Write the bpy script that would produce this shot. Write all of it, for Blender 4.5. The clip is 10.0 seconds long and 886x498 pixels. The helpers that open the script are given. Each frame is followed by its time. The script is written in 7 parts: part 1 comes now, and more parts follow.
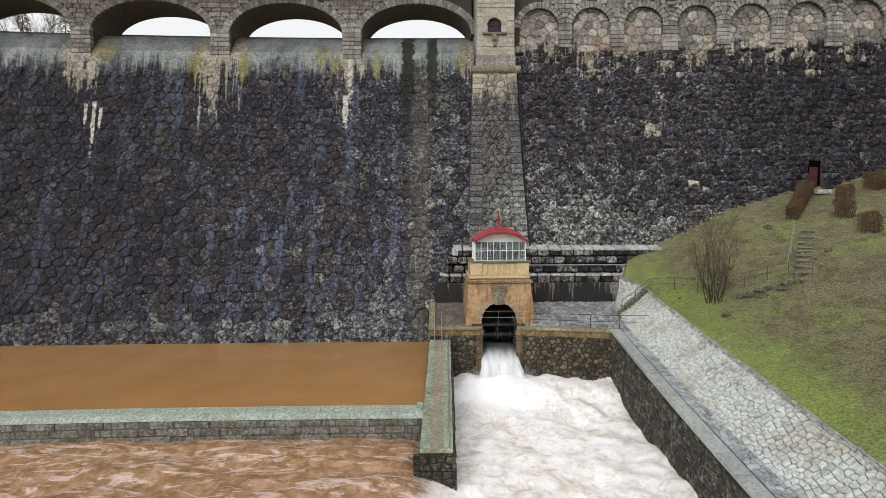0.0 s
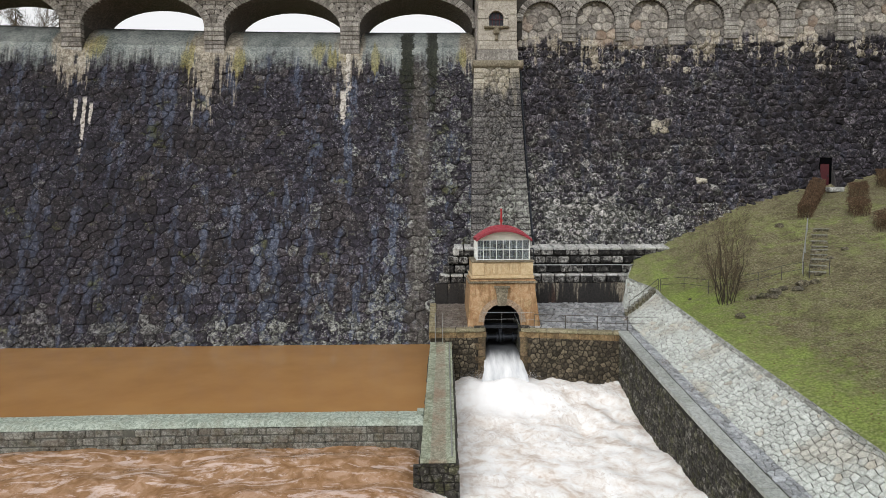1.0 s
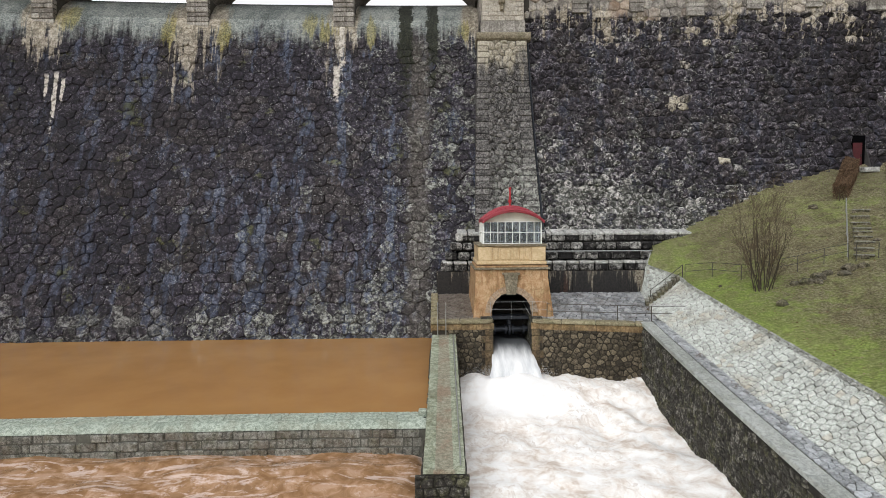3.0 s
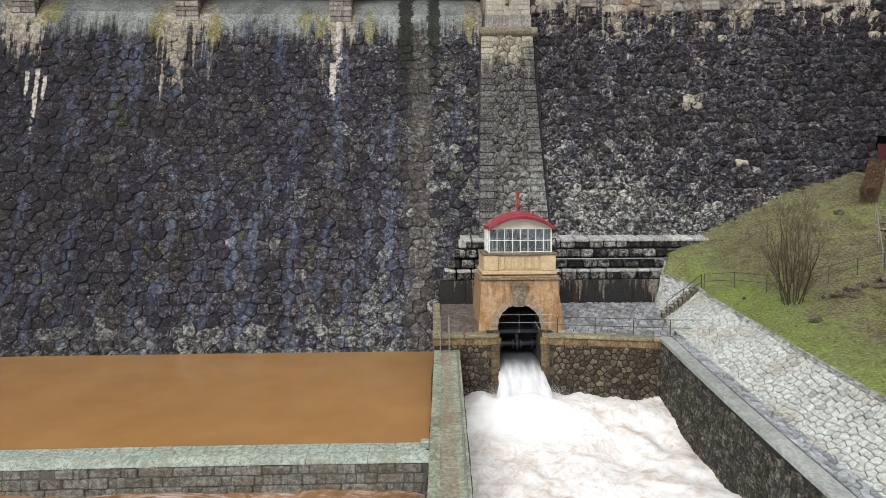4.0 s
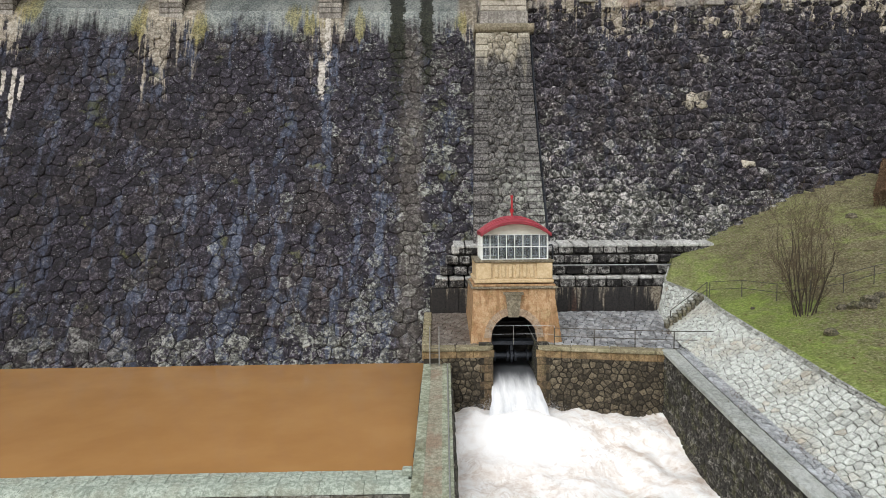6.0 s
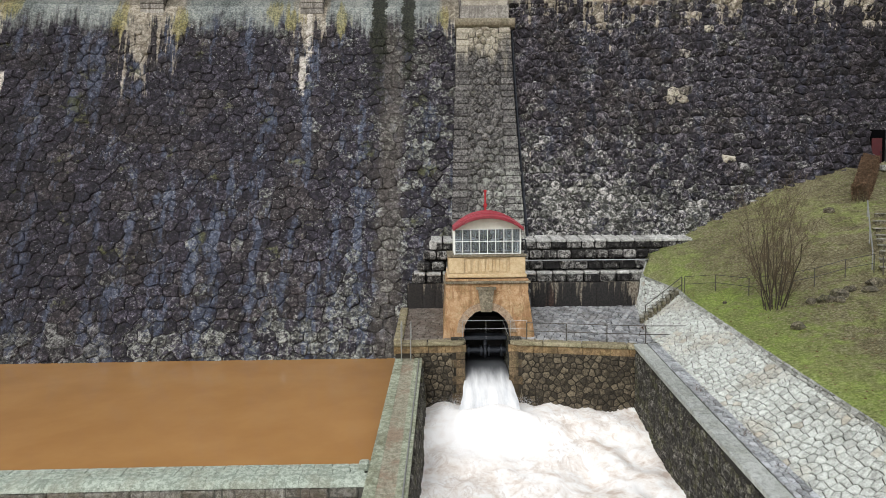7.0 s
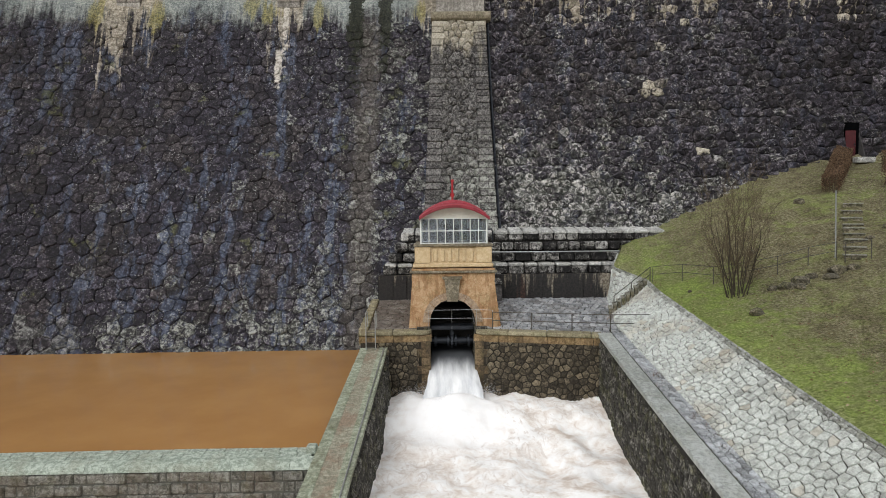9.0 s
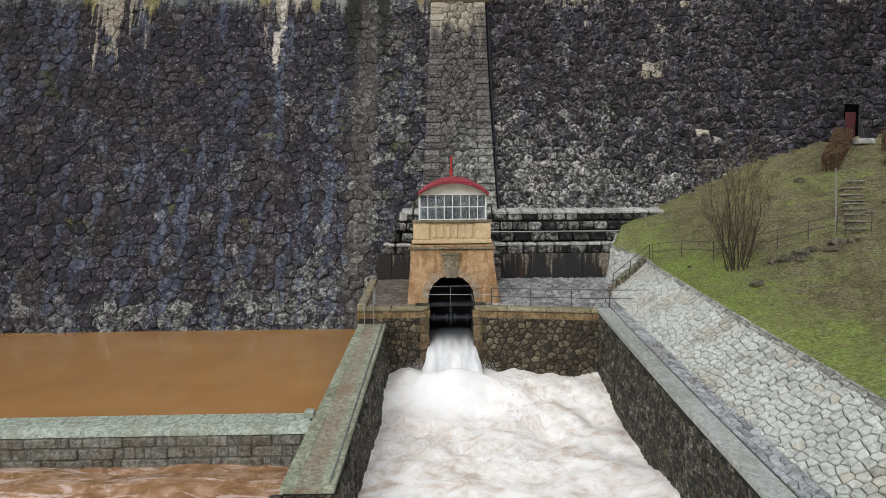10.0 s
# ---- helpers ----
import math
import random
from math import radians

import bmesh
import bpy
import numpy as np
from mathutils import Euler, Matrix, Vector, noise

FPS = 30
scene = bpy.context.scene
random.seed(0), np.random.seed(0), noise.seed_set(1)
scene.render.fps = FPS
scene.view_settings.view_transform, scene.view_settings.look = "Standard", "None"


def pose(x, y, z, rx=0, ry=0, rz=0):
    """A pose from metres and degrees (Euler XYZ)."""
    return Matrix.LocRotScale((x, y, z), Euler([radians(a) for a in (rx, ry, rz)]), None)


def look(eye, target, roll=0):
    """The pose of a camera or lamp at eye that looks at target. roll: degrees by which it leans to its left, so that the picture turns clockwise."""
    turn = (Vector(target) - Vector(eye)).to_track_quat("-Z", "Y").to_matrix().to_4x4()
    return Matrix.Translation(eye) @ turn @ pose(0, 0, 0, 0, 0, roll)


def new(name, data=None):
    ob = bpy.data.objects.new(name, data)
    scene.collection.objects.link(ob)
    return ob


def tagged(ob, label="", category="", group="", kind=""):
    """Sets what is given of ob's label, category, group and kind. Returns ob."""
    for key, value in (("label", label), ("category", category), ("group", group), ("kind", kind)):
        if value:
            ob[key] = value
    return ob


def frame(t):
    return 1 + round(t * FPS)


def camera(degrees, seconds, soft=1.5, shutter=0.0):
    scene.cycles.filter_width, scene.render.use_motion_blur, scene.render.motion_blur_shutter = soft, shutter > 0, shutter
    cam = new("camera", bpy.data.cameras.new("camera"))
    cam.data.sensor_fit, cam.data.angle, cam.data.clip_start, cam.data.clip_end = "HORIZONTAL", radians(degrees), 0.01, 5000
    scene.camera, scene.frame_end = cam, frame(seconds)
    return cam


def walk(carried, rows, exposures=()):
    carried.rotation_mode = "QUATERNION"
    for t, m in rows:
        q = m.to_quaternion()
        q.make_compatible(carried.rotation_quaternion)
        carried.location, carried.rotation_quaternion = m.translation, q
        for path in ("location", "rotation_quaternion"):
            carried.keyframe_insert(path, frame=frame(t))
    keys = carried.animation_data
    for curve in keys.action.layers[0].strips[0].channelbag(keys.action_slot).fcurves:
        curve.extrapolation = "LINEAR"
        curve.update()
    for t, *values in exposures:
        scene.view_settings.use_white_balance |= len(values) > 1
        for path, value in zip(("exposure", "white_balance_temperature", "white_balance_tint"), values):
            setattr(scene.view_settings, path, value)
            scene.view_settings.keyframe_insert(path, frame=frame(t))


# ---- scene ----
cam = camera(73.0, 10.0, soft=0.6)
METRES, EYE, TILT, LEAN, TURN = 17.0, 10.0, 0.0, 0.0, 0.0
PATH = [
    (0, (-0.142, 0.375, 10.59), (-0.129, 2.371, 10.476), -0.3),
    (0.5, (-0.2, 1.176, 10.566), (-0.186, 3.173, 10.458), -0.3),
    (1, (-0.262, 2.014, 10.288), (-0.246, 4.011, 10.18), -0.3),
    (1.5, (-0.303, 2.908, 9.769), (-0.285, 4.905, 9.659), -0.4),
    (2, (-0.339, 3.84, 9.224), (-0.321, 5.837, 9.113), -0.4),
    (2.5, (-0.433, 4.884, 8.961), (-0.414, 6.881, 8.848), -0.4),
    (2.7, (-0.482, 5.389, 8.965), (-0.461, 7.386, 8.853), -0.4),
    (4, (-0.745, 8.829, 9.452), (-0.72, 10.826, 9.338), -0.4),
    (4.5, (-0.676, 10.104, 9.642), (-0.649, 12.1, 9.529), -0.4),
    (5, (-0.616, 10.62, 9.702), (-0.588, 12.617, 9.592), -0.5),
    (5.2, (-0.514, 10.717, 9.701), (-0.491, 12.714, 9.593), -0.4),
    (6.5, (0.621, 10.901, 9.589), (0.637, 12.898, 9.476), -0.6),
    (7, (1.668, 10.945, 9.447), (1.681, 12.941, 9.331), -0.6),
    (7.5, (2.71, 10.972, 9.304), (2.72, 12.968, 9.188), -0.6),
    (8, (3.358, 10.982, 9.207), (3.37, 12.978, 9.094), -0.6),
    (8.5, (3.559, 10.973, 9.055), (3.573, 12.97, 8.944), -0.6),
    (9, (3.548, 10.977, 8.658), (3.565, 12.974, 8.551), -0.6),
    (9.5, (3.513, 11.01, 7.95), (3.533, 13.007, 7.836), -0.6),
    (10, (3.501, 11.066, 7.401), (3.524, 13.063, 7.287), -0.5),
]
walk(cam, [(t, look(eye, target, roll)) for t, eye, target, roll in PATH], exposures=[(0, -0.16), (2.5, -0.1), (4.5, 0.06), (6.5, 0.06), (7.5, -0.01), (8.5, -0.13), (10, -0.25)])

# ---- world and sun: an overcast winter day ----
world = bpy.data.worlds.new("overcast_sky")
scene.world = world
world.use_nodes = True
wn = world.node_tree
bg = wn.nodes["Background"]
sky = wn.nodes.new("ShaderNodeTexSky")
sky.sky_type, sky.sun_disc = "NISHITA", False
sky.sun_elevation, sky.sun_rotation = radians(38), radians(215)
sky.air_density, sky.dust_density = 1.0, 6.0
cloud = wn.nodes.new("ShaderNodeHueSaturation")
cloud.inputs["Saturation"].default_value = 0.12
veil = wn.nodes.new("ShaderNodeMix")
veil.data_type = "RGBA"
veil.inputs[0].default_value = 0.62
veil.inputs[7].default_value = (12.6, 12.7, 12.9, 1)
wn.links.new(sky.outputs[0], cloud.inputs["Color"])
wn.links.new(cloud.outputs[0], veil.inputs[6])
wn.links.new(veil.outputs[2], bg.inputs["Color"])
bg.inputs["Strength"].default_value = 0.115
sun = new("sun", bpy.data.lights.new("sun", "SUN"))
sun.data.energy, sun.data.angle, sun.data.color = 1.1, radians(25), (1.0, 0.985, 0.965)
sun.matrix_world = look((-35, -50, 70), (0, 30, 0))

# ---- node networks ----
class Net:
    """A material with a Principled shader and short ways to add nodes."""

    def __init__(self, name, rough=0.85, metal=0.0, spec=0.35):
        self.m = bpy.data.materials.new(name)
        self.m.use_nodes = True
        self.t = self.m.node_tree
        self.b = self.t.nodes["Principled BSDF"]
        self.b.inputs["Roughness"].default_value = rough
        self.b.inputs["Metallic"].default_value = metal
        self.b.inputs["Specular IOR Level"].default_value = spec
        self._pos = self._xyz = None

    def put(self, value, sock):
        if isinstance(value, (int, float)):
            if sock.type == "RGBA":
                sock.default_value = (value, value, value, 1)
            elif sock.type == "VECTOR":
                sock.default_value = (value, value, value)
            else:
                sock.default_value = value
        elif isinstance(value, tuple):
            sock.default_value = (*value, 1) if sock.type == "RGBA" and len(value) == 3 else value
        else:
            self.t.links.new(value, sock)

    def math(self, op, a, b=0.0, clamp=False):
        n = self.t.nodes.new("ShaderNodeMath")
        n.operation, n.use_clamp = op, clamp
        self.put(a, n.inputs[0])
        self.put(b, n.inputs[1])
        return n.outputs[0]

    def mul(self, *v):
        out = v[0]
        for x in v[1:]:
            out = self.math("MULTIPLY", out, x)
        return out

    def add(self, a, b, clamp=False):
        return self.math("ADD", a, b, clamp)

    def pos(self):
        if self._pos is None:
            self._pos = self.t.nodes.new("ShaderNodeNewGeometry").outputs["Position"]
        return self._pos

    def xyz(self):
        if self._xyz is None:
            n = self.t.nodes.new("ShaderNodeSeparateXYZ")
            self.put(self.pos(), n.inputs[0])
            self._xyz = n.outputs
        return self._xyz

    def seat(self):
        """The middle of the stone that a face belongs to."""
        n = self.t.nodes.new("ShaderNodeAttribute")
        n.attribute_name = "seat"
        return n.outputs["Vector"]

    def noise(self, scale, detail=4.0, rough=0.6, stretch=(1, 1, 1), shift=(0, 0, 0), distort=0.0, at=None):
        n = self.t.nodes.new("ShaderNodeVectorMath")
        n.operation = "MULTIPLY_ADD"
        self.put(self.pos() if at is None else at, n.inputs[0])
        n.inputs[1].default_value, n.inputs[2].default_value = stretch, shift
        x = self.t.nodes.new("ShaderNodeTexNoise")
        self.put(n.outputs[0], x.inputs["Vector"])
        for key, v in (("Scale", scale), ("Detail", detail), ("Roughness", rough), ("Distortion", distort)):
            x.inputs[key].default_value = v
        return x.outputs[0]

    def cell(self, scale, feature="F1", stretch=(1, 1, 1), out="Distance", rnd=1.0):
        n = self.t.nodes.new("ShaderNodeVectorMath")
        n.operation = "MULTIPLY"
        self.put(self.pos(), n.inputs[0])
        n.inputs[1].default_value = stretch
        x = self.t.nodes.new("ShaderNodeTexVoronoi")
        x.feature = feature
        self.put(n.outputs[0], x.inputs["Vector"])
        x.inputs["Scale"].default_value = scale
        x.inputs["Randomness"].default_value = rnd
        return x.outputs[out]

    def ramp(self, fac, stops):
        n = self.t.nodes.new("ShaderNodeValToRGB")
        self.put(fac, n.inputs[0])
        while len(n.color_ramp.elements) < len(stops):
            n.color_ramp.elements.new(0.5)
        for e, (p, c) in zip(n.color_ramp.elements, stops):
            e.position, e.color = p, (*c, 1)
        return n.outputs[0]

    def mix(self, fac, a, b, mode="MIX"):
        n = self.t.nodes.new("ShaderNodeMix")
        n.data_type, n.blend_type = "RGBA", mode
        self.put(fac, n.inputs[0])
        self.put(a, n.inputs[6])
        self.put(b, n.inputs[7])
        return n.outputs[2]

    def step(self, v, lo, hi):
        n = self.t.nodes.new("ShaderNodeMapRange")
        n.interpolation_type = "SMOOTHSTEP"
        self.put(v, n.inputs[0])
        n.inputs[1].default_value, n.inputs[2].default_value = (lo, hi) if lo < hi else (hi, lo)
        n.inputs[3].default_value, n.inputs[4].default_value = (0.0, 1.0) if lo < hi else (1.0, 0.0)
        return n.outputs[0]

    def attr(self, name):
        n = self.t.nodes.new("ShaderNodeAttribute")
        n.attribute_name = name
        return n.outputs["Fac"]

    def bump(self, height, strength=0.5, dist=0.05):
        n = self.t.nodes.new("ShaderNodeBump")
        n.inputs["Strength"].default_value, n.inputs["Distance"].default_value = strength, dist
        self.put(height, n.inputs["Height"])
        self.put(n.outputs[0], self.b.inputs["Normal"])

    def done(self, color, rough=None):
        self.put(color, self.b.inputs["Base Color"])
        if rough is not None:
            self.put(rough, self.b.inputs["Roughness"])
        return self.m


# ---- geometry ----
class Geo:
    """Vertices and faces gathered in a plain list, with one tone value a face."""

    def __init__(self):
        self.v, self.f, self.tones, self.tone = [], [], [], 0.5
        self.seats, self.seat = [], None

    def face(self, *idx):
        self.f.append(idx)
        self.tones.append(self.tone)
        if self.seat is not None:
            self.seats += self.seat

    def quad(self, a, b, c, d):
        n = len(self.v)
        self.v += [a, b, c, d]
        self.face(n, n + 1, n + 2, n + 3)

    def ring(self, pts):
        n = len(self.v)
        self.v += [tuple(p) for p in pts]
        return list(range(n, n + len(pts)))

    def bridge(self, a, b, closed=True):
        k = len(a)
        for i in range(k if closed else k - 1):
            j = (i + 1) % k
            self.face(a[i], a[j], b[j], b[i])

    def box(self, x0, x1, y0, y1, z0, z1, bev=0.02, M=None):
        """A box with chamfered edges; M maps each corner (a function or a matrix)."""
        c = ((x0 + x1) / 2, (y0 + y1) / 2, (z0 + z1) / 2)
        h = (abs(x1 - x0) / 2, abs(y1 - y0) / 2, abs(z1 - z0) / 2)
        b = min(bev, 0.45 * min(h))
        n, idx = len(self.v), {}
        for sx in (-1, 1):
            for sy in (-1, 1):
                for sz in (-1, 1):
                    for ax in range(3):
                        p = [c[i] + s * (h[i] - (0 if i == ax else b)) for i, s in enumerate((sx, sy, sz))]
                        if M is not None:
                            p = M(*p) if callable(M) else M @ Vector(p)
                        idx[sx, sy, sz, ax] = len(self.v)
                        self.v.append(tuple(p))
        for ax in range(3):
            o, q = [i for i in range(3) if i != ax]
            for s in (-1, 1):
                key = lambda a, d: tuple([s if i == ax else (a if i == o else d) for i in range(3)])
                loop = [idx[(*key(a, d), ax)] for a, d in ((-1, -1), (1, -1), (1, 1), (-1, 1))]
                self.face(*(loop if (s > 0) == (ax != 1) else loop[::-1]))
            for a in (-1, 1):
                for d in (-1, 1):
                    e = lambda s, k: (*[s if i == ax else (a if i == o else d) for i in range(3)], k)
                    self.face(idx[e(-1, o)], idx[e(1, o)], idx[e(1, q)], idx[e(-1, q)])
        for sx in (-1, 1):
            for sy in (-1, 1):
                for sz in (-1, 1):
                    self.face(*[idx[sx, sy, sz, k] for k in range(3)])

    def tube(self, path, radius, n=6, cap=True):
        """A tube along path; radius is a number or one for each point."""
        pts = [Vector(p) for p in path]
        radii = [radius] * len(pts) if isinstance(radius, (int, float)) else radius
        rings = []
        for i, p in enumerate(pts):
            d = (pts[min(i + 1, len(pts) - 1)] - pts[max(i - 1, 0)]).normalized()
            a = d.cross(Vector((0, 0, 1)) if abs(d.z) < 0.9 else Vector((1, 0, 0))).normalized()
            b = d.cross(a)
            rings.append(self.ring([p + radii[i] * (math.cos(t) * a + math.sin(t) * b) for t in [2 * math.pi * k / n for k in range(n)]]))
        for r, s in zip(rings, rings[1:]):
            self.bridge(r, s)
        if cap:
            self.face(*rings[0][::-1])
            self.face(*rings[-1])

    def grid(self, fn, us, vs):
        rows = [self.ring([fn(u, v) for u in us]) for v in vs]
        for r, s in zip(rows, rows[1:]):
            self.bridge(r, s, closed=False)

    def stone(self, poly, M, joint, h, bevel, dome, rng):
        """One stone on the polygon poly (u, v), proud of the surface by h; M(u, v, h) gives its place."""
        k = len(poly)
        cu, cv = sum(p[0] for p in poly) / k, sum(p[1] for p in poly) / k
        self.seat = tuple(M(cu, cv, 0))

        def inset(d):
            out = []
            for u, v in poly:
                r = math.hypot(u - cu, v - cv) or 1e-6
                s = max(0.15, 1 - d / r)
                out.append((cu + (u - cu) * s, cv + (v - cv) * s))
            return out

        tu, tv = rng.uniform(-0.35, 0.35), rng.uniform(-0.35, 0.35)
        size = max(0.1, max(math.hypot(u - cu, v - cv) for u, v in poly))
        high = lambda u, v: h * (1 + (tu * (u - cu) + tv * (v - cv)) / size)
        r0 = self.ring([M(u, v, -0.06) for u, v in inset(joint)])
        r1 = self.ring([M(u, v, high(u, v) * 0.55) for u, v in inset(joint)])
        r2 = self.ring([M(u, v, high(u, v) * rng.uniform(0.92, 1.05)) for u, v in inset(joint + bevel)])
        top = len(self.v)
        self.v.append(tuple(M(cu, cv, h * (1 + dome))))
        self.bridge(r0, r1)
        self.bridge(r1, r2)
        for i in range(k):
            self.face(r2[i], r2[(i + 1) % k], top)


def part(name, g, material, parent=None, label="", smooth=False):
    """Links the geometry as one mesh object, under parent where one is given."""
    me = bpy.data.meshes.new(name)
    me.from_pydata([tuple(p) for p in g.v], [], g.f)
    me.materials.append(material)
    tone = me.attributes.new("tone", "FLOAT", "FACE")
    tone.data.foreach_set("value", g.tones)
    if len(g.seats) == 3 * len(g.f):
        me.attributes.new("seat", "FLOAT_VECTOR", "FACE").data.foreach_set("vector", g.seats)
    if smooth:
        me.polygons.foreach_set("use_smooth", [True] * len(me.polygons))
    me.update()
    ob = new(name, me)
    if parent is not None:
        ob.parent = parent
        if parent.type == "EMPTY":
            ob.matrix_parent_inverse = Matrix.Translation(-parent.location)
    if label:
        tagged(ob, label)
    return ob


def thing(name, label, category, group="", at=(0, 0, 0)):
    ob = new(name)
    ob.location = at
    return tagged(ob, label, category, group)


def structure(ob, label, category=""):
    return tagged(ob, label, category, kind="structure")


def clip(poly, a, b, c):
    """The part of a convex polygon where a u + b v <= c."""
    out = []
    for i, p in enumerate(poly):
        q = poly[(i + 1) % len(poly)]
        dp, dq = a * p[0] + b * p[1] - c, a * q[0] + b * q[1] - c
        if dp <= 0:
            out.append(p)
        if (dp < 0 < dq) or (dq < 0 < dp):
            s = dp / (dp - dq)
            out.append((p[0] + (q[0] - p[0]) * s, p[1] + (q[1] - p[1]) * s))
    return out


def area(poly):
    return abs(sum(p[0] * q[1] - q[0] * p[1] for p, q in zip(poly, poly[1:] + poly[:1]))) / 2


def cells(u0, u1, v0, v1, su, sv, jitter, rng, inside=None, size=None, flat=1.0, hexa=False):
    """Irregular stones that fill a rectangle: cells round the jittered points of a staggered grid. inside: a convex polygon
    (anticlockwise) that cuts them. size(v): a factor on the width of the row at v. flat: over 1 for stones in courses. hexa: rows set off by half, for six-sided stones."""
    rows, v, j = [], v0 - 1.5 * sv, 0
    while v < v1 + 2 * sv:
        k = size(v) if size else 1.0
        w, hgt = su * k, sv * k
        n = int((u1 - u0) / w) + 6
        off = (j % 2) * w / 2 if hexa else rng.uniform(0, w)
        j += 1
        rows.append([(u0 - 3 * w + off + i * w + rng.uniform(-jitter, jitter) * w, v + rng.uniform(-jitter, jitter) * hgt) for i in range(n)])
        v += hgt
    out = []
    aspect = su / sv * (0.87 if hexa else 1.0)
    for j, row in enumerate(rows):
        for i, (pu, pv) in enumerate(row):
            if not (u0 - su < pu < u1 + su and v0 - sv < pv < v1 + sv):
                continue
            poly = [(pu - 2 * su, pv - 2 * sv), (pu + 2 * su, pv - 2 * sv), (pu + 2 * su, pv + 2 * sv), (pu - 2 * su, pv + 2 * sv)]
            for jj in range(max(0, j - 2), min(len(rows), j + 3)):
                for qu, qv in rows[jj]:
                    du, dv = (qu - pu), (qv - pv)
                    if (du == 0 and dv == 0) or abs(du) > 2.4 * su or abs(dv) > 2.4 * sv:
                        continue
                    dva = dv * aspect * aspect * flat
                    poly = clip(poly, du, dva, (du * (pu + qu) + dva * (pv + qv)) / 2)
                    if len(poly) < 3:
                        break
                if len(poly) < 3:
                    break
            if len(poly) < 3:
                continue
            if inside:
                for p, q in zip(inside, inside[1:] + inside[:1]):
                    a, b = q[1] - p[1], p[0] - q[0]
                    poly = clip(poly, a, b, a * p[0] + b * p[1])
                    if len(poly) < 3:
                        break
            else:
                for a, b, c in ((-1, 0, -u0), (1, 0, u1), (0, -1, -v0), (0, 1, v1)):
                    poly = clip(poly, a, b, c)
                    if len(poly) < 3:
                        break
            if len(poly) < 3 or area(poly) < 0.07 * su * sv:
                continue
            clean = [p for p, q in zip(poly, poly[1:] + poly[:1]) if math.hypot(p[0] - q[0], p[1] - q[1]) > 0.03 * su]
            if len(clean) >= 3:
                out.append(clean)
    return out


def stonework(parent, polys, M, material, joint=0.03, h=0.08, bevel=0.05, dome=0.1, seed=1, near=None, name="stone", limit=300, hvar=0.4):
    """Stones on the polygons: those nearest to the point near are objects of their own under parent, the rest one joined part."""
    rng = random.Random(seed)
    if near is not None:
        place = lambda p: sum((a - b) ** 2 for a, b in zip(M(sum(q[0] for q in p) / len(p), sum(q[1] for q in p) / len(p), 0), near))
        polys = sorted(polys, key=place)
    rest = Geo()
    for i, poly in enumerate(polys):
        g = Geo() if i < limit else rest
        g.tone = rng.random()
        g.stone(poly, M, joint, h * rng.uniform(1 - hvar, 1 + hvar), bevel, dome, rng)
        if i < limit:
            part(name, g, material, parent)
    if rest.f:
        tagged(part(name + "work", rest, material, parent), kind="stuff")

# ---- materials ----
PIERS = [-36.2, -22.6, -9.1]


def off(n, v, k):
    """A noise value, moved to zero mean and scaled."""
    return n.mul(n.math("SUBTRACT", v, 0.5), k)


def fall_line(n):
    """The way along the dam, drawn in downwards as water runs on its curved face."""
    x, _, z = n.xyz()
    return n.mul(x, n.add(n.mul(z, -0.0035), 1.091))


def run_down(n, way, px, width, top, end, fray, level=0.5, soft=0.12):
    """A run down the wall at px that thins out from the height top to end; fray breaks it into strands."""
    across = n.step(n.math("ABSOLUTE", n.math("SUBTRACT", way, px)), width, width * 0.15)
    down = n.step(n.xyz()[2], end, top)
    return n.mul(n.step(n.add(n.mul(across, down), fray), level, level + soft), n.step(across, 0.0, 0.2), n.step(down, 0.02, 0.25))


def blot(n, px, pz, w, h, fray, level=0.35, soft=0.2):
    """A frayed stain round px, pz, about w wide and h high to each side."""
    x, _, z = n.xyz()
    dx, dz = n.mul(n.math("SUBTRACT", x, px), 1 / w), n.mul(n.math("SUBTRACT", z, pz), 1 / h)
    r = n.math("SQRT", n.add(n.mul(dx, dx), n.mul(dz, dz)))
    return n.mul(n.step(n.add(n.step(r, 1.5, 0.2), fray), level, level + soft), n.step(r, 1.7, 1.1))


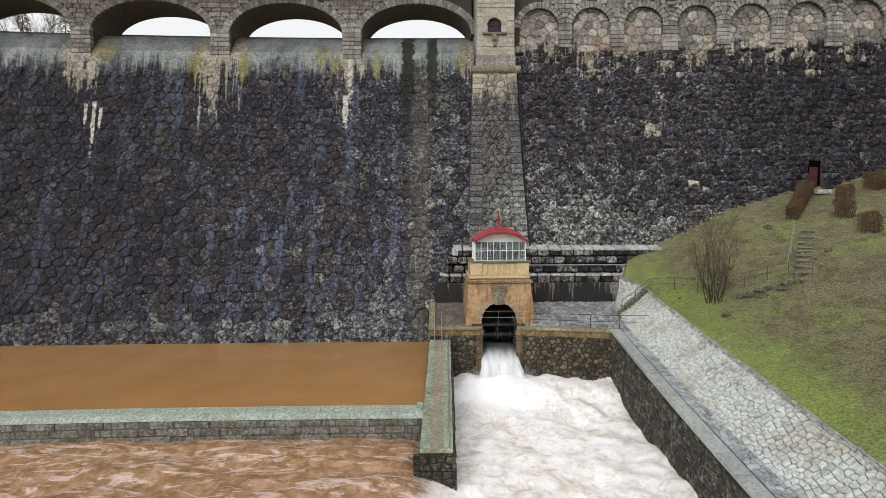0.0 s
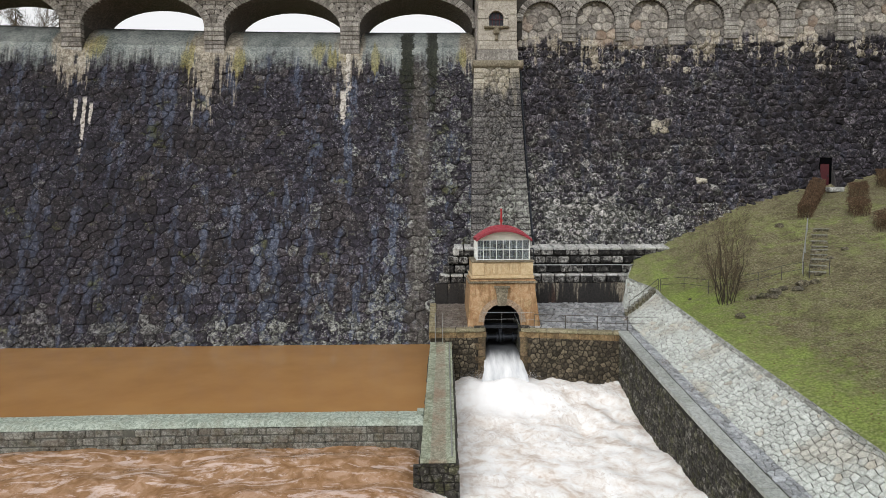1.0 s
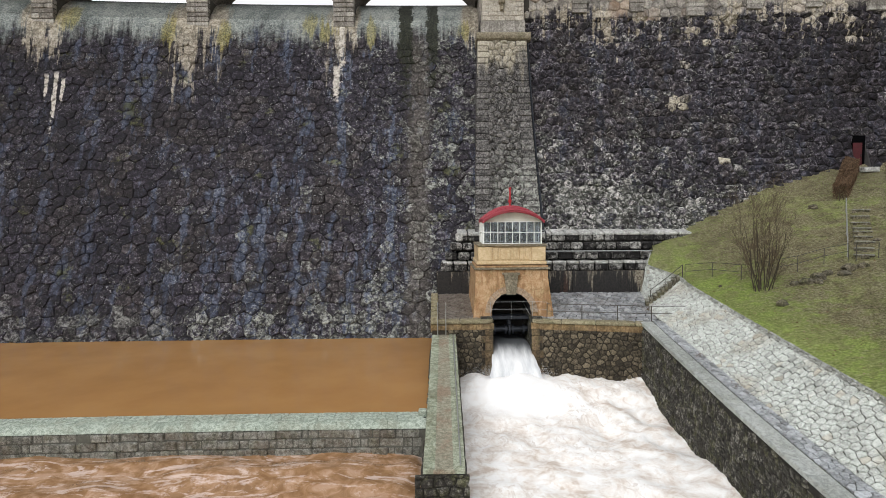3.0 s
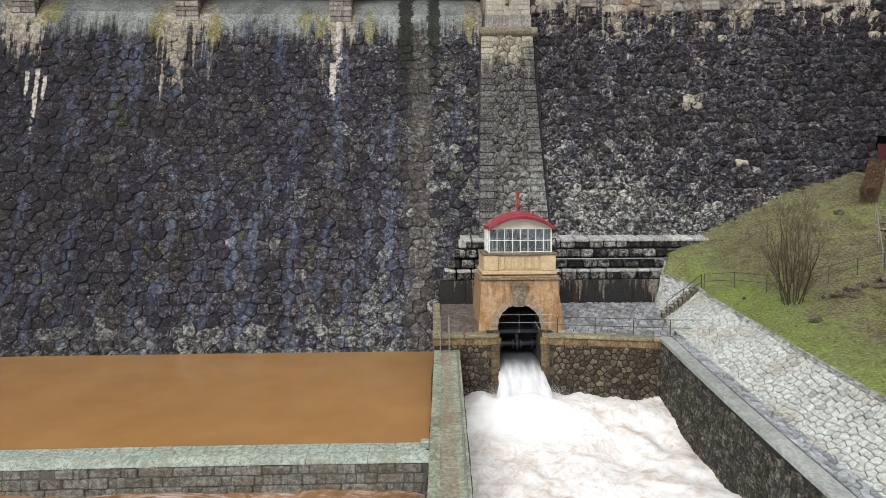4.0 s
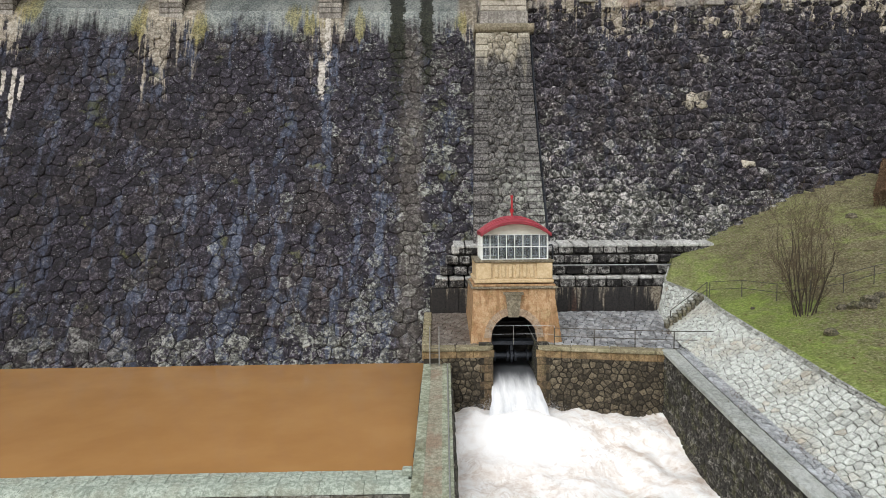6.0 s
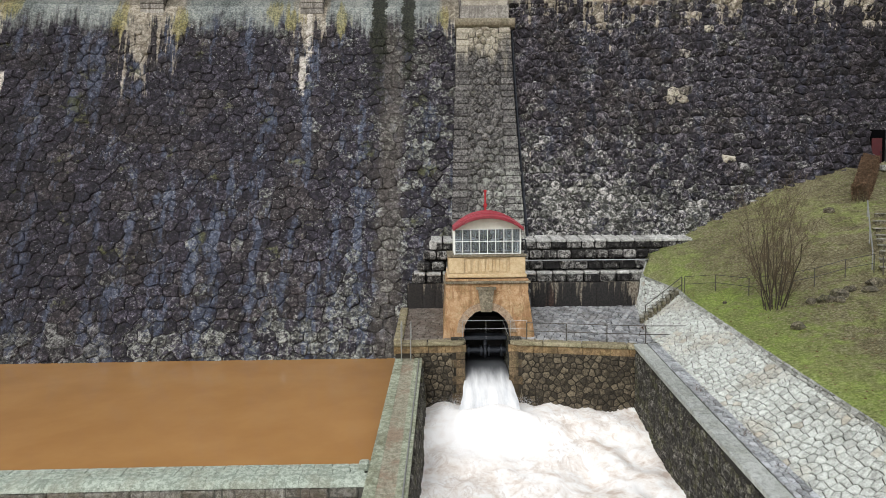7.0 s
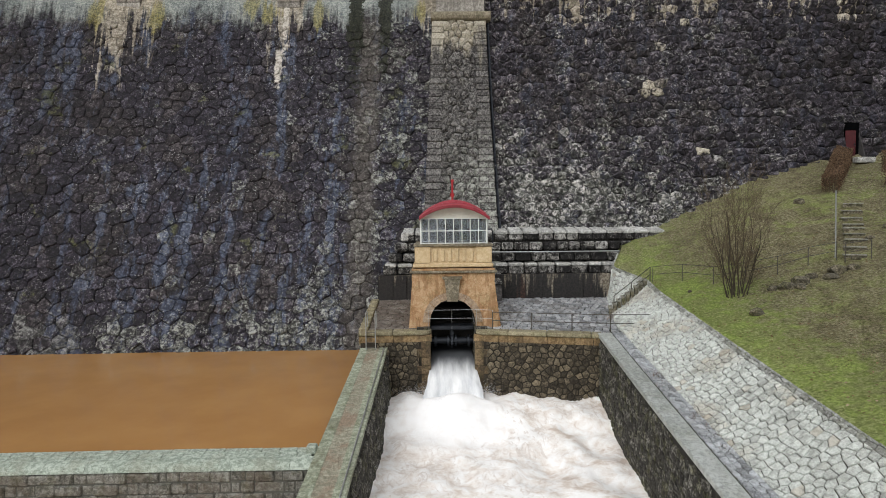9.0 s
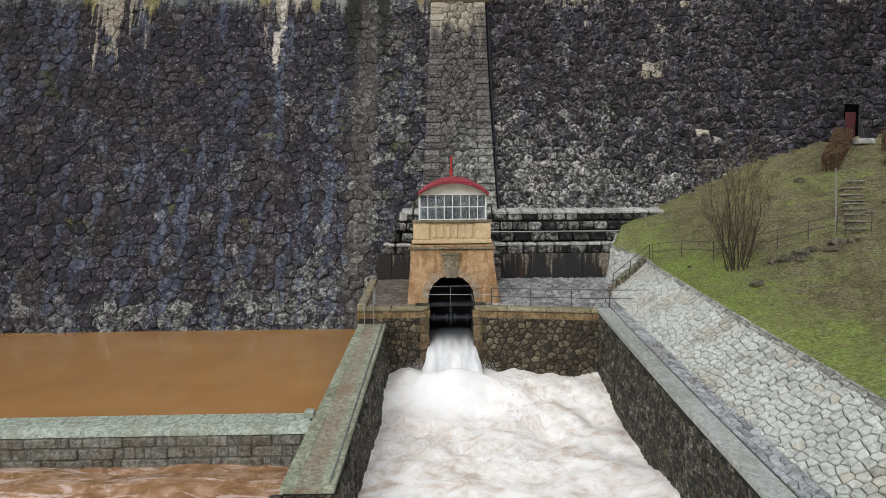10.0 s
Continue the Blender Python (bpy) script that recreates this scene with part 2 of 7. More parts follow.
def dam_stone(name, side, joint=False):
    """Old dam stone: each stone has its own tone, some are damp and blue, some brown, some grown with lichen."""
    n = Net(name, 0.75, spec=0.4)
    x, y, z = n.xyz()
    left = side == "left"
    tone = 0.4 if joint else n.attr("tone")
    seat = n.pos() if joint else n.seat()
    second, third = (0.5, 0.5) if joint else (n.math("FRACT", n.mul(tone, 13.7)), n.math("FRACT", n.mul(tone, 57.1)))
    raw = n.noise(2.9, 7, 0.72)
    grain = n.step(raw, 0.4, 0.6)
    fine = n.step(n.noise(7.0, 5, 0.72), 0.38, 0.62)
    mid = n.noise(1.3, 6, 0.7)
    broad = n.noise(0.2, 4, 0.6)
    way = fall_line(n)
    fall = n.t.nodes.new("ShaderNodeCombineXYZ")
    n.put(way, fall.inputs[0])
    n.put(z, fall.inputs[2])
    drip = n.add(n.mul(n.noise(1.3, 4, 0.65, stretch=(1, 1, 0.05), at=fall.outputs[0]), 0.6), n.mul(n.noise(4.2, 4, 0.65, stretch=(1, 1, 0.08), at=fall.outputs[0]), 0.4))
    v = n.add(n.mul(tone, 0.24), n.add(n.mul(grain, 0.48), n.mul(fine, 0.28)))
    if left:
        base = n.ramp(v, [(0.12, (0.0042, 0.0034, 0.0062)), (0.45, (0.0148, 0.0124, 0.0202)), (0.7, (0.039, 0.0335, 0.0485)), (0.96, (0.16, 0.147, 0.185))])
    else:
        base = n.ramp(v, [(0.12, (0.0055, 0.0045, 0.007)), (0.45, (0.023, 0.0192, 0.0275)), (0.7, (0.072, 0.063, 0.079)), (0.96, (0.31, 0.287, 0.315))])
    brown = n.ramp(v, [(0.12, (0.008, 0.0062, 0.0064)), (0.5, (0.029, 0.0232, 0.0232)), (0.92, (0.135, 0.115, 0.108))])
    base = n.mix(n.mul(n.step(n.add(n.noise(0.28, 4, 0.6, at=seat), off(n, second, 0.07)), 0.49, 0.6), 0.6), base, brown)
    # damp blue-grey stones in vertical runs
    wet = n.add(n.noise(0.6, 5, 0.65, stretch=(1, 1, 0.12), at=fall.outputs[0]), n.add(off(n, third, 0.07), off(n, n.noise(1.5, 5, 0.7, stretch=(1, 0.3, 0.4)), 0.9)))
    if left:
        wet = n.add(wet, n.mul(n.step(z, 14.0, 2.0), 0.035))
    blue = n.mul(n.step(wet, 0.545, 0.66), 0.75 if left else 0.3)
    base = n.mix(blue, base, n.ramp(v, [(0.15, (0.015, 0.02, 0.043)), (0.5, (0.045, 0.061, 0.108)), (0.95, (0.17, 0.205, 0.28))]))
    # lichen: dense near the water and beside the tower, thin above; it takes whole stones and spreads in crusts
    if left:
        low = n.add(n.mul(n.step(n.add(z, n.mul(broad, 8)), 12.0, 3.0), n.add(n.mul(n.step(x, -34, -8), 0.45), 0.4)), n.mul(n.step(n.add(x, n.mul(broad, 10)), -6.0, 5.0), 0.7), True)
        low = n.add(low, n.mul(n.step(n.add(z, n.mul(mid, 3)), 4.6, 1.6), 0.9), True)
    else:
        low = n.add(n.mul(n.step(n.add(z, n.mul(broad, 9)), 25.0, 12.0), n.step(n.add(x, n.mul(broad, 14)), 38.0, 13.0)), n.mul(n.step(z, 14.0, 9.0), 0.45), True)
    grown = n.step(n.add(n.add(n.noise(0.5, 4, 0.65, at=seat), off(n, second, 0.1 if left else 0.3)), n.mul(low, 0.15)), 0.57 if left else 0.54, 0.72)
    crust = n.step(n.add(n.noise(3.4, 8, 0.78), n.add(n.mul(grown, 0.09), n.mul(low, 0.05 if left else 0.1))), 0.575, 0.645)
    pale = n.ramp(v, [(0.18, (0.035, 0.036, 0.032)), (0.5, (0.15, 0.155, 0.138)), (0.86, (0.46, 0.48, 0.44) if left else (0.72, 0.7, 0.68))])
    base = n.mix(n.mul(crust, 0.85), base, pale)
    fleck = n.mul(n.step(n.noise(6.5, 4, 0.6), 0.59, 0.65), n.step(n.add(n.noise(0.7, 4, 0.65, shift=(8, 1, 5)), off(n, third, 0.1)), 0.47, 0.6))
    base = n.mix(n.mul(fleck, 0.5), base, (0.55, 0.56, 0.56))
    # a darker tone towards the ends of the dam, with a noisy edge
    end_tone = n.step(n.add(x, off(n, broad, 40)), -12.0, -32.0) if left else n.step(n.add(x, off(n, broad, 30)), 21.0, 38.0)
    base = n.mix(n.mul(end_tone, 0.9), base, (0.55, 0.52, 0.58) if left else (0.42, 0.39, 0.44), "MULTIPLY")
    moss = n.step(n.add(n.noise(0.42, 5, 0.7, shift=(3, 9, 4)), off(n, raw, 0.35)), 0.61, 0.71)
    base = n.mix(n.mul(moss, 0.6 if left else 0.25), base, n.ramp(v, [(0.2, (0.028, 0.032, 0.008)), (0.85, (0.14, 0.15, 0.045))]))
    if joint:
        base = n.mix(0.8, base, (0.0075, 0.007, 0.0075) if left else (0.085, 0.08, 0.08))
    lime = n.ramp(n.add(n.mul(tone, 0.25), n.add(n.mul(grain, 0.4), n.mul(fine, 0.35))), [(0.15, (0.17, 0.145, 0.11)), (0.5, (0.36, 0.315, 0.25)), (0.85, (0.62, 0.57, 0.49))])
    by_stone = off(n, tone, 0.35)
    if left:
        fray = n.add(off(n, drip, 5.0), n.add(off(n, mid, 0.9), n.mul(by_stone, 0.5)))
        ragged = n.add(n.add(off(n, n.noise(1.7, 4, 0.65, shift=(6, 2, 0)), 2.0), off(n, raw, 1.4)), n.add(off(n, drip, 1.5), n.mul(by_stone, 0.9)))
        # the washed lip under the crest, with a fringe of drips
        lip = n.step(n.add(z, n.add(off(n, drip, 9.0), off(n, mid, 4.0))), 24.9, 27.4)
        wash = n.ramp(n.add(n.mul(n.noise(0.5, 6, 0.7, stretch=(1, 1, 0.4)), 0.75), n.mul(fine, 0.25)), [(0.3, (0.12, 0.14, 0.14)), (0.48, (0.28, 0.315, 0.31)), (0.66, (0.5, 0.52, 0.49))])
        base = n.mix(n.mul(lip, 0.9), base, wash)
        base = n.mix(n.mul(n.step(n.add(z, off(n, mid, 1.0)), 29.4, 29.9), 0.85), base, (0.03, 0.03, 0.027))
        # the worn paler strip between the black runs
        strip = n.step(n.add(n.math("ABSOLUTE", n.add(x, 2.0)), n.add(off(n, raw, 2.0), by_stone)), 1.2, 0.6)
        base = n.mix(n.mul(strip, n.step(z, 27.5, 24.0), 0.6), base, n.ramp(v, [(0.15, (0.036, 0.03, 0.026)), (0.5, (0.088, 0.077, 0.068)), (0.9, (0.2, 0.182, 0.162))]))
        # stained feet of the piers, moss beside them and strands of lime below
        for px, w, end in ((PIERS[0], 2.4, 22.0), (PIERS[1], 3.2, 18.5), (PIERS[2], 1.9, 20.0), (3.0, 1.2, 24.5)):
            base = n.mix(n.mul(blot(n, px, 27.9, w, 2.3, n.mul(fray, 0.45), 0.3, 0.45), 0.85), base, lime)
            base = n.mix(n.mul(run_down(n, way, px, w * 1.15, 27.5, end - 2.0, fray, 0.5, 0.3), 0.75), base, lime)
        for px, pz, w, h in ((PIERS[0] + 2.3, 27.6, 1.2, 1.5), (PIERS[1] - 2.5, 26.2, 0.8, 1.9), (PIERS[1] + 2.6, 25.8, 0.8, 1.6), (PIERS[2] - 2.7, 27.2, 1.3, 1.3), (PIERS[2] - 1.6, 26.3, 0.9, 1.2), (PIERS[2] + 2.7, 26.4, 0.9, 1.7), (2.2, 26.4, 0.9, 1.1)):
            base = n.mix(n.mul(blot(n, px, pz, w, h, n.mul(fray, 1.2), 0.35, 0.7), 0.62), base, n.ramp(fine, [(0.1, (0.1, 0.09, 0.014)), (0.9, (0.36, 0.31, 0.07))]))
        base = n.mix(n.mul(blot(n, -27.25, 18.5, 1.0, 0.9, n.mul(ragged, 1.5), 0.5, 0.5), 0.6), base, (0.06, 0.066, 0.014))
        # single runs of lime low on the wall
        narrow = n.add(off(n, mid, 0.9), n.add(n.mul(by_stone, 0.8), off(n, drip, 1.2)))
        for px, w, top, end in ((-34.4, 0.34, 21.6, 13.2), (-35.2, 0.28, 21.4, 18.0), (-33.75, 0.3, 21.0, 17.4), (PIERS[2] - 0.55, 0.5, 22.5, 15.8), (PIERS[2] - 0.1, 0.42, 28.0, 17.5)):
            m = n.mul(run_down(n, way, px, w, top, end, n.add(narrow, off(n, raw, 1.2)), 0.34, 0.35), n.step(z, top + 0.4, top))
            base = n.mix(n.mul(m, 0.92), base, n.ramp(v, [(0.15, (0.3, 0.27, 0.23)), (0.6, (0.68, 0.64, 0.59))]))
        # two black runs from the crest
        for px, w, end, amount in ((-3.25, 1.05, 13.5, 0.95), (-0.75, 0.9, 17.0, 0.93)):
            m = run_down(n, way, px, w, 28.5, end, ragged, 0.34, 0.14)
            base = n.mix(n.mul(m, amount), base, n.ramp(fine, [(0.2, (0.0035, 0.0045, 0.0025)), (0.9, (0.03, 0.034, 0.018))]))
    else:
        fray = n.add(off(n, drip, 4.0), n.add(off(n, mid, 1.6), by_stone))
        # the paler courses under the arcade, and their drips
        zone = n.step(n.add(z, n.add(n.mul(fray, 0.9), off(n, n.noise(0.25, 3, 0.5), 4.0))), 26.9, 27.5)
        tan = n.ramp(n.add(n.mul(tone, 0.3), n.mul(v, 0.7)), [(0.1, (0.1, 0.09, 0.08)), (0.42, (0.22, 0.2, 0.182)), (0.65, (0.36, 0.332, 0.3)), (0.92, (0.58, 0.54, 0.48))])
        tan = n.mix(n.mul(n.step(n.add(n.noise(0.35, 4, 0.6, at=seat), off(n, second, 0.12)), 0.57, 0.68), 0.4), tan, (0.36, 0.22, 0.13))
        tan = n.mix(n.mul(n.step(n.noise(0.3, 5, 0.65, shift=(4, 0, 0)), 0.5, 0.62), 0.5), tan, n.ramp(v, [(0.2, (0.07, 0.068, 0.066)), (0.9, (0.32, 0.31, 0.3))]))
        base = n.mix(zone, base, tan)
        clump = off(n, n.noise(0.35, 4, 0.6, shift=(5, 0, 0)), 2.2)
        hang = n.step(n.add(n.mul(n.step(z, 20.0, 27.5), n.step(z, 29.5, 27.5)), n.add(n.mul(fray, 1.15), clump)), 1.08, 1.28)
        base = n.mix(n.mul(hang, 0.85), base, lime)
        # a few cream stones in the dark face
        sx = n.t.nodes.new("ShaderNodeSeparateXYZ")
        n.put(seat, sx.inputs[0])
        for px, pz, r in ((20.65, 18.7, 0.95), (21.75, 22.6, 0.45), (24.0, 24.3, 0.45), (23.6, 13.2, 0.5)):
            d = n.math("SQRT", n.add(n.math("POWER", n.math("SUBTRACT", sx.outputs[0], px), 2.0), n.math("POWER", n.math("SUBTRACT", sx.outputs[2], pz), 2.0)))
            base = n.mix(n.mul(n.step(d, r, r * 0.7), n.step(n.add(raw, n.mul(mid, 0.4)), 0.58, 0.72), 0.9), base, n.ramp(v, [(0.15, (0.2, 0.17, 0.12)), (0.6, (0.5, 0.45, 0.36)), (0.9, (0.68, 0.64, 0.55))]))
    if joint and left:
        base = n.mix(0.3, base, (0.0085, 0.008, 0.0085))
    n.bump(n.add(n.mul(grain, 0.55), n.mul(fine, 0.45)), 0.75, 0.06)
    return n.done(base, n.add(n.mul(blue, -0.3), 0.82))


def masonry(name, stops, grain=6.0, bump=0.6, rough=0.85, stain=(0.05, 0.05, 0.04), amount=0.45, moss=0.0, streaks=0.0, spec=0.35, by_block=0.28):
    """Worked or rubble stone: a tone for each block, grain at two scales, broad stains, runs and moss."""
    n = Net(name, rough, spec=spec)
    tone = n.attr("tone")
    g = n.step(n.noise(grain, 8, 0.75), 0.42, 0.58)
    f = n.step(n.noise(grain * 4.5, 5, 0.75), 0.42, 0.58)
    v = n.add(n.mul(tone, by_block), n.add(n.mul(g, 0.55 - by_block / 2), n.mul(f, 0.45 - by_block / 2)))
    base = n.ramp(v, stops)
    broad = n.noise(0.9, 7, 0.7)
    shade = n.mix(n.mul(f, 0.5), stain, tuple(min(1, c * 2.2) for c in stain))
    base = n.mix(n.mul(n.step(broad, 0.47, 0.62), amount), base, shade)
    if streaks:
        run = n.noise(2.4, 6, 0.7, stretch=(1, 1, 0.1))
        base = n.mix(n.mul(n.step(run, 0.48, 0.6), streaks), base, stain)
    if moss:
        m = n.mul(n.step(n.noise(1.7, 7, 0.75, shift=(7, 3, 1)), 0.48, 0.62), moss)
        base = n.mix(m, base, n.ramp(v, [(0.2, (0.035, 0.04, 0.012)), (0.8, (0.17, 0.17, 0.06))]))
    n.bump(n.add(n.mul(g, 0.6), n.mul(f, 0.4)), bump, 0.035)
    return n.done(base)


def plain(name, color, rough=0.5, metal=0.0, var=0.25, scale=5.0, spec=0.4, rust=None):
    n = Net(name, rough, metal, spec)
    g = n.noise(scale, 5, 0.65)
    dark, light = tuple(c * (1 - var) for c in color), tuple(min(1, c * (1 + var)) for c in color)
    base = n.ramp(g, [(0.3, dark), (0.7, light)])
    if rust:
        base = n.mix(n.step(n.noise(scale * 1.7, 5, 0.7), 0.55, 0.7), base, rust)
    n.bump(n.noise(scale * 6, 3), 0.15, 0.01)
    return n.done(base)


def pool_water():
    n = Net("muddy_still_water", 0.12, spec=0.5)
    n.b.inputs["IOR"].default_value = 1.33
    base = n.ramp(n.noise(0.25, 4, 0.6), [(0.35, (0.325, 0.168, 0.058)), (0.65, (0.37, 0.198, 0.072))])
    n.bump(n.noise(1.6, 3, 0.5, stretch=(1, 0.6, 1)), 0.1, 0.03)
    return n.done(base)


def river_water():
    """Brown flood water that turns to white foam where the outlet's jet churns it."""
    n = Net("churning_flood_water", 0.25, spec=0.5)
    n.b.inputs["IOR"].default_value = 1.33
    x, y, z = n.xyz()
    f1, f2, f3 = n.noise(0.55, 6, 0.65, distort=1.2), n.noise(1.5, 5, 0.6, distort=0.8), n.noise(6.0, 4, 0.65)
    edge = n.add(x, n.mul(n.math("SUBTRACT", n.noise(0.35, 4, 0.6), 0.5), 7.0))
    inside = n.step(edge, -1.9, 0.6)
    brown = n.ramp(f2, [(0.36, (0.22, 0.12, 0.055)), (0.5, (0.3, 0.172, 0.09)), (0.64, (0.42, 0.27, 0.18))])
    # pinkish sky sheen on the waves, painted into the brown
    crest = n.step(n.add(n.mul(n.noise(0.9, 7, 0.68, stretch=(0.42, 1.3, 1), distort=1.6), 0.85), n.mul(f3, 0.15)), 0.51, 0.6)
    brown = n.mix(n.mul(crest, 0.6), brown, (0.7, 0.57, 0.52))
    foam = n.ramp(n.add(n.mul(f1, 0.6), n.mul(f2, 0.4)), [(0.38, (0.62, 0.53, 0.46)), (0.47, (0.82, 0.775, 0.735)), (0.56, (0.93, 0.92, 0.91))])
    wisp = n.noise(1.1, 8, 0.72, stretch=(1.3, 0.7, 1), distort=2.2)
    foam = n.mix(n.mul(n.step(wisp, 0.5, 0.4), n.step(n.noise(0.28, 4, 0.6, shift=(2, 2, 0)), 0.42, 0.6), 0.55), foam, n.ramp(f3, [(0.3, (0.5, 0.41, 0.35)), (0.7, (0.68, 0.62, 0.57))]))
    dx, dy = n.mul(n.math("SUBTRACT", x, 4.2), 0.33), n.mul(n.math("SUBTRACT", y, 41.2), 0.36)
    fresh = n.step(n.add(n.math("SQRT", n.add(n.mul(dx, dx), n.mul(dy, dy))), off(n, f1, 1.6)), 1.25, 0.5)
    foam = n.mix(n.mul(fresh, 0.85), foam, (0.93, 0.93, 0.935))
    base = n.mix(inside, brown, foam)
    n.bump(n.add(n.mul(f2, 0.75), n.mul(f3, 0.25)), 0.22, 0.2)
    return n.done(base, n.add(n.mul(inside, 0.5), 0.1))


def jet_water():
    n = Net("white_spray_water", 0.6, spec=0.3)
    f = n.noise(1.6, 5, 0.6, stretch=(1.5, 0.25, 0.25))
    base = n.ramp(f, [(0.25, (0.52, 0.54, 0.57)), (0.62, (0.84, 0.85, 0.86))])
    # dark towards the outlet: thin water, and the arch's shade put into the colour
    thin_shade = n.step(n.add(n.xyz()[1], n.mul(n.noise(1.2, 4, 0.6, stretch=(2.0, 0.3, 0.3)), 1.6)), 44.2, 46.6)
    base = n.mix(n.mul(thin_shade, 0.95), base, (0.06, 0.065, 0.072))
    n.bump(f, 0.12, 0.08)
    return n.done(base)


def grass_ground():
    n = Net("wintry_grass", 0.95, spec=0.12)
    x, y, z = n.xyz()
    a, b, c = n.noise(0.2, 6, 0.65), n.noise(1.0, 8, 0.75), n.step(n.noise(8.0, 7, 0.78), 0.3, 0.7)
    green = n.ramp(c, [(0.05, (0.155, 0.2, 0.055)), (0.5, (0.335, 0.425, 0.115)), (0.95, (0.52, 0.62, 0.2))])
    dry = n.ramp(c, [(0.05, (0.095, 0.082, 0.048)), (0.5, (0.245, 0.222, 0.13)), (0.95, (0.47, 0.435, 0.29))])
    edge = n.step(n.add(x, off(n, b, 6)), 20.0, 16.8)
    wood = n.mul(n.step(n.add(x, off(n, a, 9)), 18.5, 23.0), n.step(n.add(y, off(n, b, 5)), 44.5, 40.0))
    m = n.add(n.mul(n.step(n.add(n.mul(a, 0.5), n.mul(b, 0.5)), 0.53, 0.43), 0.6), n.mul(edge, 0.6), True)
    m = n.mul(m, n.add(n.mul(wood, -0.5), 1.0))
    high = n.step(n.add(y, n.add(off(n, a, 14), off(n, b, 5))), 46.5, 51.5)
    m = n.mul(m, n.add(n.mul(high, -0.6), 1.0))
    base = n.mix(m, dry, green)
    earth = n.mul(n.step(n.noise(0.8, 7, 0.75, shift=(5, 5, 0)), 0.47, 0.58), n.step(x, 16.5, 20))
    base = n.mix(n.mul(earth, 0.52), base, n.ramp(c, [(0.1, (0.045, 0.035, 0.022)), (0.9, (0.18, 0.14, 0.09))]))
    n.bump(n.add(n.mul(c, 0.6), n.mul(b, 0.4)), 1.0, 0.12)
    return n.done(base)


def blades(name, stops):
    n = Net(name, 0.9, spec=0.15)
    return n.done(n.ramp(n.attr("tone"), stops))


M_BLADE = blades("grass_blade", [(0.0, (0.2, 0.275, 0.065)), (0.35, (0.265, 0.3, 0.1)), (0.65, (0.25, 0.235, 0.12)), (1.0, (0.27, 0.235, 0.145))])
M_LEAF = blades("dead_leaf", [(0.0, (0.13, 0.07, 0.03)), (0.6, (0.26, 0.18, 0.1)), (1.0, (0.42, 0.34, 0.23))])
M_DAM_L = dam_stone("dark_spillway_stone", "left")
M_DAM_LJ = dam_stone("spillway_joint_mortar", "left", True)
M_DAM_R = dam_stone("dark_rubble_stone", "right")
M_DAM_RJ = dam_stone("rubble_joint_mortar", "right", True)
M_PIER = masonry("weathered_grey_granite", [(0.1, (0.11, 0.102, 0.094)), (0.5, (0.32, 0.3, 0.278)), (0.9, (0.6, 0.575, 0.535))], streaks=0.45, stain=(0.09, 0.08, 0.07), by_block=0.45)
M_PIERJ = plain("dark_granite_joint", (0.055, 0.05, 0.044), 0.95)
M_VAULT = masonry("dark_vault_stone", [(0.2, (0.045, 0.034, 0.029)), (0.5, (0.1, 0.08, 0.07)), (0.8, (0.18, 0.145, 0.125))], streaks=0.4)
M_SAND = masonry("pale_sandstone", [(0.2, (0.3, 0.272, 0.232)), (0.5, (0.45, 0.415, 0.362)), (0.8, (0.58, 0.545, 0.485))], amount=0.25, stain=(0.16, 0.13, 0.1))
M_PLINTH = masonry("blackened_block_stone", [(0.2, (0.005, 0.0045, 0.005)), (0.48, (0.028, 0.026, 0.026)), (0.66, (0.2, 0.195, 0.185)), (0.88, (0.55, 0.54, 0.52))], grain=2.6, amount=0.55, stain=(0.01, 0.0095, 0.0095), streaks=0.3, bump=0.9, by_block=0.45)
M_PLCOP = masonry("grey_coping_stone", [(0.1, (0.22, 0.22, 0.21)), (0.5, (0.52, 0.52, 0.5)), (0.9, (0.8, 0.8, 0.78))], amount=0.35, stain=(0.05, 0.05, 0.047), bump=0.8)
M_PLJ = plain("black_joint", (0.018, 0.017, 0.016), 0.95)


def soaked_wall():
    """A base wall black with damp, streaked with tan and rust where water runs down its slabs."""
    n = Net("stained_base_wall", 0.6, spec=0.45)
    x, y, z = n.xyz()
    tone = n.attr("tone")
    f = n.step(n.noise(7.0, 6, 0.75), 0.42, 0.58)
    run = n.noise(1.5, 6, 0.65, stretch=(1, 1, 0.06))
    fray = n.noise(4.0, 5, 0.7, stretch=(1, 1, 0.12))
    base = n.ramp(f, [(0.1, (0.005, 0.0045, 0.005)), (0.9, (0.02, 0.017, 0.016))])
    pale = n.ramp(f, [(0.1, (0.14, 0.11, 0.08)), (0.9, (0.4, 0.36, 0.29))])
    rust = n.ramp(f, [(0.1, (0.05, 0.02, 0.012)), (0.9, (0.14, 0.06, 0.035))])
    base = n.mix(n.mul(n.step(n.noise(1.1, 5, 0.6, stretch=(1, 1, 0.1), shift=(9, 0, 0)), 0.58, 0.66), 0.4), base, rust)
    damp = n.add(n.mul(run, 0.6), n.add(n.mul(fray, 0.32), n.mul(tone, 0.08)))
    base = n.mix(n.mul(n.step(n.add(damp, n.mul(n.step(z, 2.2, 4.9), 0.11)), 0.6, 0.665), 0.75), base, pale)
    n.bump(f, 0.4, 0.02)
    return n.done(base)


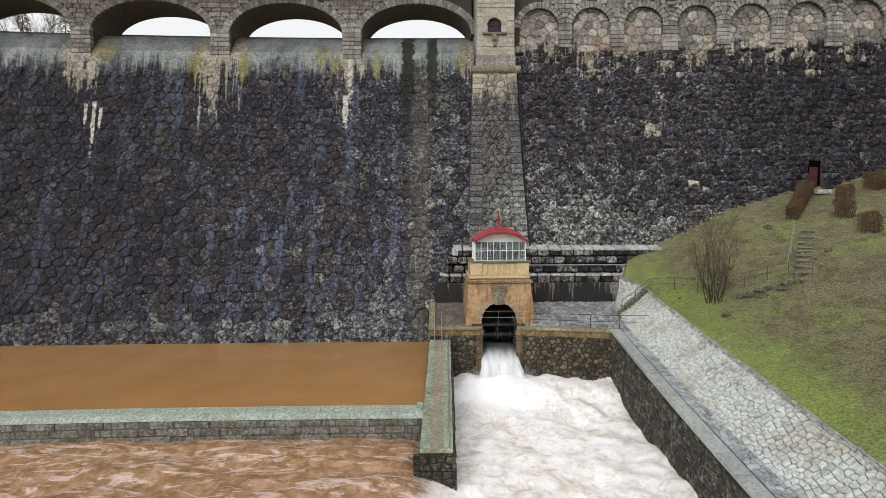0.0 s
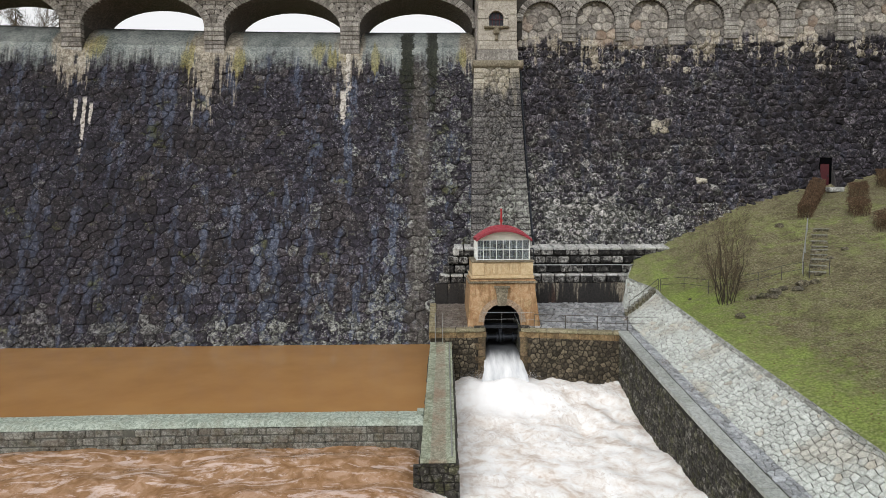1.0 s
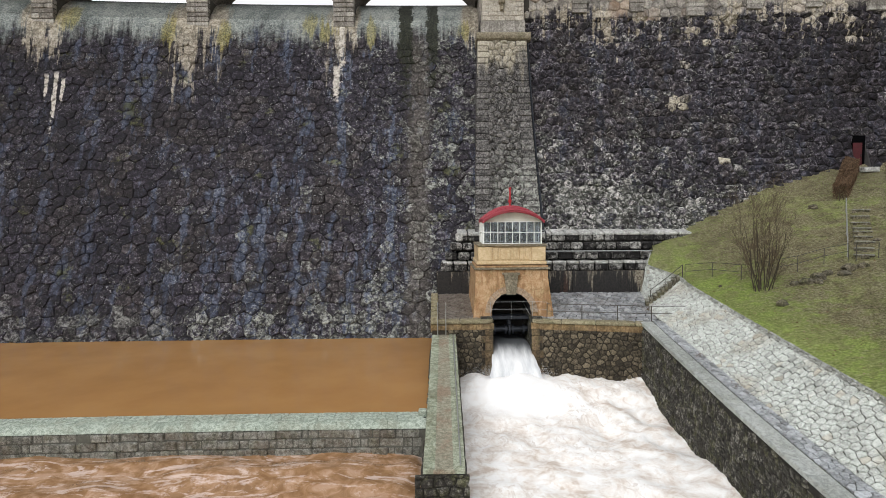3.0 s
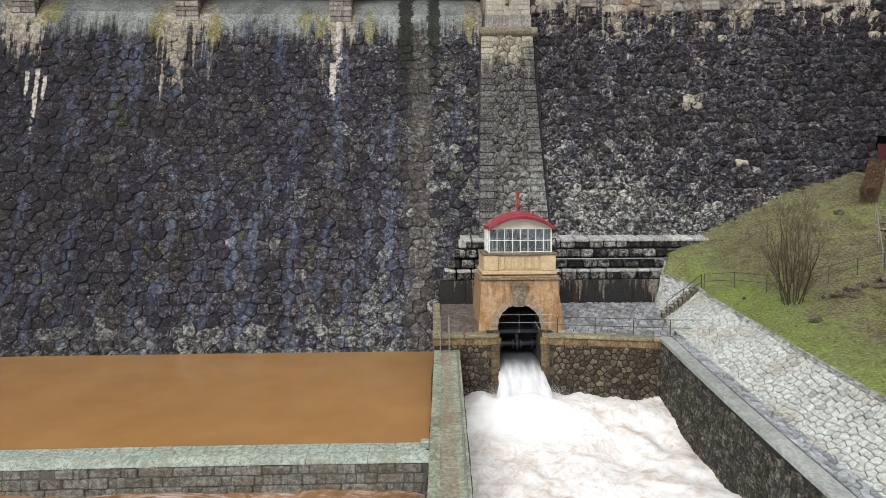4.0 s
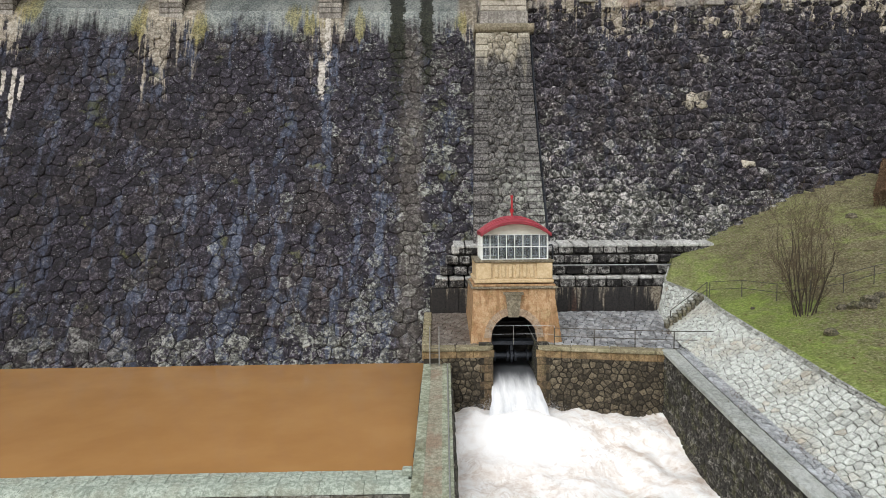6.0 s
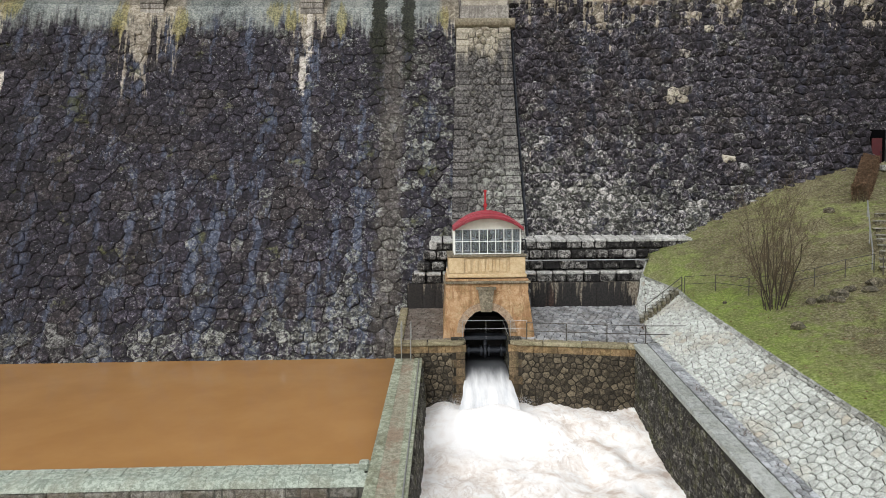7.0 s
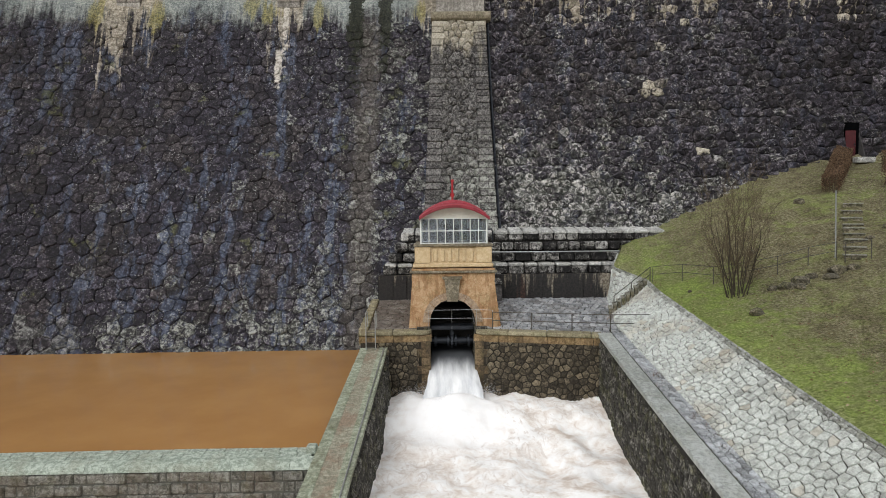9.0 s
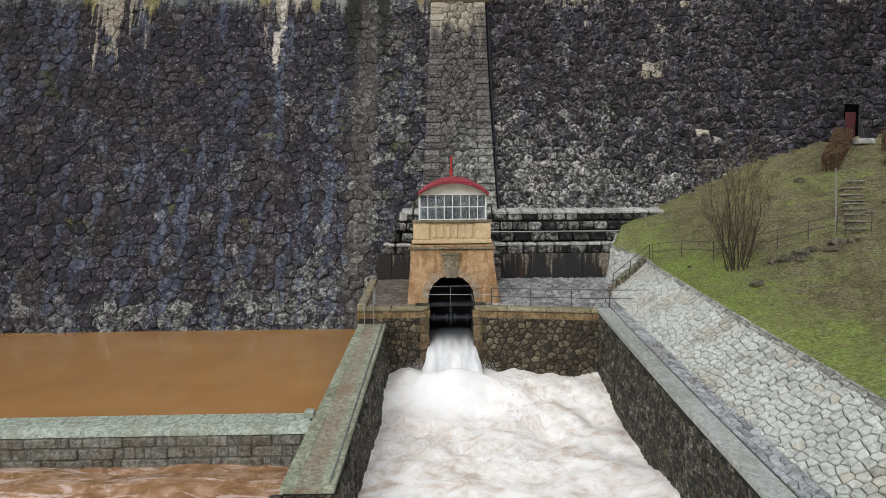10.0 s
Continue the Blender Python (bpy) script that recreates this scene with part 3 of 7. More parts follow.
M_STAINED = soaked_wall()
M_PAVE = masonry("wet_paving_stone", [(0.1, (0.1, 0.106, 0.112)), (0.4, (0.23, 0.24, 0.255)), (0.85, (0.46, 0.47, 0.485))], amount=0.4, by_block=0.55, stain=(0.11, 0.09, 0.072), rough=0.3, spec=0.6, bump=0.35)
M_PAVEJ = plain("earthy_paving_joint", (0.018, 0.016, 0.014), 0.9)
M_SILT = masonry("silted_paving_stone", [(0.1, (0.07, 0.058, 0.048)), (0.5, (0.15, 0.125, 0.105)), (0.9, (0.28, 0.255, 0.23))], amount=0.6, by_block=0.4, stain=(0.075, 0.055, 0.042), rough=0.35, spec=0.6, bump=0.35)
def pitching():
    """Pale split stones, grey and greenish, a few of them ochre, with dirt washed over in broad patches."""
    n = Net("pale_pitched_stone", 0.7, spec=0.35)
    tone = n.attr("tone")
    second = n.math("FRACT", n.mul(tone, 17.3))
    g, f = n.step(n.noise(5.0, 7, 0.75), 0.38, 0.62), n.step(n.noise(21.0, 5, 0.75), 0.4, 0.6)
    v = n.add(n.mul(tone, 0.22), n.add(n.mul(g, 0.45), n.mul(f, 0.33)))
    base = n.ramp(v, [(0.1, (0.29, 0.297, 0.28)), (0.4, (0.52, 0.545, 0.515)), (0.65, (0.65, 0.685, 0.65)), (0.92, (0.8, 0.83, 0.795))])
    base = n.mix(n.mul(n.step(second, 0.94, 0.97), 0.4), base, (0.45, 0.36, 0.25))
    base = n.mix(n.mul(n.step(second, 0.05, 0.02), 0.4), base, (0.24, 0.24, 0.23))
    silt = n.step(n.add(n.noise(0.33, 5, 0.65), off(n, g, 0.06)), 0.5, 0.62)
    base = n.mix(n.mul(silt, 0.42), base, n.ramp(v, [(0.15, (0.2, 0.16, 0.11)), (0.85, (0.56, 0.49, 0.38))]))
    dark = n.mul(n.step(n.noise(1.1, 7, 0.75, shift=(3, 3, 0)), 0.52, 0.66), n.step(f, 0.25, 0.8))
    base = n.mix(n.mul(dark, 0.6), base, (0.1, 0.1, 0.085))
    moss = n.step(n.noise(2.0, 7, 0.75, shift=(7, 3, 1)), 0.58, 0.68)
    base = n.mix(n.mul(moss, 0.3), base, (0.16, 0.17, 0.08))
    n.bump(n.add(n.mul(g, 0.6), n.mul(f, 0.4)), 0.7, 0.03)
    return n.done(base)


M_EDGE = masonry("dark_edge_stone", [(0.1, (0.2, 0.2, 0.185)), (0.5, (0.4, 0.41, 0.39)), (0.9, (0.66, 0.68, 0.65))], amount=0.4, stain=(0.15, 0.145, 0.12), moss=0.35, bump=0.8, by_block=0.4)
M_COBBLE = pitching()
M_GUTTER = masonry("wet_gutter_stone", [(0.1, (0.13, 0.135, 0.145)), (0.45, (0.33, 0.35, 0.37)), (0.9, (0.62, 0.65, 0.69))], amount=0.3, by_block=0.45, stain=(0.06, 0.055, 0.045), rough=0.35, spec=0.6)
M_COBJ = plain("mossy_pitching_joint", (0.06, 0.057, 0.042), 0.95, var=0.6, scale=1.2)
M_RETAIN = masonry("dark_retaining_rubble", [(0.1, (0.01, 0.009, 0.008)), (0.45, (0.032, 0.029, 0.025)), (0.7, (0.085, 0.08, 0.07)), (0.95, (0.4, 0.39, 0.35))], amount=0.6, stain=(0.024, 0.021, 0.016), moss=0.4)
M_RETJ = plain("dark_retaining_joint", (0.028, 0.026, 0.022), 0.95)
M_TERR = masonry("brown_terrace_rubble", [(0.1, (0.026, 0.021, 0.015)), (0.45, (0.088, 0.072, 0.05)), (0.95, (0.32, 0.265, 0.18))], amount=0.25, stain=(0.035, 0.03, 0.022), moss=0.05, by_block=0.5, bump=0.9, rough=0.75)
M_TERJ = plain("terrace_joint", (0.04, 0.034, 0.025), 0.95, var=0.5, scale=1.5)
M_TCOP = masonry("mossy_sandstone_coping", [(0.2, (0.17, 0.145, 0.092)), (0.5, (0.28, 0.245, 0.158)), (0.8, (0.4, 0.36, 0.25))], amount=0.4, stain=(0.11, 0.1, 0.06), moss=0.35, bump=0.4)
M_QUOIN = masonry("wet_brown_quoin", [(0.2, (0.075, 0.052, 0.028)), (0.5, (0.15, 0.105, 0.06)), (0.8, (0.25, 0.18, 0.105))], amount=0.55, stain=(0.035, 0.028, 0.02), moss=0.2, streaks=0.4)
M_WEIRJ = plain("weir_joint", (0.1, 0.1, 0.085), 0.95)
M_TBAND = masonry("ochre_sandstone_band", [(0.2, (0.16, 0.105, 0.05)), (0.5, (0.27, 0.18, 0.09)), (0.8, (0.38, 0.27, 0.15))], amount=0.5, stain=(0.07, 0.05, 0.03), moss=0.25, streaks=0.4)
M_RCOP = masonry("wet_grey_coping_slab", [(0.2, (0.23, 0.245, 0.235)), (0.5, (0.38, 0.405, 0.39)), (0.8, (0.52, 0.545, 0.53))], amount=0.4, stain=(0.17, 0.185, 0.16), rough=0.28, spec=0.5, moss=0.2)
M_DIVCOP = masonry("olive_mossy_slab", [(0.05, (0.17, 0.19, 0.135)), (0.5, (0.31, 0.34, 0.255)), (0.95, (0.5, 0.53, 0.43))], amount=0.5, stain=(0.1, 0.095, 0.06), moss=0.35, by_block=0.15)
M_GSLAB = masonry("green_algae_slab", [(0.05, (0.15, 0.18, 0.145)), (0.5, (0.3, 0.35, 0.295)), (0.95, (0.5, 0.55, 0.485))], amount=0.4, stain=(0.18, 0.18, 0.135), bump=0.35, by_block=0.12, rough=0.6, spec=0.45)
M_WALK = masonry("puddled_wall_walk", [(0.05, (0.15, 0.14, 0.098)), (0.5, (0.29, 0.275, 0.205)), (0.95, (0.46, 0.44, 0.35))], amount=0.7, stain=(0.19, 0.125, 0.085), by_block=0.1, rough=0.5, spec=0.5)
M_WEIR = masonry("weir_block_stone", [(0.05, (0.07, 0.07, 0.06)), (0.5, (0.23, 0.225, 0.2)), (0.95, (0.48, 0.48, 0.44))], amount=0.4, stain=(0.12, 0.085, 0.055), moss=0.3, bump=0.9)
M_OCHRE = masonry("ochre_sandstone", [(0.1, (0.34, 0.205, 0.105)), (0.5, (0.42, 0.27, 0.15)), (0.9, (0.5, 0.35, 0.215))], amount=0.75, stain=(0.22, 0.115, 0.052), streaks=0.7, moss=0.3, grain=3.0, bump=0.25, by_block=0.16)
M_OCHRE2 = masonry("pale_ochre_stone", [(0.1, (0.48, 0.355, 0.2)), (0.5, (0.55, 0.42, 0.255)), (0.9, (0.62, 0.5, 0.32))], amount=0.3, by_block=0.1, stain=(0.3, 0.2, 0.11), grain=5.0, bump=0.25)
M_CORN = masonry("dirty_cornice_stone", [(0.1, (0.1, 0.086, 0.062)), (0.5, (0.22, 0.19, 0.138)), (0.9, (0.38, 0.335, 0.25))], amount=0.5, stain=(0.08, 0.068, 0.045), moss=0.15)
M_RING = masonry("arch_ring_stone", [(0.2, (0.26, 0.185, 0.125)), (0.5, (0.38, 0.285, 0.2)), (0.8, (0.46, 0.36, 0.265))], amount=0.45, stain=(0.14, 0.11, 0.08))
M_RED = plain("faded_red_roof_sheet", (0.3, 0.038, 0.054), 0.5, var=0.22, scale=2.0)
M_REDP = plain("red_paint", (0.38, 0.022, 0.03), 0.45)
M_WHITE = plain("white_frame_paint", (0.72, 0.74, 0.72), 0.5, var=0.08)
M_BACK = plain("dim_cabin_wall", (0.09, 0.1, 0.11), 0.8)
M_CREAM = plain("cream_gable_board", (0.62, 0.615, 0.555), 0.6, var=0.12, scale=2.0)
M_RECESS_SHADE = plain("recess_shade_black", (0.003, 0.003, 0.0035), 1.0, spec=0.0)
M_TUNNEL_SHADE = plain("tunnel_shade_black", (0.012, 0.012, 0.014), 0.9)
M_STEEL = plain("dark_wet_steel", (0.03, 0.034, 0.042), 0.35, 0.6, var=0.4)
M_RAIL = plain("grey_rail_steel", (0.075, 0.07, 0.06), 0.55, 0.4, rust=(0.1, 0.07, 0.045))
M_PIPE = plain("galvanised_pipe", (0.35, 0.36, 0.36), 0.4, 0.6)
M_DOOR = plain("dark_red_door_paint", (0.06, 0.006, 0.01), 0.5)
M_STEM = plain("dark_shrub_stem", (0.05, 0.04, 0.028), 0.9, var=0.4)
M_BARK = plain("bare_twig_bark", (0.095, 0.072, 0.045), 0.9, var=0.4)
M_HEDGE = blades("brown_hedge_leaf", [(0.0, (0.05, 0.031, 0.02)), (0.5, (0.115, 0.073, 0.045)), (1.0, (0.23, 0.155, 0.1))])
M_NEEDLE = plain("dark_conifer", (0.025, 0.035, 0.018), 0.9, var=0.4)
M_EARTH = masonry("mossy_field_stone", [(0.1, (0.04, 0.034, 0.022)), (0.5, (0.15, 0.13, 0.09)), (0.9, (0.38, 0.35, 0.27))], moss=0.6, amount=0.5)
M_STEP = masonry("mossy_stone_step", [(0.1, (0.15, 0.15, 0.125)), (0.5, (0.27, 0.265, 0.225)), (0.9, (0.42, 0.41, 0.36))], amount=0.4, stain=(0.08, 0.075, 0.05), moss=0.4)
M_POOL, M_RIVER, M_JET, M_GRASS = pool_water(), river_water(), jet_water(), grass_ground()


def glass_pane():
    n = Net("dull_window_glass", 0.06, spec=0.5)
    n.b.inputs["Transmission Weight"].default_value = 0.92
    n.b.inputs["IOR"].default_value = 1.3
    return n.done(n.ramp(n.noise(1.2, 3), [(0.3, (0.5, 0.55, 0.6)), (0.7, (0.68, 0.73, 0.78))]))


M_GLASS = glass_pane()

# ---- the dam: its plan bows upstream, its face leans back ----
def bow(x):
    return x * x / 700.0


FACE_L = [(-4.0, 48.3), (0.0, 50.0), (5.0, 52.85), (10.0, 55.7), (15.0, 58.4), (20.0, 61.1), (25.0, 63.25), (26.8, 63.95), (28.2, 64.8), (29.15, 65.8), (29.75, 66.8), (30.1, 67.6), (30.17, 68.6), (30.18, 69.4)]
FACE_R = [(-4.0, 48.3), (0.0, 50.0), (5.0, 52.8), (10.0, 55.6), (15.0, 58.0), (20.0, 60.2), (25.0, 61.8), (27.2, 62.35), (31.5, 62.7), (36.0, 62.8)]


class Profile:
    """A wall's section by its length along the face."""

    def __init__(self, pts):
        z, y = np.array([p[0] for p in pts]), np.array([p[1] for p in pts])
        fine = np.linspace(0, len(pts) - 1, 8 * len(pts))
        self.z, self.y = np.interp(fine, np.arange(len(pts)), z), np.interp(fine, np.arange(len(pts)), y)
        k = np.ones(7) / 7
        for a in (self.z, self.y):
            a[3:-3] = np.convolve(a, k, "valid")
        self.s = np.concatenate([[0], np.cumsum(np.hypot(np.diff(self.z), np.diff(self.y)))])

    def at(self, s):
        return float(np.interp(s, self.s, self.y)), float(np.interp(s, self.s, self.z))

    def length(self, z):
        return float(np.interp(z, self.z, self.s))

    def depth(self, z):
        return float(np.interp(z, self.z, self.y))

    def surface(self, u, s, h, ahead=0.0):
        y, z = self.at(s)
        y2, z2 = self.at(s + 0.3)
        y1, z1 = self.at(s - 0.3)
        d = math.hypot(y2 - y1, z2 - z1) or 1
        return (u, y - bow(u) * min(1.0, 0.3 + 0.7 * max(0.0, z) / 22) - ahead - h * (z2 - z1) / d, z + h * (y2 - y1) / d)


DOOR_X = (34.38, 35.52)
LEFT, RIGHT = Profile(FACE_L), Profile(FACE_R)


def dam_core(name, profile, pieces, top, back, mat):
    """The body behind the stones, in pieces (x from, x to, underside): the face and the top, the back and the ends."""
    g = Geo()
    for x0, x1, low in pieces:
        rows = []
        n = max(2, int((x1 - x0) / 2.5))
        ss = list(np.linspace(0 if low is None else profile.length(low), profile.s[-1], 40))
        for i in range(n + 1):
            x = x0 + (x1 - x0) * i / n
            pts = [profile.surface(x, s, 0) for s in ss] + [(x, back - bow(x), top)]
            pts += [(x, back - bow(x), -6.0), (x, 48.0 - bow(x), -6.0)] if low is None else [(x, back - bow(x), low)]
            rows.append(g.ring(pts))
        for r, s in zip(rows, rows[1:]):
            g.bridge(s, r)
        g.face(*rows[0])
        g.face(*rows[-1][::-1])
    return part(name, g, mat)


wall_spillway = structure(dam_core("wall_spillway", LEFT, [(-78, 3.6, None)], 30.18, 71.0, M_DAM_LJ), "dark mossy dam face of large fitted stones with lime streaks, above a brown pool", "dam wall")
wall_rubble = structure(dam_core("wall_rubble", RIGHT, [(3.6, DOOR_X[0], None), (*DOOR_X, 15.45), (DOOR_X[1], 74, None)], 36.0, 72.0, M_DAM_RJ), "black rubble stone dam face rising from a grass bank", "dam wall")


# ---- the bridge over the spillway ----
BR_FRONT, BR_BACK, BR_TOP, SPRING, CROWN = 64.1, 69.3, 35.2, 29.4, 32.55
PIER_X = [-63.3, -49.75, -36.2, -22.6, -9.1]
PIER_W = 1.95


def bay_curve(xa, xb, n=28):
    cx, hw = (xa + xb) / 2, (xb - xa) / 2
    return [(cx - hw * math.cos(math.pi * i / n), SPRING + (CROWN - SPRING) * math.sin(math.pi * i / n)) for i in range(n + 1)]


def bridge():
    g, vault = Geo(), Geo()
    edges = [(-63.3 + PIER_W / 2 - 13.5, -63.3 - PIER_W / 2)] + [(a + PIER_W / 2, b - PIER_W / 2) for a, b in zip(PIER_X, PIER_X[1:])] + [(PIER_X[-1] + PIER_W / 2, 3.35)]
    for xa, xb in edges:
        c = bay_curve(xa, xb)
        for y0, flip in ((BR_FRONT, 1), (BR_BACK, -1)):
            for (x1, z1), (x2, z2) in zip(c, c[1:]):
                q = [(x1, y0 - bow(x1), z1), (x2, y0 - bow(x2), z2), (x2, y0 - bow(x2), BR_TOP), (x1, y0 - bow(x1), BR_TOP)]
                g.quad(*q[::flip])
        for (x1, z1), (x2, z2) in zip(c, c[1:]):
            vault.quad((x1, BR_FRONT - bow(x1), z1), (x1, BR_BACK - bow(x1), z1), (x2, BR_BACK - bow(x2), z2), (x2, BR_FRONT - bow(x2), z2))
    for px in PIER_X:
        b = bow(px)
        g.box(px - PIER_W / 2, px + PIER_W / 2, BR_FRONT - b - 0.0, BR_BACK - b, 25.5, BR_TOP, 0.01)
    g.box(-78, 3.6, 62.4 - 2.0, 70.2, BR_TOP, BR_TOP + 0.5, 0.05, lambda x, y, z: (x, y - bow(x) + 1.5, z))
    ob = structure(part("wall_bridge", g, M_PIERJ), "grey granite arched bridge over the spillway crest", "bridge")
    part("vault", vault, M_VAULT, ob, "dark damp stone vault")
    rng = random.Random(5)
    # courses of blocks on the piers
    for px in PIER_X[1:]:
        b = bow(px)
        z, j = 25.9, 0
        while z < SPRING + 0.3:
            hgt = rng.uniform(0.4, 0.5)
            cut = px + rng.uniform(-0.25, 0.25)
            spans = [(px - PIER_W / 2 - 0.04, cut), (cut, px + PIER_W / 2 + 0.04)] if j % 2 else [(px - PIER_W / 2 - 0.04, px + PIER_W / 2 + 0.04)]
            for x0, x1 in spans:
                k = Geo()
                k.tone = rng.random()
                k.box(x0 + 0.015, x1 - 0.015, BR_FRONT - b - 0.12 - rng.uniform(0, 0.05), BR_FRONT - b + 0.5, z + 0.015, z + hgt - 0.015, 0.05)
                part("block", k, M_PIER, ob)
            z += hgt
            j += 1
    # arch stones
    for xa, xb in edges[2:]:
        cx, hw = (xa + xb) / 2, (xb - xa) / 2
        n = 31
        for i in range(n):
            a0, a1 = math.pi * i / n, math.pi * (i + 1) / n
            k = Geo()
            k.tone = rng.random()
            out = 0.75 if i != n // 2 else 0.95
            loop = []
            for a, grow in ((a0 + 0.006, 0), (a1 - 0.006, 0), (a1 - 0.006, out), (a0 + 0.006, out)):
                loop.append((cx - (hw + grow) * math.cos(a), SPRING + (CROWN - SPRING + grow) * math.sin(a)))
            front = k.ring([(x, BR_FRONT - bow(x) - 0.1, z) for x, z in loop])
            rear = k.ring([(x, BR_FRONT - bow(x) + 0.3, z) for x, z in loop])
            k.face(*front)
            k.bridge(rear, front)
            part("arch_stone", k, M_PIER, ob)
    # courses in the spandrels, from one ring of arch stones to the next
    def reach(bay, z):
        cx, hw = (bay[0] + bay[1]) / 2, (bay[1] - bay[0]) / 2
        t = max(0.0, 1 - ((z - SPRING) / (CROWN - SPRING + 0.78)) ** 2)
        return cx, (hw + 0.78) * math.sqrt(t)

    for left, right in zip(edges[1:], edges[2:]):
        z = SPRING + 0.3
        while z < 34.6:
            hgt = rng.uniform(0.4, 0.5)
            (ca, ra), (cb, rb) = reach(left, z + hgt / 2), reach(right, z + hgt / 2)
            x, end = ca + ra, cb - rb
            while x < end - 0.05:
                w = min(rng.uniform(0.7, 1.3), end - x)
                k = Geo()
                k.tone = rng.random()
                b = bow(x + w / 2)
                k.box(x + 0.02, x + w - 0.02, BR_FRONT - b - 0.08 - rng.uniform(0, 0.03), BR_FRONT - b + 0.4, z + 0.015, z + hgt - 0.015, 0.03)
                part("block", k, M_PIER, ob)
                x += w
            z += hgt
    return ob


wall_bridge = bridge()


# ---- the blind arcade along the right-hand wall ----
def arcade():
    x0, step, r, spring, face = 10.1, 5.2, 1.95, 29.4, 62.15
    g = Geo()
    rng = random.Random(8)
    centres = [x0 + step * k for k in range(11)]
    for cx in centres:
        c = [(cx - r * math.cos(math.pi * i / 20), spring + r * math.sin(math.pi * i / 20)) for i in range(21)]
        for (x1, z1), (x2, z2) in zip(c, c[1:]):
            g.quad((x1, face - bow(x1), z1), (x2, face - bow(x2), z2), (x2, face - bow(x2), 36), (x1, face - bow(x1), 36))
            g.quad((x1, face - bow(x1), z1), (x1, face + 0.8 - bow(x1), z1), (x2, face + 0.8 - bow(x2), z2), (x2, face - bow(x2), z2))
        px = cx + step / 2
        b = bow(px)
        g.box(px - 0.65, px + 0.65, face - b, face + 0.8 - b, 27.5, 36, 0.01)
    g.box(8.0 - 0.5, 8.15, face, face + 0.8, 27.5, 36, 0.01)
    g.box(7.4, 72, face - 0.35, face + 0.5, 33.0, 33.5, 0.05, lambda x, y, z: (x, y - bow(x), z))
    ob = structure(part("wall_arcade", g, M_PIERJ), "weathered granite blind arcade along the dam's crest", "arcade")
    for i, cx in enumerate(centres[:8]):
        n = 17
        for j in range(n):
            a0, a1 = math.pi * j / n, math.pi * (j + 1) / n
            k = Geo()
            k.tone = rng.random()
            loop = [(cx - (r + q) * math.cos(a), spring + (r + q) * math.sin(a)) for a, q in ((a0 + 0.015, 0), (a1 - 0.015, 0), (a1 - 0.015, 0.6), (a0 + 0.015, 0.6))]
            front = k.ring([(x, face - bow(x) - 0.1, z) for x, z in loop])
            rear = k.ring([(x, face - bow(x) + 0.2, z) for x, z in loop])
            k.face(*front)
            k.bridge(rear, front)
            part("arch_stone", k, M_PIER, ob)
        px = cx + step / 2
        wide = i % 3 == 2
        z = 26.9 if wide else 27.4
        b = bow(px)
        while z < spring - 0.1:
            hgt = rng.uniform(0.36, 0.46)
            k = Geo()
            k.tone = rng.random()
            w = 0.78 if wide else 0.67
            k.box(px - w, px + w, face - b - 0.12 - (0.1 if wide else 0) - rng.uniform(0, 0.04), face - b + 0.4, z + 0.012, z + hgt - 0.012, 0.04)
            part("block", k, M_PIER, ob)
            z += hgt
        z = spring + 0.05
        while z < 34:
            hgt = rng.uniform(0.38, 0.48)
            half = step - (r + 0.62) * math.sqrt(max(0.0, 1 - ((z + hgt / 2 - spring) / (r + 0.62)) ** 2))
            x, end = px - half + step / 2, px + half - step / 2
            while x < end - 0.05:
                w = min(rng.uniform(0.6, 1.1), end - x)
                k = Geo()
                k.tone = rng.random()
                bb = bow(x + w / 2)
                k.box(x + 0.02, x + w - 0.02, face - bb - 0.07 - rng.uniform(0, 0.03), face - bb + 0.3, z + 0.014, z + hgt - 0.014, 0.03)
                part("block", k, M_PIER, ob)
                x += w
            z += hgt
        if wide:
            k = Geo()
            k.box(px - 0.55, px + 0.55, face - b - 0.75, face - b + 0.2, 31.75, 32.3, 0.1)
            k.box(px - 0.4, px + 0.4, face - b - 0.45, face - b + 0.2, 31.3, 31.75, 0.1)
            part("corbel", k, M_PIER, ob)
    return ob


wall_arcade = arcade()


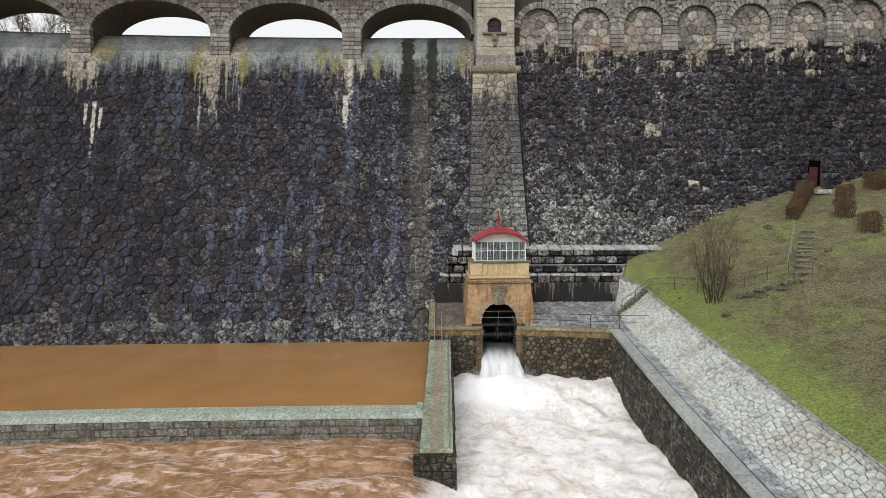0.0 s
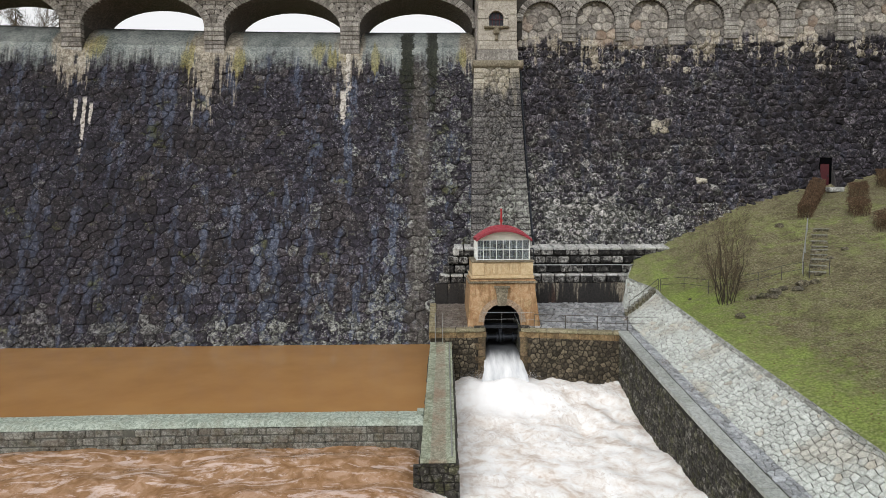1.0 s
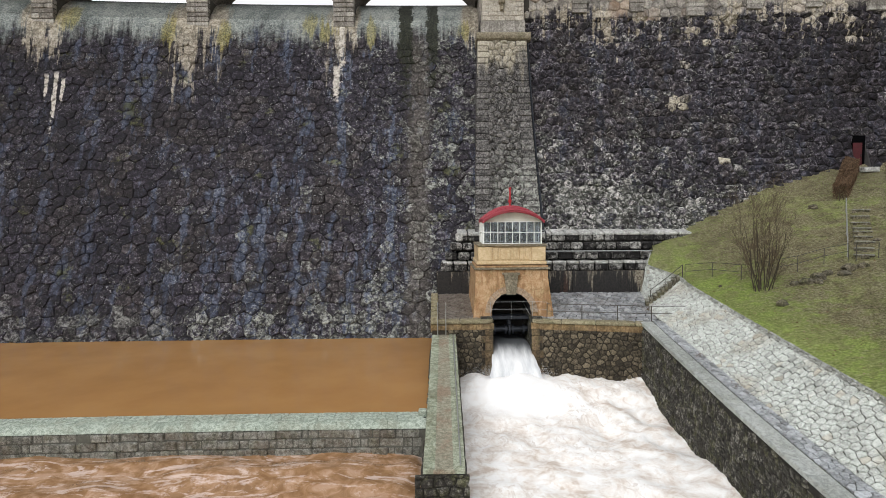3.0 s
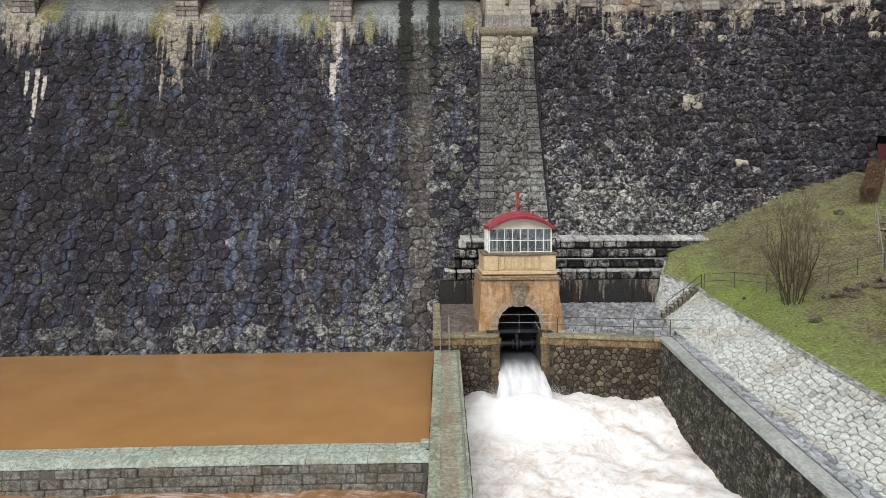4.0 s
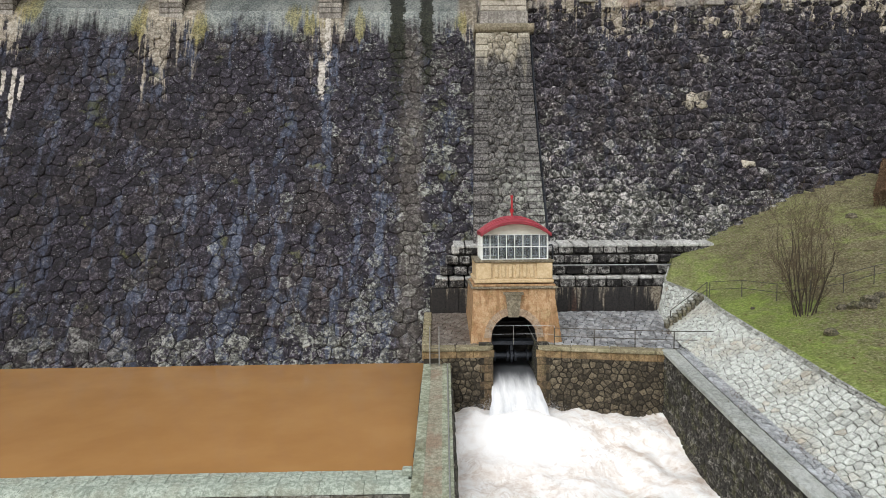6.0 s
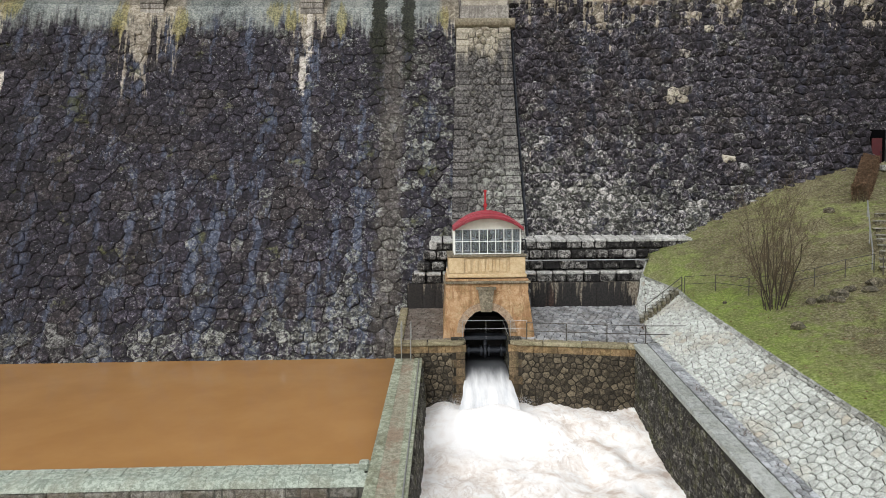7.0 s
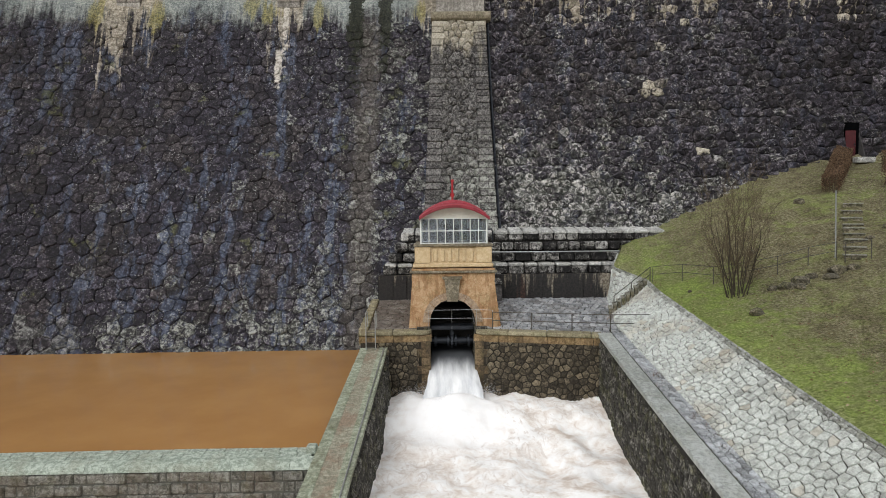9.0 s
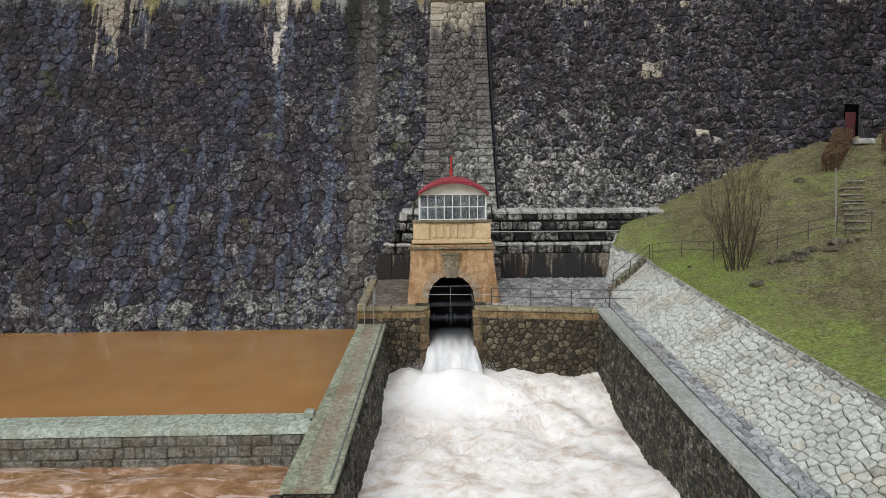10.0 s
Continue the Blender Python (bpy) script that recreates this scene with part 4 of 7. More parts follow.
# ---- the tower on the dam, and its buttress ----
def tower():
    g = Geo()
    rng = random.Random(11)
    # upper shaft with an arched niche cut through its front
    xl, xr, yf, yb = 3.72, 7.42, 60.75, 64.5
    cx, hw, sp = 5.45, 0.72, 29.3
    c = [(cx - hw * math.cos(math.pi * i / 16), sp + hw * math.sin(math.pi * i / 16)) for i in range(17)]
    for (x1, z1), (x2, z2) in zip(c, c[1:]):
        g.quad((x1, yf, z1), (x2, yf, z2), (x2, yf, 37), (x1, yf, 37))
        g.quad((x1, yf, z1), (x1, yf + 0.35, z1), (x2, yf + 0.35, z2), (x2, yf, z2))
    g.quad((cx - hw, yf, 28.55), (cx - hw, yf + 0.35, 28.55), (cx - hw, yf + 0.35, sp), (cx - hw, yf, sp))
    g.quad((cx + hw, yf, sp), (cx + hw, yf + 0.35, sp), (cx + hw, yf + 0.35, 28.55), (cx + hw, yf, 28.55))
    g.quad((cx - hw, yf, 28.55), (cx + hw, yf, 28.55), (cx + hw, yf + 0.35, 28.55), (cx - hw, yf + 0.35, 28.55))
    g.quad((xl, yf, 25), (cx - hw, yf, 25), (cx - hw, yf, 37), (xl, yf, 37))
    g.quad((cx + hw, yf, 25), (xr, yf, 25), (xr, yf, 37), (cx + hw, yf, 37))
    g.quad((cx - hw, yf, 25), (cx + hw, yf, 25), (cx + hw, yf, 28.55), (cx - hw, yf, 28.55))
    g.box(xl, xr, yf + 0.36, yb, 25, 37, 0.02)
    g.quad((xl, yf, 25), (xl, yf, 37), (xl, yf + 0.4, 37), (xl, yf + 0.4, 25))
    g.quad((xr, yf, 25), (xr, yf + 0.4, 25), (xr, yf + 0.4, 37), (xr, yf, 37))
    ob = structure(part("wall_tower", g, M_SAND), "pale sandstone gate tower rising from the dam face", "tower")
    # facing blocks
    z = 26.35
    j = 0
    while z < 33:
        hgt = 0.42
        x = xl - 0.03
        while x < xr - 0.05:
            w = min(rng.uniform(0.55, 0.95), xr + 0.03 - x)
            if xr - (x + w) < 0.3:
                w = xr + 0.03 - x
            blocked = z + hgt > 28.0 and z < 30.7 and x + w > cx - 1.15 and x < cx + 1.15
            if not blocked:
                k = Geo()
                k.tone = rng.random()
                k.box(x + 0.015, x + w - 0.015, yf - 0.07 - rng.uniform(0, 0.03), yf + 0.1, z + 0.015, z + hgt - 0.015, 0.03)
                part("block", k, M_SAND, ob)
            x += w
        z += hgt
        j += 1
    for j in range(13):
        a0, a1 = math.pi * j / 13, math.pi * (j + 1) / 13
        k = Geo()
        k.tone = rng.random()
        q = 0.62 if j == 6 else 0.42
        loop = [(cx - (hw + e) * math.cos(a), sp + (hw + e) * math.sin(a)) for a, e in ((a0 + 0.02, 0), (a1 - 0.02, 0), (a1 - 0.02, q), (a0 + 0.02, q))]
        fr = k.ring([(x, yf - 0.12, z) for x, z in loop])
        re = k.ring([(x, yf + 0.1, z) for x, z in loop])
        k.face(*fr)
        k.bridge(re, fr)
        part("arch_stone", k, M_SAND, ob)
    for s in (-1, 1):
        k = Geo()
        k.box(cx + s * (hw + 0.2) - 0.24, cx + s * (hw + 0.2) + 0.24, yf - 0.12, yf + 0.1, 28.5, 29.28, 0.03)
        part("jamb_stone", k, M_SAND, ob)
    k = Geo()
    k.box(cx - 1.2, cx + 1.2, yf - 0.3, yf + 0.3, 28.35, 28.55, 0.04)
    part("window_sill", k, M_CORN, ob)
    k = Geo()
    k.box(cx - 0.28, cx + 0.28, yf - 0.45, yf + 0.05, 27.75, 28.35, 0.1)
    k.box(cx - 0.17, cx + 0.17, yf - 0.32, yf + 0.05, 27.2, 27.75, 0.08)
    part("bracket", k, M_CORN, ob, "dark weathered stone bracket")
    k = Geo()
    for x in (-0.36, 0.0, 0.36):
        k.box(cx + x - 0.04, cx + x + 0.04, yf + 0.24, yf + 0.3, 28.56, 29.95 - abs(x) * 0.4, 0.01)
    k.box(cx - hw, cx + hw, yf + 0.24, yf + 0.3, 29.26, 29.34, 0.01)
    part("window_bars", k, M_DOOR, ob, "dark red window bars")
    k = Geo()
    k.quad((cx - hw, yf + 0.33, 28.56), (cx + hw, yf + 0.33, 28.56), (cx + hw, yf + 0.33, 30.05), (cx - hw, yf + 0.33, 30.05))
    part("pane", k, M_STEEL, ob)
    k = Geo()
    k.box(xl - 0.12, xr + 0.12, yf - 0.14, yb, 25.3, 26.35, 0.04)
    part("base_course", k, M_PIER, ob)
    # roll moulding
    k = Geo()
    ring = [(math.cos(t), math.sin(t)) for t in [math.pi * 2 * i / 12 for i in range(12)]]
    rows = [k.ring([(x, yf - 0.1 + 0.42 * a, 24.92 + 0.42 * b) for a, b in ring]) for x in np.linspace(xl - 0.55, xr + 0.6, 14)]
    for r, s in zip(rows, rows[1:]):
        k.bridge(r, s)
    k.face(*rows[0])
    k.face(*rows[-1][::-1])
    k.box(xl - 0.5, xr + 0.55, yf - 0.1, yb, 24.5, 25.32, 0.1)
    part("roll_moulding", k, M_CORN, ob, "rough mossy stone roll moulding")
    return ob


wall_tower = tower()


def butt_side(z):
    t = (24.4 - z) / 16.5
    return 3.3 - 0.72 * t, 7.6 + 0.18 * t


def butt_front(z):
    return RIGHT.depth(z) - 1.1 + 0.25 * (24.4 - z) / 20


def buttress():
    g = Geo()
    rows = []
    for z in np.linspace(-4, 24.5, 24):
        a, b = butt_side(z)
        y = butt_front(z)
        rows.append(g.ring([(a, y, z), (b, y, z), (b, y + 4.0, z), (a, y + 4.0, z)]))
    for r, s in zip(rows, rows[1:]):
        g.bridge(r, s)
    g.face(*rows[-1])
    return structure(part("wall_buttress", g, M_DAM_RJ), "tapering stone buttress with block quoins under the tower", "buttress")


wall_buttress = buttress()


def buttress_stone():
    n = Net("buttress_stone", 0.85)
    x, y, z = n.xyz()
    tone, g = n.attr("tone"), n.step(n.noise(6, 8, 0.75), 0.42, 0.58)
    v = n.add(n.mul(tone, 0.25), n.add(n.mul(g, 0.4), n.mul(n.step(n.noise(24, 5, 0.75), 0.42, 0.58), 0.35)))
    pale = n.ramp(v, [(0.1, (0.17, 0.15, 0.115)), (0.5, (0.37, 0.335, 0.27)), (0.9, (0.56, 0.525, 0.44))])
    dark = n.ramp(v, [(0.1, (0.014, 0.0125, 0.0135)), (0.5, (0.07, 0.065, 0.065)), (0.9, (0.29, 0.28, 0.27))])
    run = n.noise(1.2, 5, 0.6, stretch=(1, 0.1, 0.2))
    base = n.mix(n.step(n.add(z, n.mul(n.math("SUBTRACT", run, 0.5), 9)), 21.3, 23.6), dark, pale)
    lich = n.mul(n.step(n.noise(2.4, 7, 0.8), 0.47, 0.58), n.step(z, 17, 10), n.step(x, 3.2, 5.6))
    base = n.mix(n.mul(lich, 0.8), base, (0.46, 0.48, 0.43))
    base = n.mix(n.mul(n.step(n.noise(1.1, 4, 0.7, shift=(4, 4, 4)), 0.6, 0.72), 0.25), base, (0.12, 0.12, 0.05))
    n.bump(g, 0.6, 0.05)
    return n.done(base)


M_BUTT = buttress_stone()


# ---- plinth of stepped courses at the foot of the buttress ----
def plinth():
    rng = random.Random(21)
    core = Geo()
    core.box(-0.4, 19.0, 52.0, 58, -4, 4.7, 0.02)
    core.box(1.25, 19.0, 52.75, 58, 4.6, 7.45, 0.02)
    ob = structure(part("wall_plinth", core, M_PLJ), "stepped plinth of blackened stone blocks with grey coping", "plinth")
    # z from, z to, front at the foot, left end, block length, material
    courses = [(6.98, 7.6, 52.55, 1.05, 0.97, M_PLCOP, 0.55), (6.3, 6.86, 52.3, 0.6, 0.95, M_PLINTH, 0.0), (5.58, 6.14, 52.05, 0.2, 1.0, M_PLINTH, 0.0), (4.72, 5.45, 51.65, -0.15, 1.03, M_PLINTH, 0.2)]
    for z0, z1, y, left, size, mat, slope in courses:
        x = left
        while x < 18.6:
            w = size * rng.uniform(0.85, 1.15)
            k = Geo()
            k.tone = rng.random()
            bulge = rng.uniform(0, 0.05)
            k.box(x + 0.055, x + w - 0.055, y - bulge, 54.5, z0, z1, 0.09, lambda a, b, c, y=y, z0=z0, z1=z1, s=slope: (a, b, c + (s * min(1.0, max(0.0, b - y)) * 0.55 if c > (z0 + z1) / 2 else 0)))
            if slope:
                # a pale cap on a rough face: the sky-lit top put into colour
                k = Geo()
                k.tone = rng.random()
                k.box(x + 0.055, x + w - 0.055, y + 0.03 - bulge, 54.5, z0, z1 - 0.19, 0.08)
                part("block", k, M_PLINTH, ob)
                k = Geo()
                k.tone = rng.random()
                k.box(x + 0.055, x + w - 0.055, y - bulge, 54.5, z1 - 0.2, z1, 0.06, lambda a, b, c, y=y, z1=z1, s=slope: (a, b, c + (s * min(1.0, max(0.0, b - y)) * 0.55 if c > z1 - 0.1 else 0)))
            part("block", k, mat if not slope else M_PLCOP, ob)
            x += w
        # returns of the courses on the left
        k = Geo()
        k.tone = 0.6
        k.box(left - 0.06, left + 0.5, y - 0.02, 57, z0 + 0.01, z1 - 0.01, 0.08)
        part("block", k, mat, ob)
    x = -0.45
    while x < 16:
        w = rng.uniform(0.75, 1.1)
        k = Geo()
        k.tone = rng.uniform(0.0, 0.75)
        k.box(x + 0.004, x + w - 0.004, 51.45 + rng.uniform(-0.008, 0.008), 52.4, 1.5, 4.72, 0.012)
        part("slab", k, M_STAINED, ob)
        x += w
    k = Geo()
    k.tone = 0.7
    k.box(-0.55, -0.3, 51.45, 57, 1.5, 4.7, 0.05)
    part("slab", k, M_STAINED, ob)
    pipe = thing("wall_pipe", "thin galvanised pipe fixed along the blackened plinth", "pipe", at=(7, 51.9, 6.2))
    k = Geo()
    k.tube([(6.9, 51.85, 6.22), (17.6, 51.85, 6.2)], 0.045, 6)
    part("tube", k, M_PIPE, pipe)
    for x in np.arange(7.6, 17.5, 2.4):
        k = Geo()
        k.box(x - 0.04, x + 0.04, 51.85, 52.35, 6.17, 6.24, 0.01)
        part("clip", k, M_STEEL, pipe)
    return ob


wall_plinth = plinth()


# ---- terrace in front of the plinth, cut by the outlet ----
def tz(y):
    return 2.22 + 0.115 * (y - 44.2)


def prism(g, poly, zlow, top):
    lo, hi = g.ring([(x, y, zlow) for x, y in poly]), g.ring([(x, y, top(x, y)) for x, y in poly])
    g.bridge(lo, hi)
    g.face(*hi)


WING_L, WING_R = ((-0.85, 44.25), (3.05, 44.4)), ((5.6, 44.4), (12.25, 42.85))
TERR_L = [(-0.85, 44.35), (3.05, 44.5), (3.05, 52.2), (-0.85, 52.2)]
TERR_R = [(5.6, 44.5), (12.25, 42.95), (13.6, 42.95), (15.6, 52.2), (5.6, 52.2)]
g = Geo()
prism(g, TERR_L, -5, lambda x, y: tz(y) - 0.03)
prism(g, TERR_R, -5, lambda x, y: tz(y) - 0.03)
g.box(3.0, 5.65, 48.5, 52.2, -5, 3.0, 0.01)
floor_terrace = structure(part("floor_terrace", g, M_PAVEJ), "wet paved terrace of irregular grey stones before the plinth", "terrace")


def along(p, q):
    """A vertical face from p to q: (u, z, h) to a place, h metres in front of it."""
    d = Vector((q[0] - p[0], q[1] - p[1], 0))
    length = d.length
    d.normalize()
    n = Vector((d.y, -d.x, 0))
    return length, lambda u, z, h: (p[0] + d.x * u + n.x * h, p[1] + d.y * u + n.y * h, z)


def rounded_end(g, u0, u1, z0, z1, back, out, at_end, F):
    """A coping stone whose front corner by the outlet is rounded in plan."""
    r = 0.6
    arc = [(r * math.sin(math.pi / 2 * i / 8), r * math.cos(math.pi / 2 * i / 8)) for i in range(9)]
    loop = [(u0, back), (u0, out)] + [(u1 - r + a, out - r + b) for a, b in arc] + [(u1, back)]
    if not at_end:
        loop = [(u0 + u1 - u, w) for u, w in loop][::-1]
    cu, cw = (u0 + u1) / 2, (back + out) / 2
    tight = lambda d: [(cu + (u - cu) * (1 - d / abs(u1 - u0) * 2), cw + (w - cw) * (1 - d / abs(out - back) * 2)) for u, w in loop]
    rings = [g.ring([F(u, z, w) for u, w in tight(d)]) for z, d in ((z0, 0.03), (z0 + 0.05, 0), (z1 - 0.08, 0), (z1 - 0.02, 0.025), (z1, 0.07))]
    for a, b in zip(rings, rings[1:]):
        g.bridge(a, b)
    g.face(*rings[0][::-1])
    g.face(*rings[-1])


def wing(name, p, q, slot_at_end, label):
    rng = random.Random(31 if slot_at_end else 32)
    length, F = along(p, q)
    core = Geo()
    core.box(0, length, -5, 1.72, -0.7, 0, 0.01, lambda u, v, w: F(u, v, w))
    ob = structure(part(name, core, M_TERJ), label, "retaining wall")
    # coping and band
    for z0, z1, out, lo, hi, mat, nm in ((2.05, 2.28, 0.17, 1.9, 2.6, M_TCOP, "coping_stone"), (1.64, 2.04, 0.06, 0.9, 1.5, M_TBAND, "band_stone")):
        u = -0.1
        while u < length + 0.05:
            w = min(rng.uniform(lo, hi), length + 0.1 - u)
            if length + 0.1 - (u + w) < 0.4:
                w = length + 0.1 - u
            k = Geo()
            k.tone = rng.random()
            slot = nm == "coping_stone" and (u + w > length + 0.05 if slot_at_end else u < 0)
            if slot:
                rounded_end(k, u + 0.008, u + w - 0.008, z0, z1, -0.65, out, slot_at_end, F)
                part(nm, k, mat, ob)
                u += w
                continue
            k.box(u + 0.008, u + w - 0.008, z0, z1, -0.65, out + rng.uniform(0, 0.015), 0.09 if nm == "coping_stone" else 0.025, lambda a, b, c: F(a, b, c))
            part(nm, k, mat, ob)
            u += w
    # quoins beside the outlet
    z, j = -2.6, 0
    while z < 1.68:
        hgt = 0.48
        w = 0.75 if j % 2 else 0.5
        u0, u1 = (length - w, length + 0.03) if slot_at_end else (-0.03, w)
        k = Geo()
        k.tone = rng.random()
        k.box(u0, u1, z + 0.01, min(z + hgt, 1.7) - 0.01, -0.9, 0.09, 0.03, lambda a, b, c: F(a, b, c))
        part("quoin", k, M_QUOIN, ob)
        z += hgt
        j += 1
    return ob, length, F


wall_wing_west, LEN_WL, F_WL = wing("wall_wing_west", *WING_L, True, "brown rubble terrace wall with mossy sandstone coping beside the outlet")
wall_wing_east, LEN_WR, F_WR = wing("wall_wing_east", *WING_R, False, "brown rubble terrace wall with mossy sandstone coping over white water")

# side walls and dark back of the outlet
g = Geo()
g.box(2.3, 3.06, 44.6, 49, -5, 2.4, 0.02)
g.box(5.59, 6.3, 44.6, 49, -5, 2.4, 0.02)
wall_outlet = structure(part("wall_outlet", g, M_RETAIN), "dark wet side walls of the outlet under the valve house", "outlet wall")

# kerb on the pool side of the terrace
kerb = Geo()
for i in range(7):
    kerb.box(-0.95, -0.45, 44.3 + i, 45.28 + i, 1.5, 2.42 + 0.115 * (i + 0.4), 0.04)
kerb = structure(part("trim_kerb", kerb, M_TCOP), "pale mossy kerb along the terrace's pool side", "kerb")


# ---- dividing wall between the pool and the outlet channel ----
def div_z(y):
    return 1.25 - 0.114 * (43.3 - y)


def div_x(y):
    t = (43.4 - y) / 15.3
    return -0.83 - 0.24 * t, 0.59 - 0.17 * t


DIV_Y0, DIV_Y1 = 28.1, 44.35


def divider():
    rng = random.Random(41)
    core = Geo()
    rows = []
    for y in np.linspace(DIV_Y0 + 0.05, DIV_Y1, 12):
        a, b = div_x(y)
        z = div_z(y) - 0.2
        rows.append(core.ring([(a - 0.45, y, -5), (b + 0.3, y, -5), (b - 0.02, y, z), (a + 0.03, y, z)]))
    for r, s in zip(rows, rows[1:]):
        core.bridge(s, r)
    core.face(*rows[0])
    ob = structure(part("wall_divider", core, M_RETJ), "sloping wall with green algae coping between pool and channel", "wall")
    for side in (0, 1):
        y = DIV_Y0
        while y < DIV_Y1 - 0.05:
            w = min(rng.uniform(0.9, 1.5), DIV_Y1 - y)
            k = Geo()
            k.tone = rng.random()
            wide = 0.45

            def put(u, v, h, side=side, wide=wide):
                a, b = div_x(u)
                return ((a - 0.05 + v * wide) if side == 0 else (b + 0.05 - v * wide), u, div_z(u) + h)

            k.box(y + 0.003, y + w - 0.003, 0, 1, -0.2, rng.uniform(-0.004, 0.006), 0.015, put)
            part("coping_slab", k, M_DIVCOP, ob)
            y += w
    k = Geo()
    rng2 = random.Random(7)
    y = DIV_Y0
    while y < DIV_Y1 - 0.05:
        w = min(rng2.uniform(0.7, 1.3), DIV_Y1 - y)
        k = Geo()
        k.tone = rng2.random()

        def mid(u, v, h):
            a, b = div_x(u)
            return (a + 0.4 + v * (b - a - 0.8), u, div_z(u) + h)

        k.box(y + 0.002, y + w - 0.002, -0.1, 1.1, -0.2, -0.012, 0.008, mid)
        part("walk_slab", k, M_WALK, ob)
        y += w
    return ob


wall_divider = divider()
cable = thing("wall_cable", "thin grey conduit along the divider wall's edge", "conduit", at=(0.5, 36, 0.4))
g = Geo()
g.tube([(div_x(y)[1] - 0.12, y, div_z(y) + 0.05) for y in np.linspace(28.3, 44, 20)], 0.03, 6)
part("tube", g, M_PIPE, cable)


# ---- channel wall on the bank side, its coping and the pitched slope ----
def rw_x(y):
    return 12.2 - 0.0295 * min(32.0, max(0.0, 42.85 - y))


def rw_z(y):
    d = min(55.0, max(0.0, 42.85 - y))
    return 2.32 - 0.13 * d + 0.0011 * d * d


def slope_foot(y):
    if y < 43.5:
        return 13.38 - 0.017 * min(32.0, max(0.0, 42.85 - y)), rw_z(y) + 0.05
    return 13.38 + (y - 43.5) * 0.21, max(tz(y), 2.4)


def slope_top(y):
    if y < 45.2:
        d = min(36.0, 45.2 - y)
        return 16.25 - 0.034 * d, 4.2 - 0.1166 * d + 0.0004 * d * d
    if y < 47.6:
        return 16.25 + 0.06 * (y - 45.2), 4.2 + 0.17 * (y - 45.2)
    if y < 50.6:
        return 16.39 - 0.42 * (y - 47.6), 4.6 + 0.2 * (y - 47.6)
    return 15.13 + 0.7 * (y - 50.6), 5.2 + 0.9 * (y - 50.6)


def slope_place(y, v, h):
    (a, c), (b, d) = slope_foot(y), slope_top(y)
    n = math.hypot(b - a, d - c)
    sag = 0.12 * math.sin(math.pi * min(1, max(0, v)))
    return (a + (b - a) * v - h * (d - c) / n, y, c + (d - c) * v - sag + h * (b - a) / n)


def channel_bank():
    rng = random.Random(51)
    core = Geo()
    rows = []
    for y in np.linspace(-30, 42.95, 36):
        x, z = rw_x(y), rw_z(y)
        rows.append(core.ring([(x, y, -5), (x + 1.4, y, -5), (x + 1.4, y, z - 0.1), (x + 0.02, y, z - 0.1)]))
    for r, s in zip(rows, rows[1:]):
        core.bridge(r, s)
    wall = structure(part("wall_channel", core, M_RETJ), "dark wet rubble wall along the outlet channel", "retaining wall")
    y = -30.0
    while y < 42.9:
        w = min(rng.uniform(1.2, 1.9), 42.95 - y)
        k = Geo()
        k.tone = rng.random()
        k.box(y + 0.006, y + w - 0.006, -0.08, 0.66, -0.2, 0.02 + rng.uniform(-0.004, 0.006), 0.03, lambda u, v, h: (rw_x(u) + v, u, rw_z(u) + h))
        part("coping_slab", k, M_RCOP, wall)
        y += w
    g = Geo()
    g.grid(lambda u, v: slope_place(u, v, -0.02), list(np.linspace(-30, 52.5, 80)), [0, 0.25, 0.5, 0.75, 1])
    g.grid(lambda u, v: ((rw_x(u) + 0.6) * (1 - v) + slope_foot(u)[0] * v, u, rw_z(u) - 0.02 + 0.06 * v), list(np.linspace(-30, 43.2, 50)), [0, 1])
    bank = structure(part("pavement_bank", g, M_COBJ), "pale pitched stone slope between channel coping and grass", "stone pitching")
    return wall, bank


wall_channel, pavement_bank = channel_bank()


# ---- weir across the pool ----
def weir_y(x):
    return 33.0 - (x + 1.2) ** 2 / 900


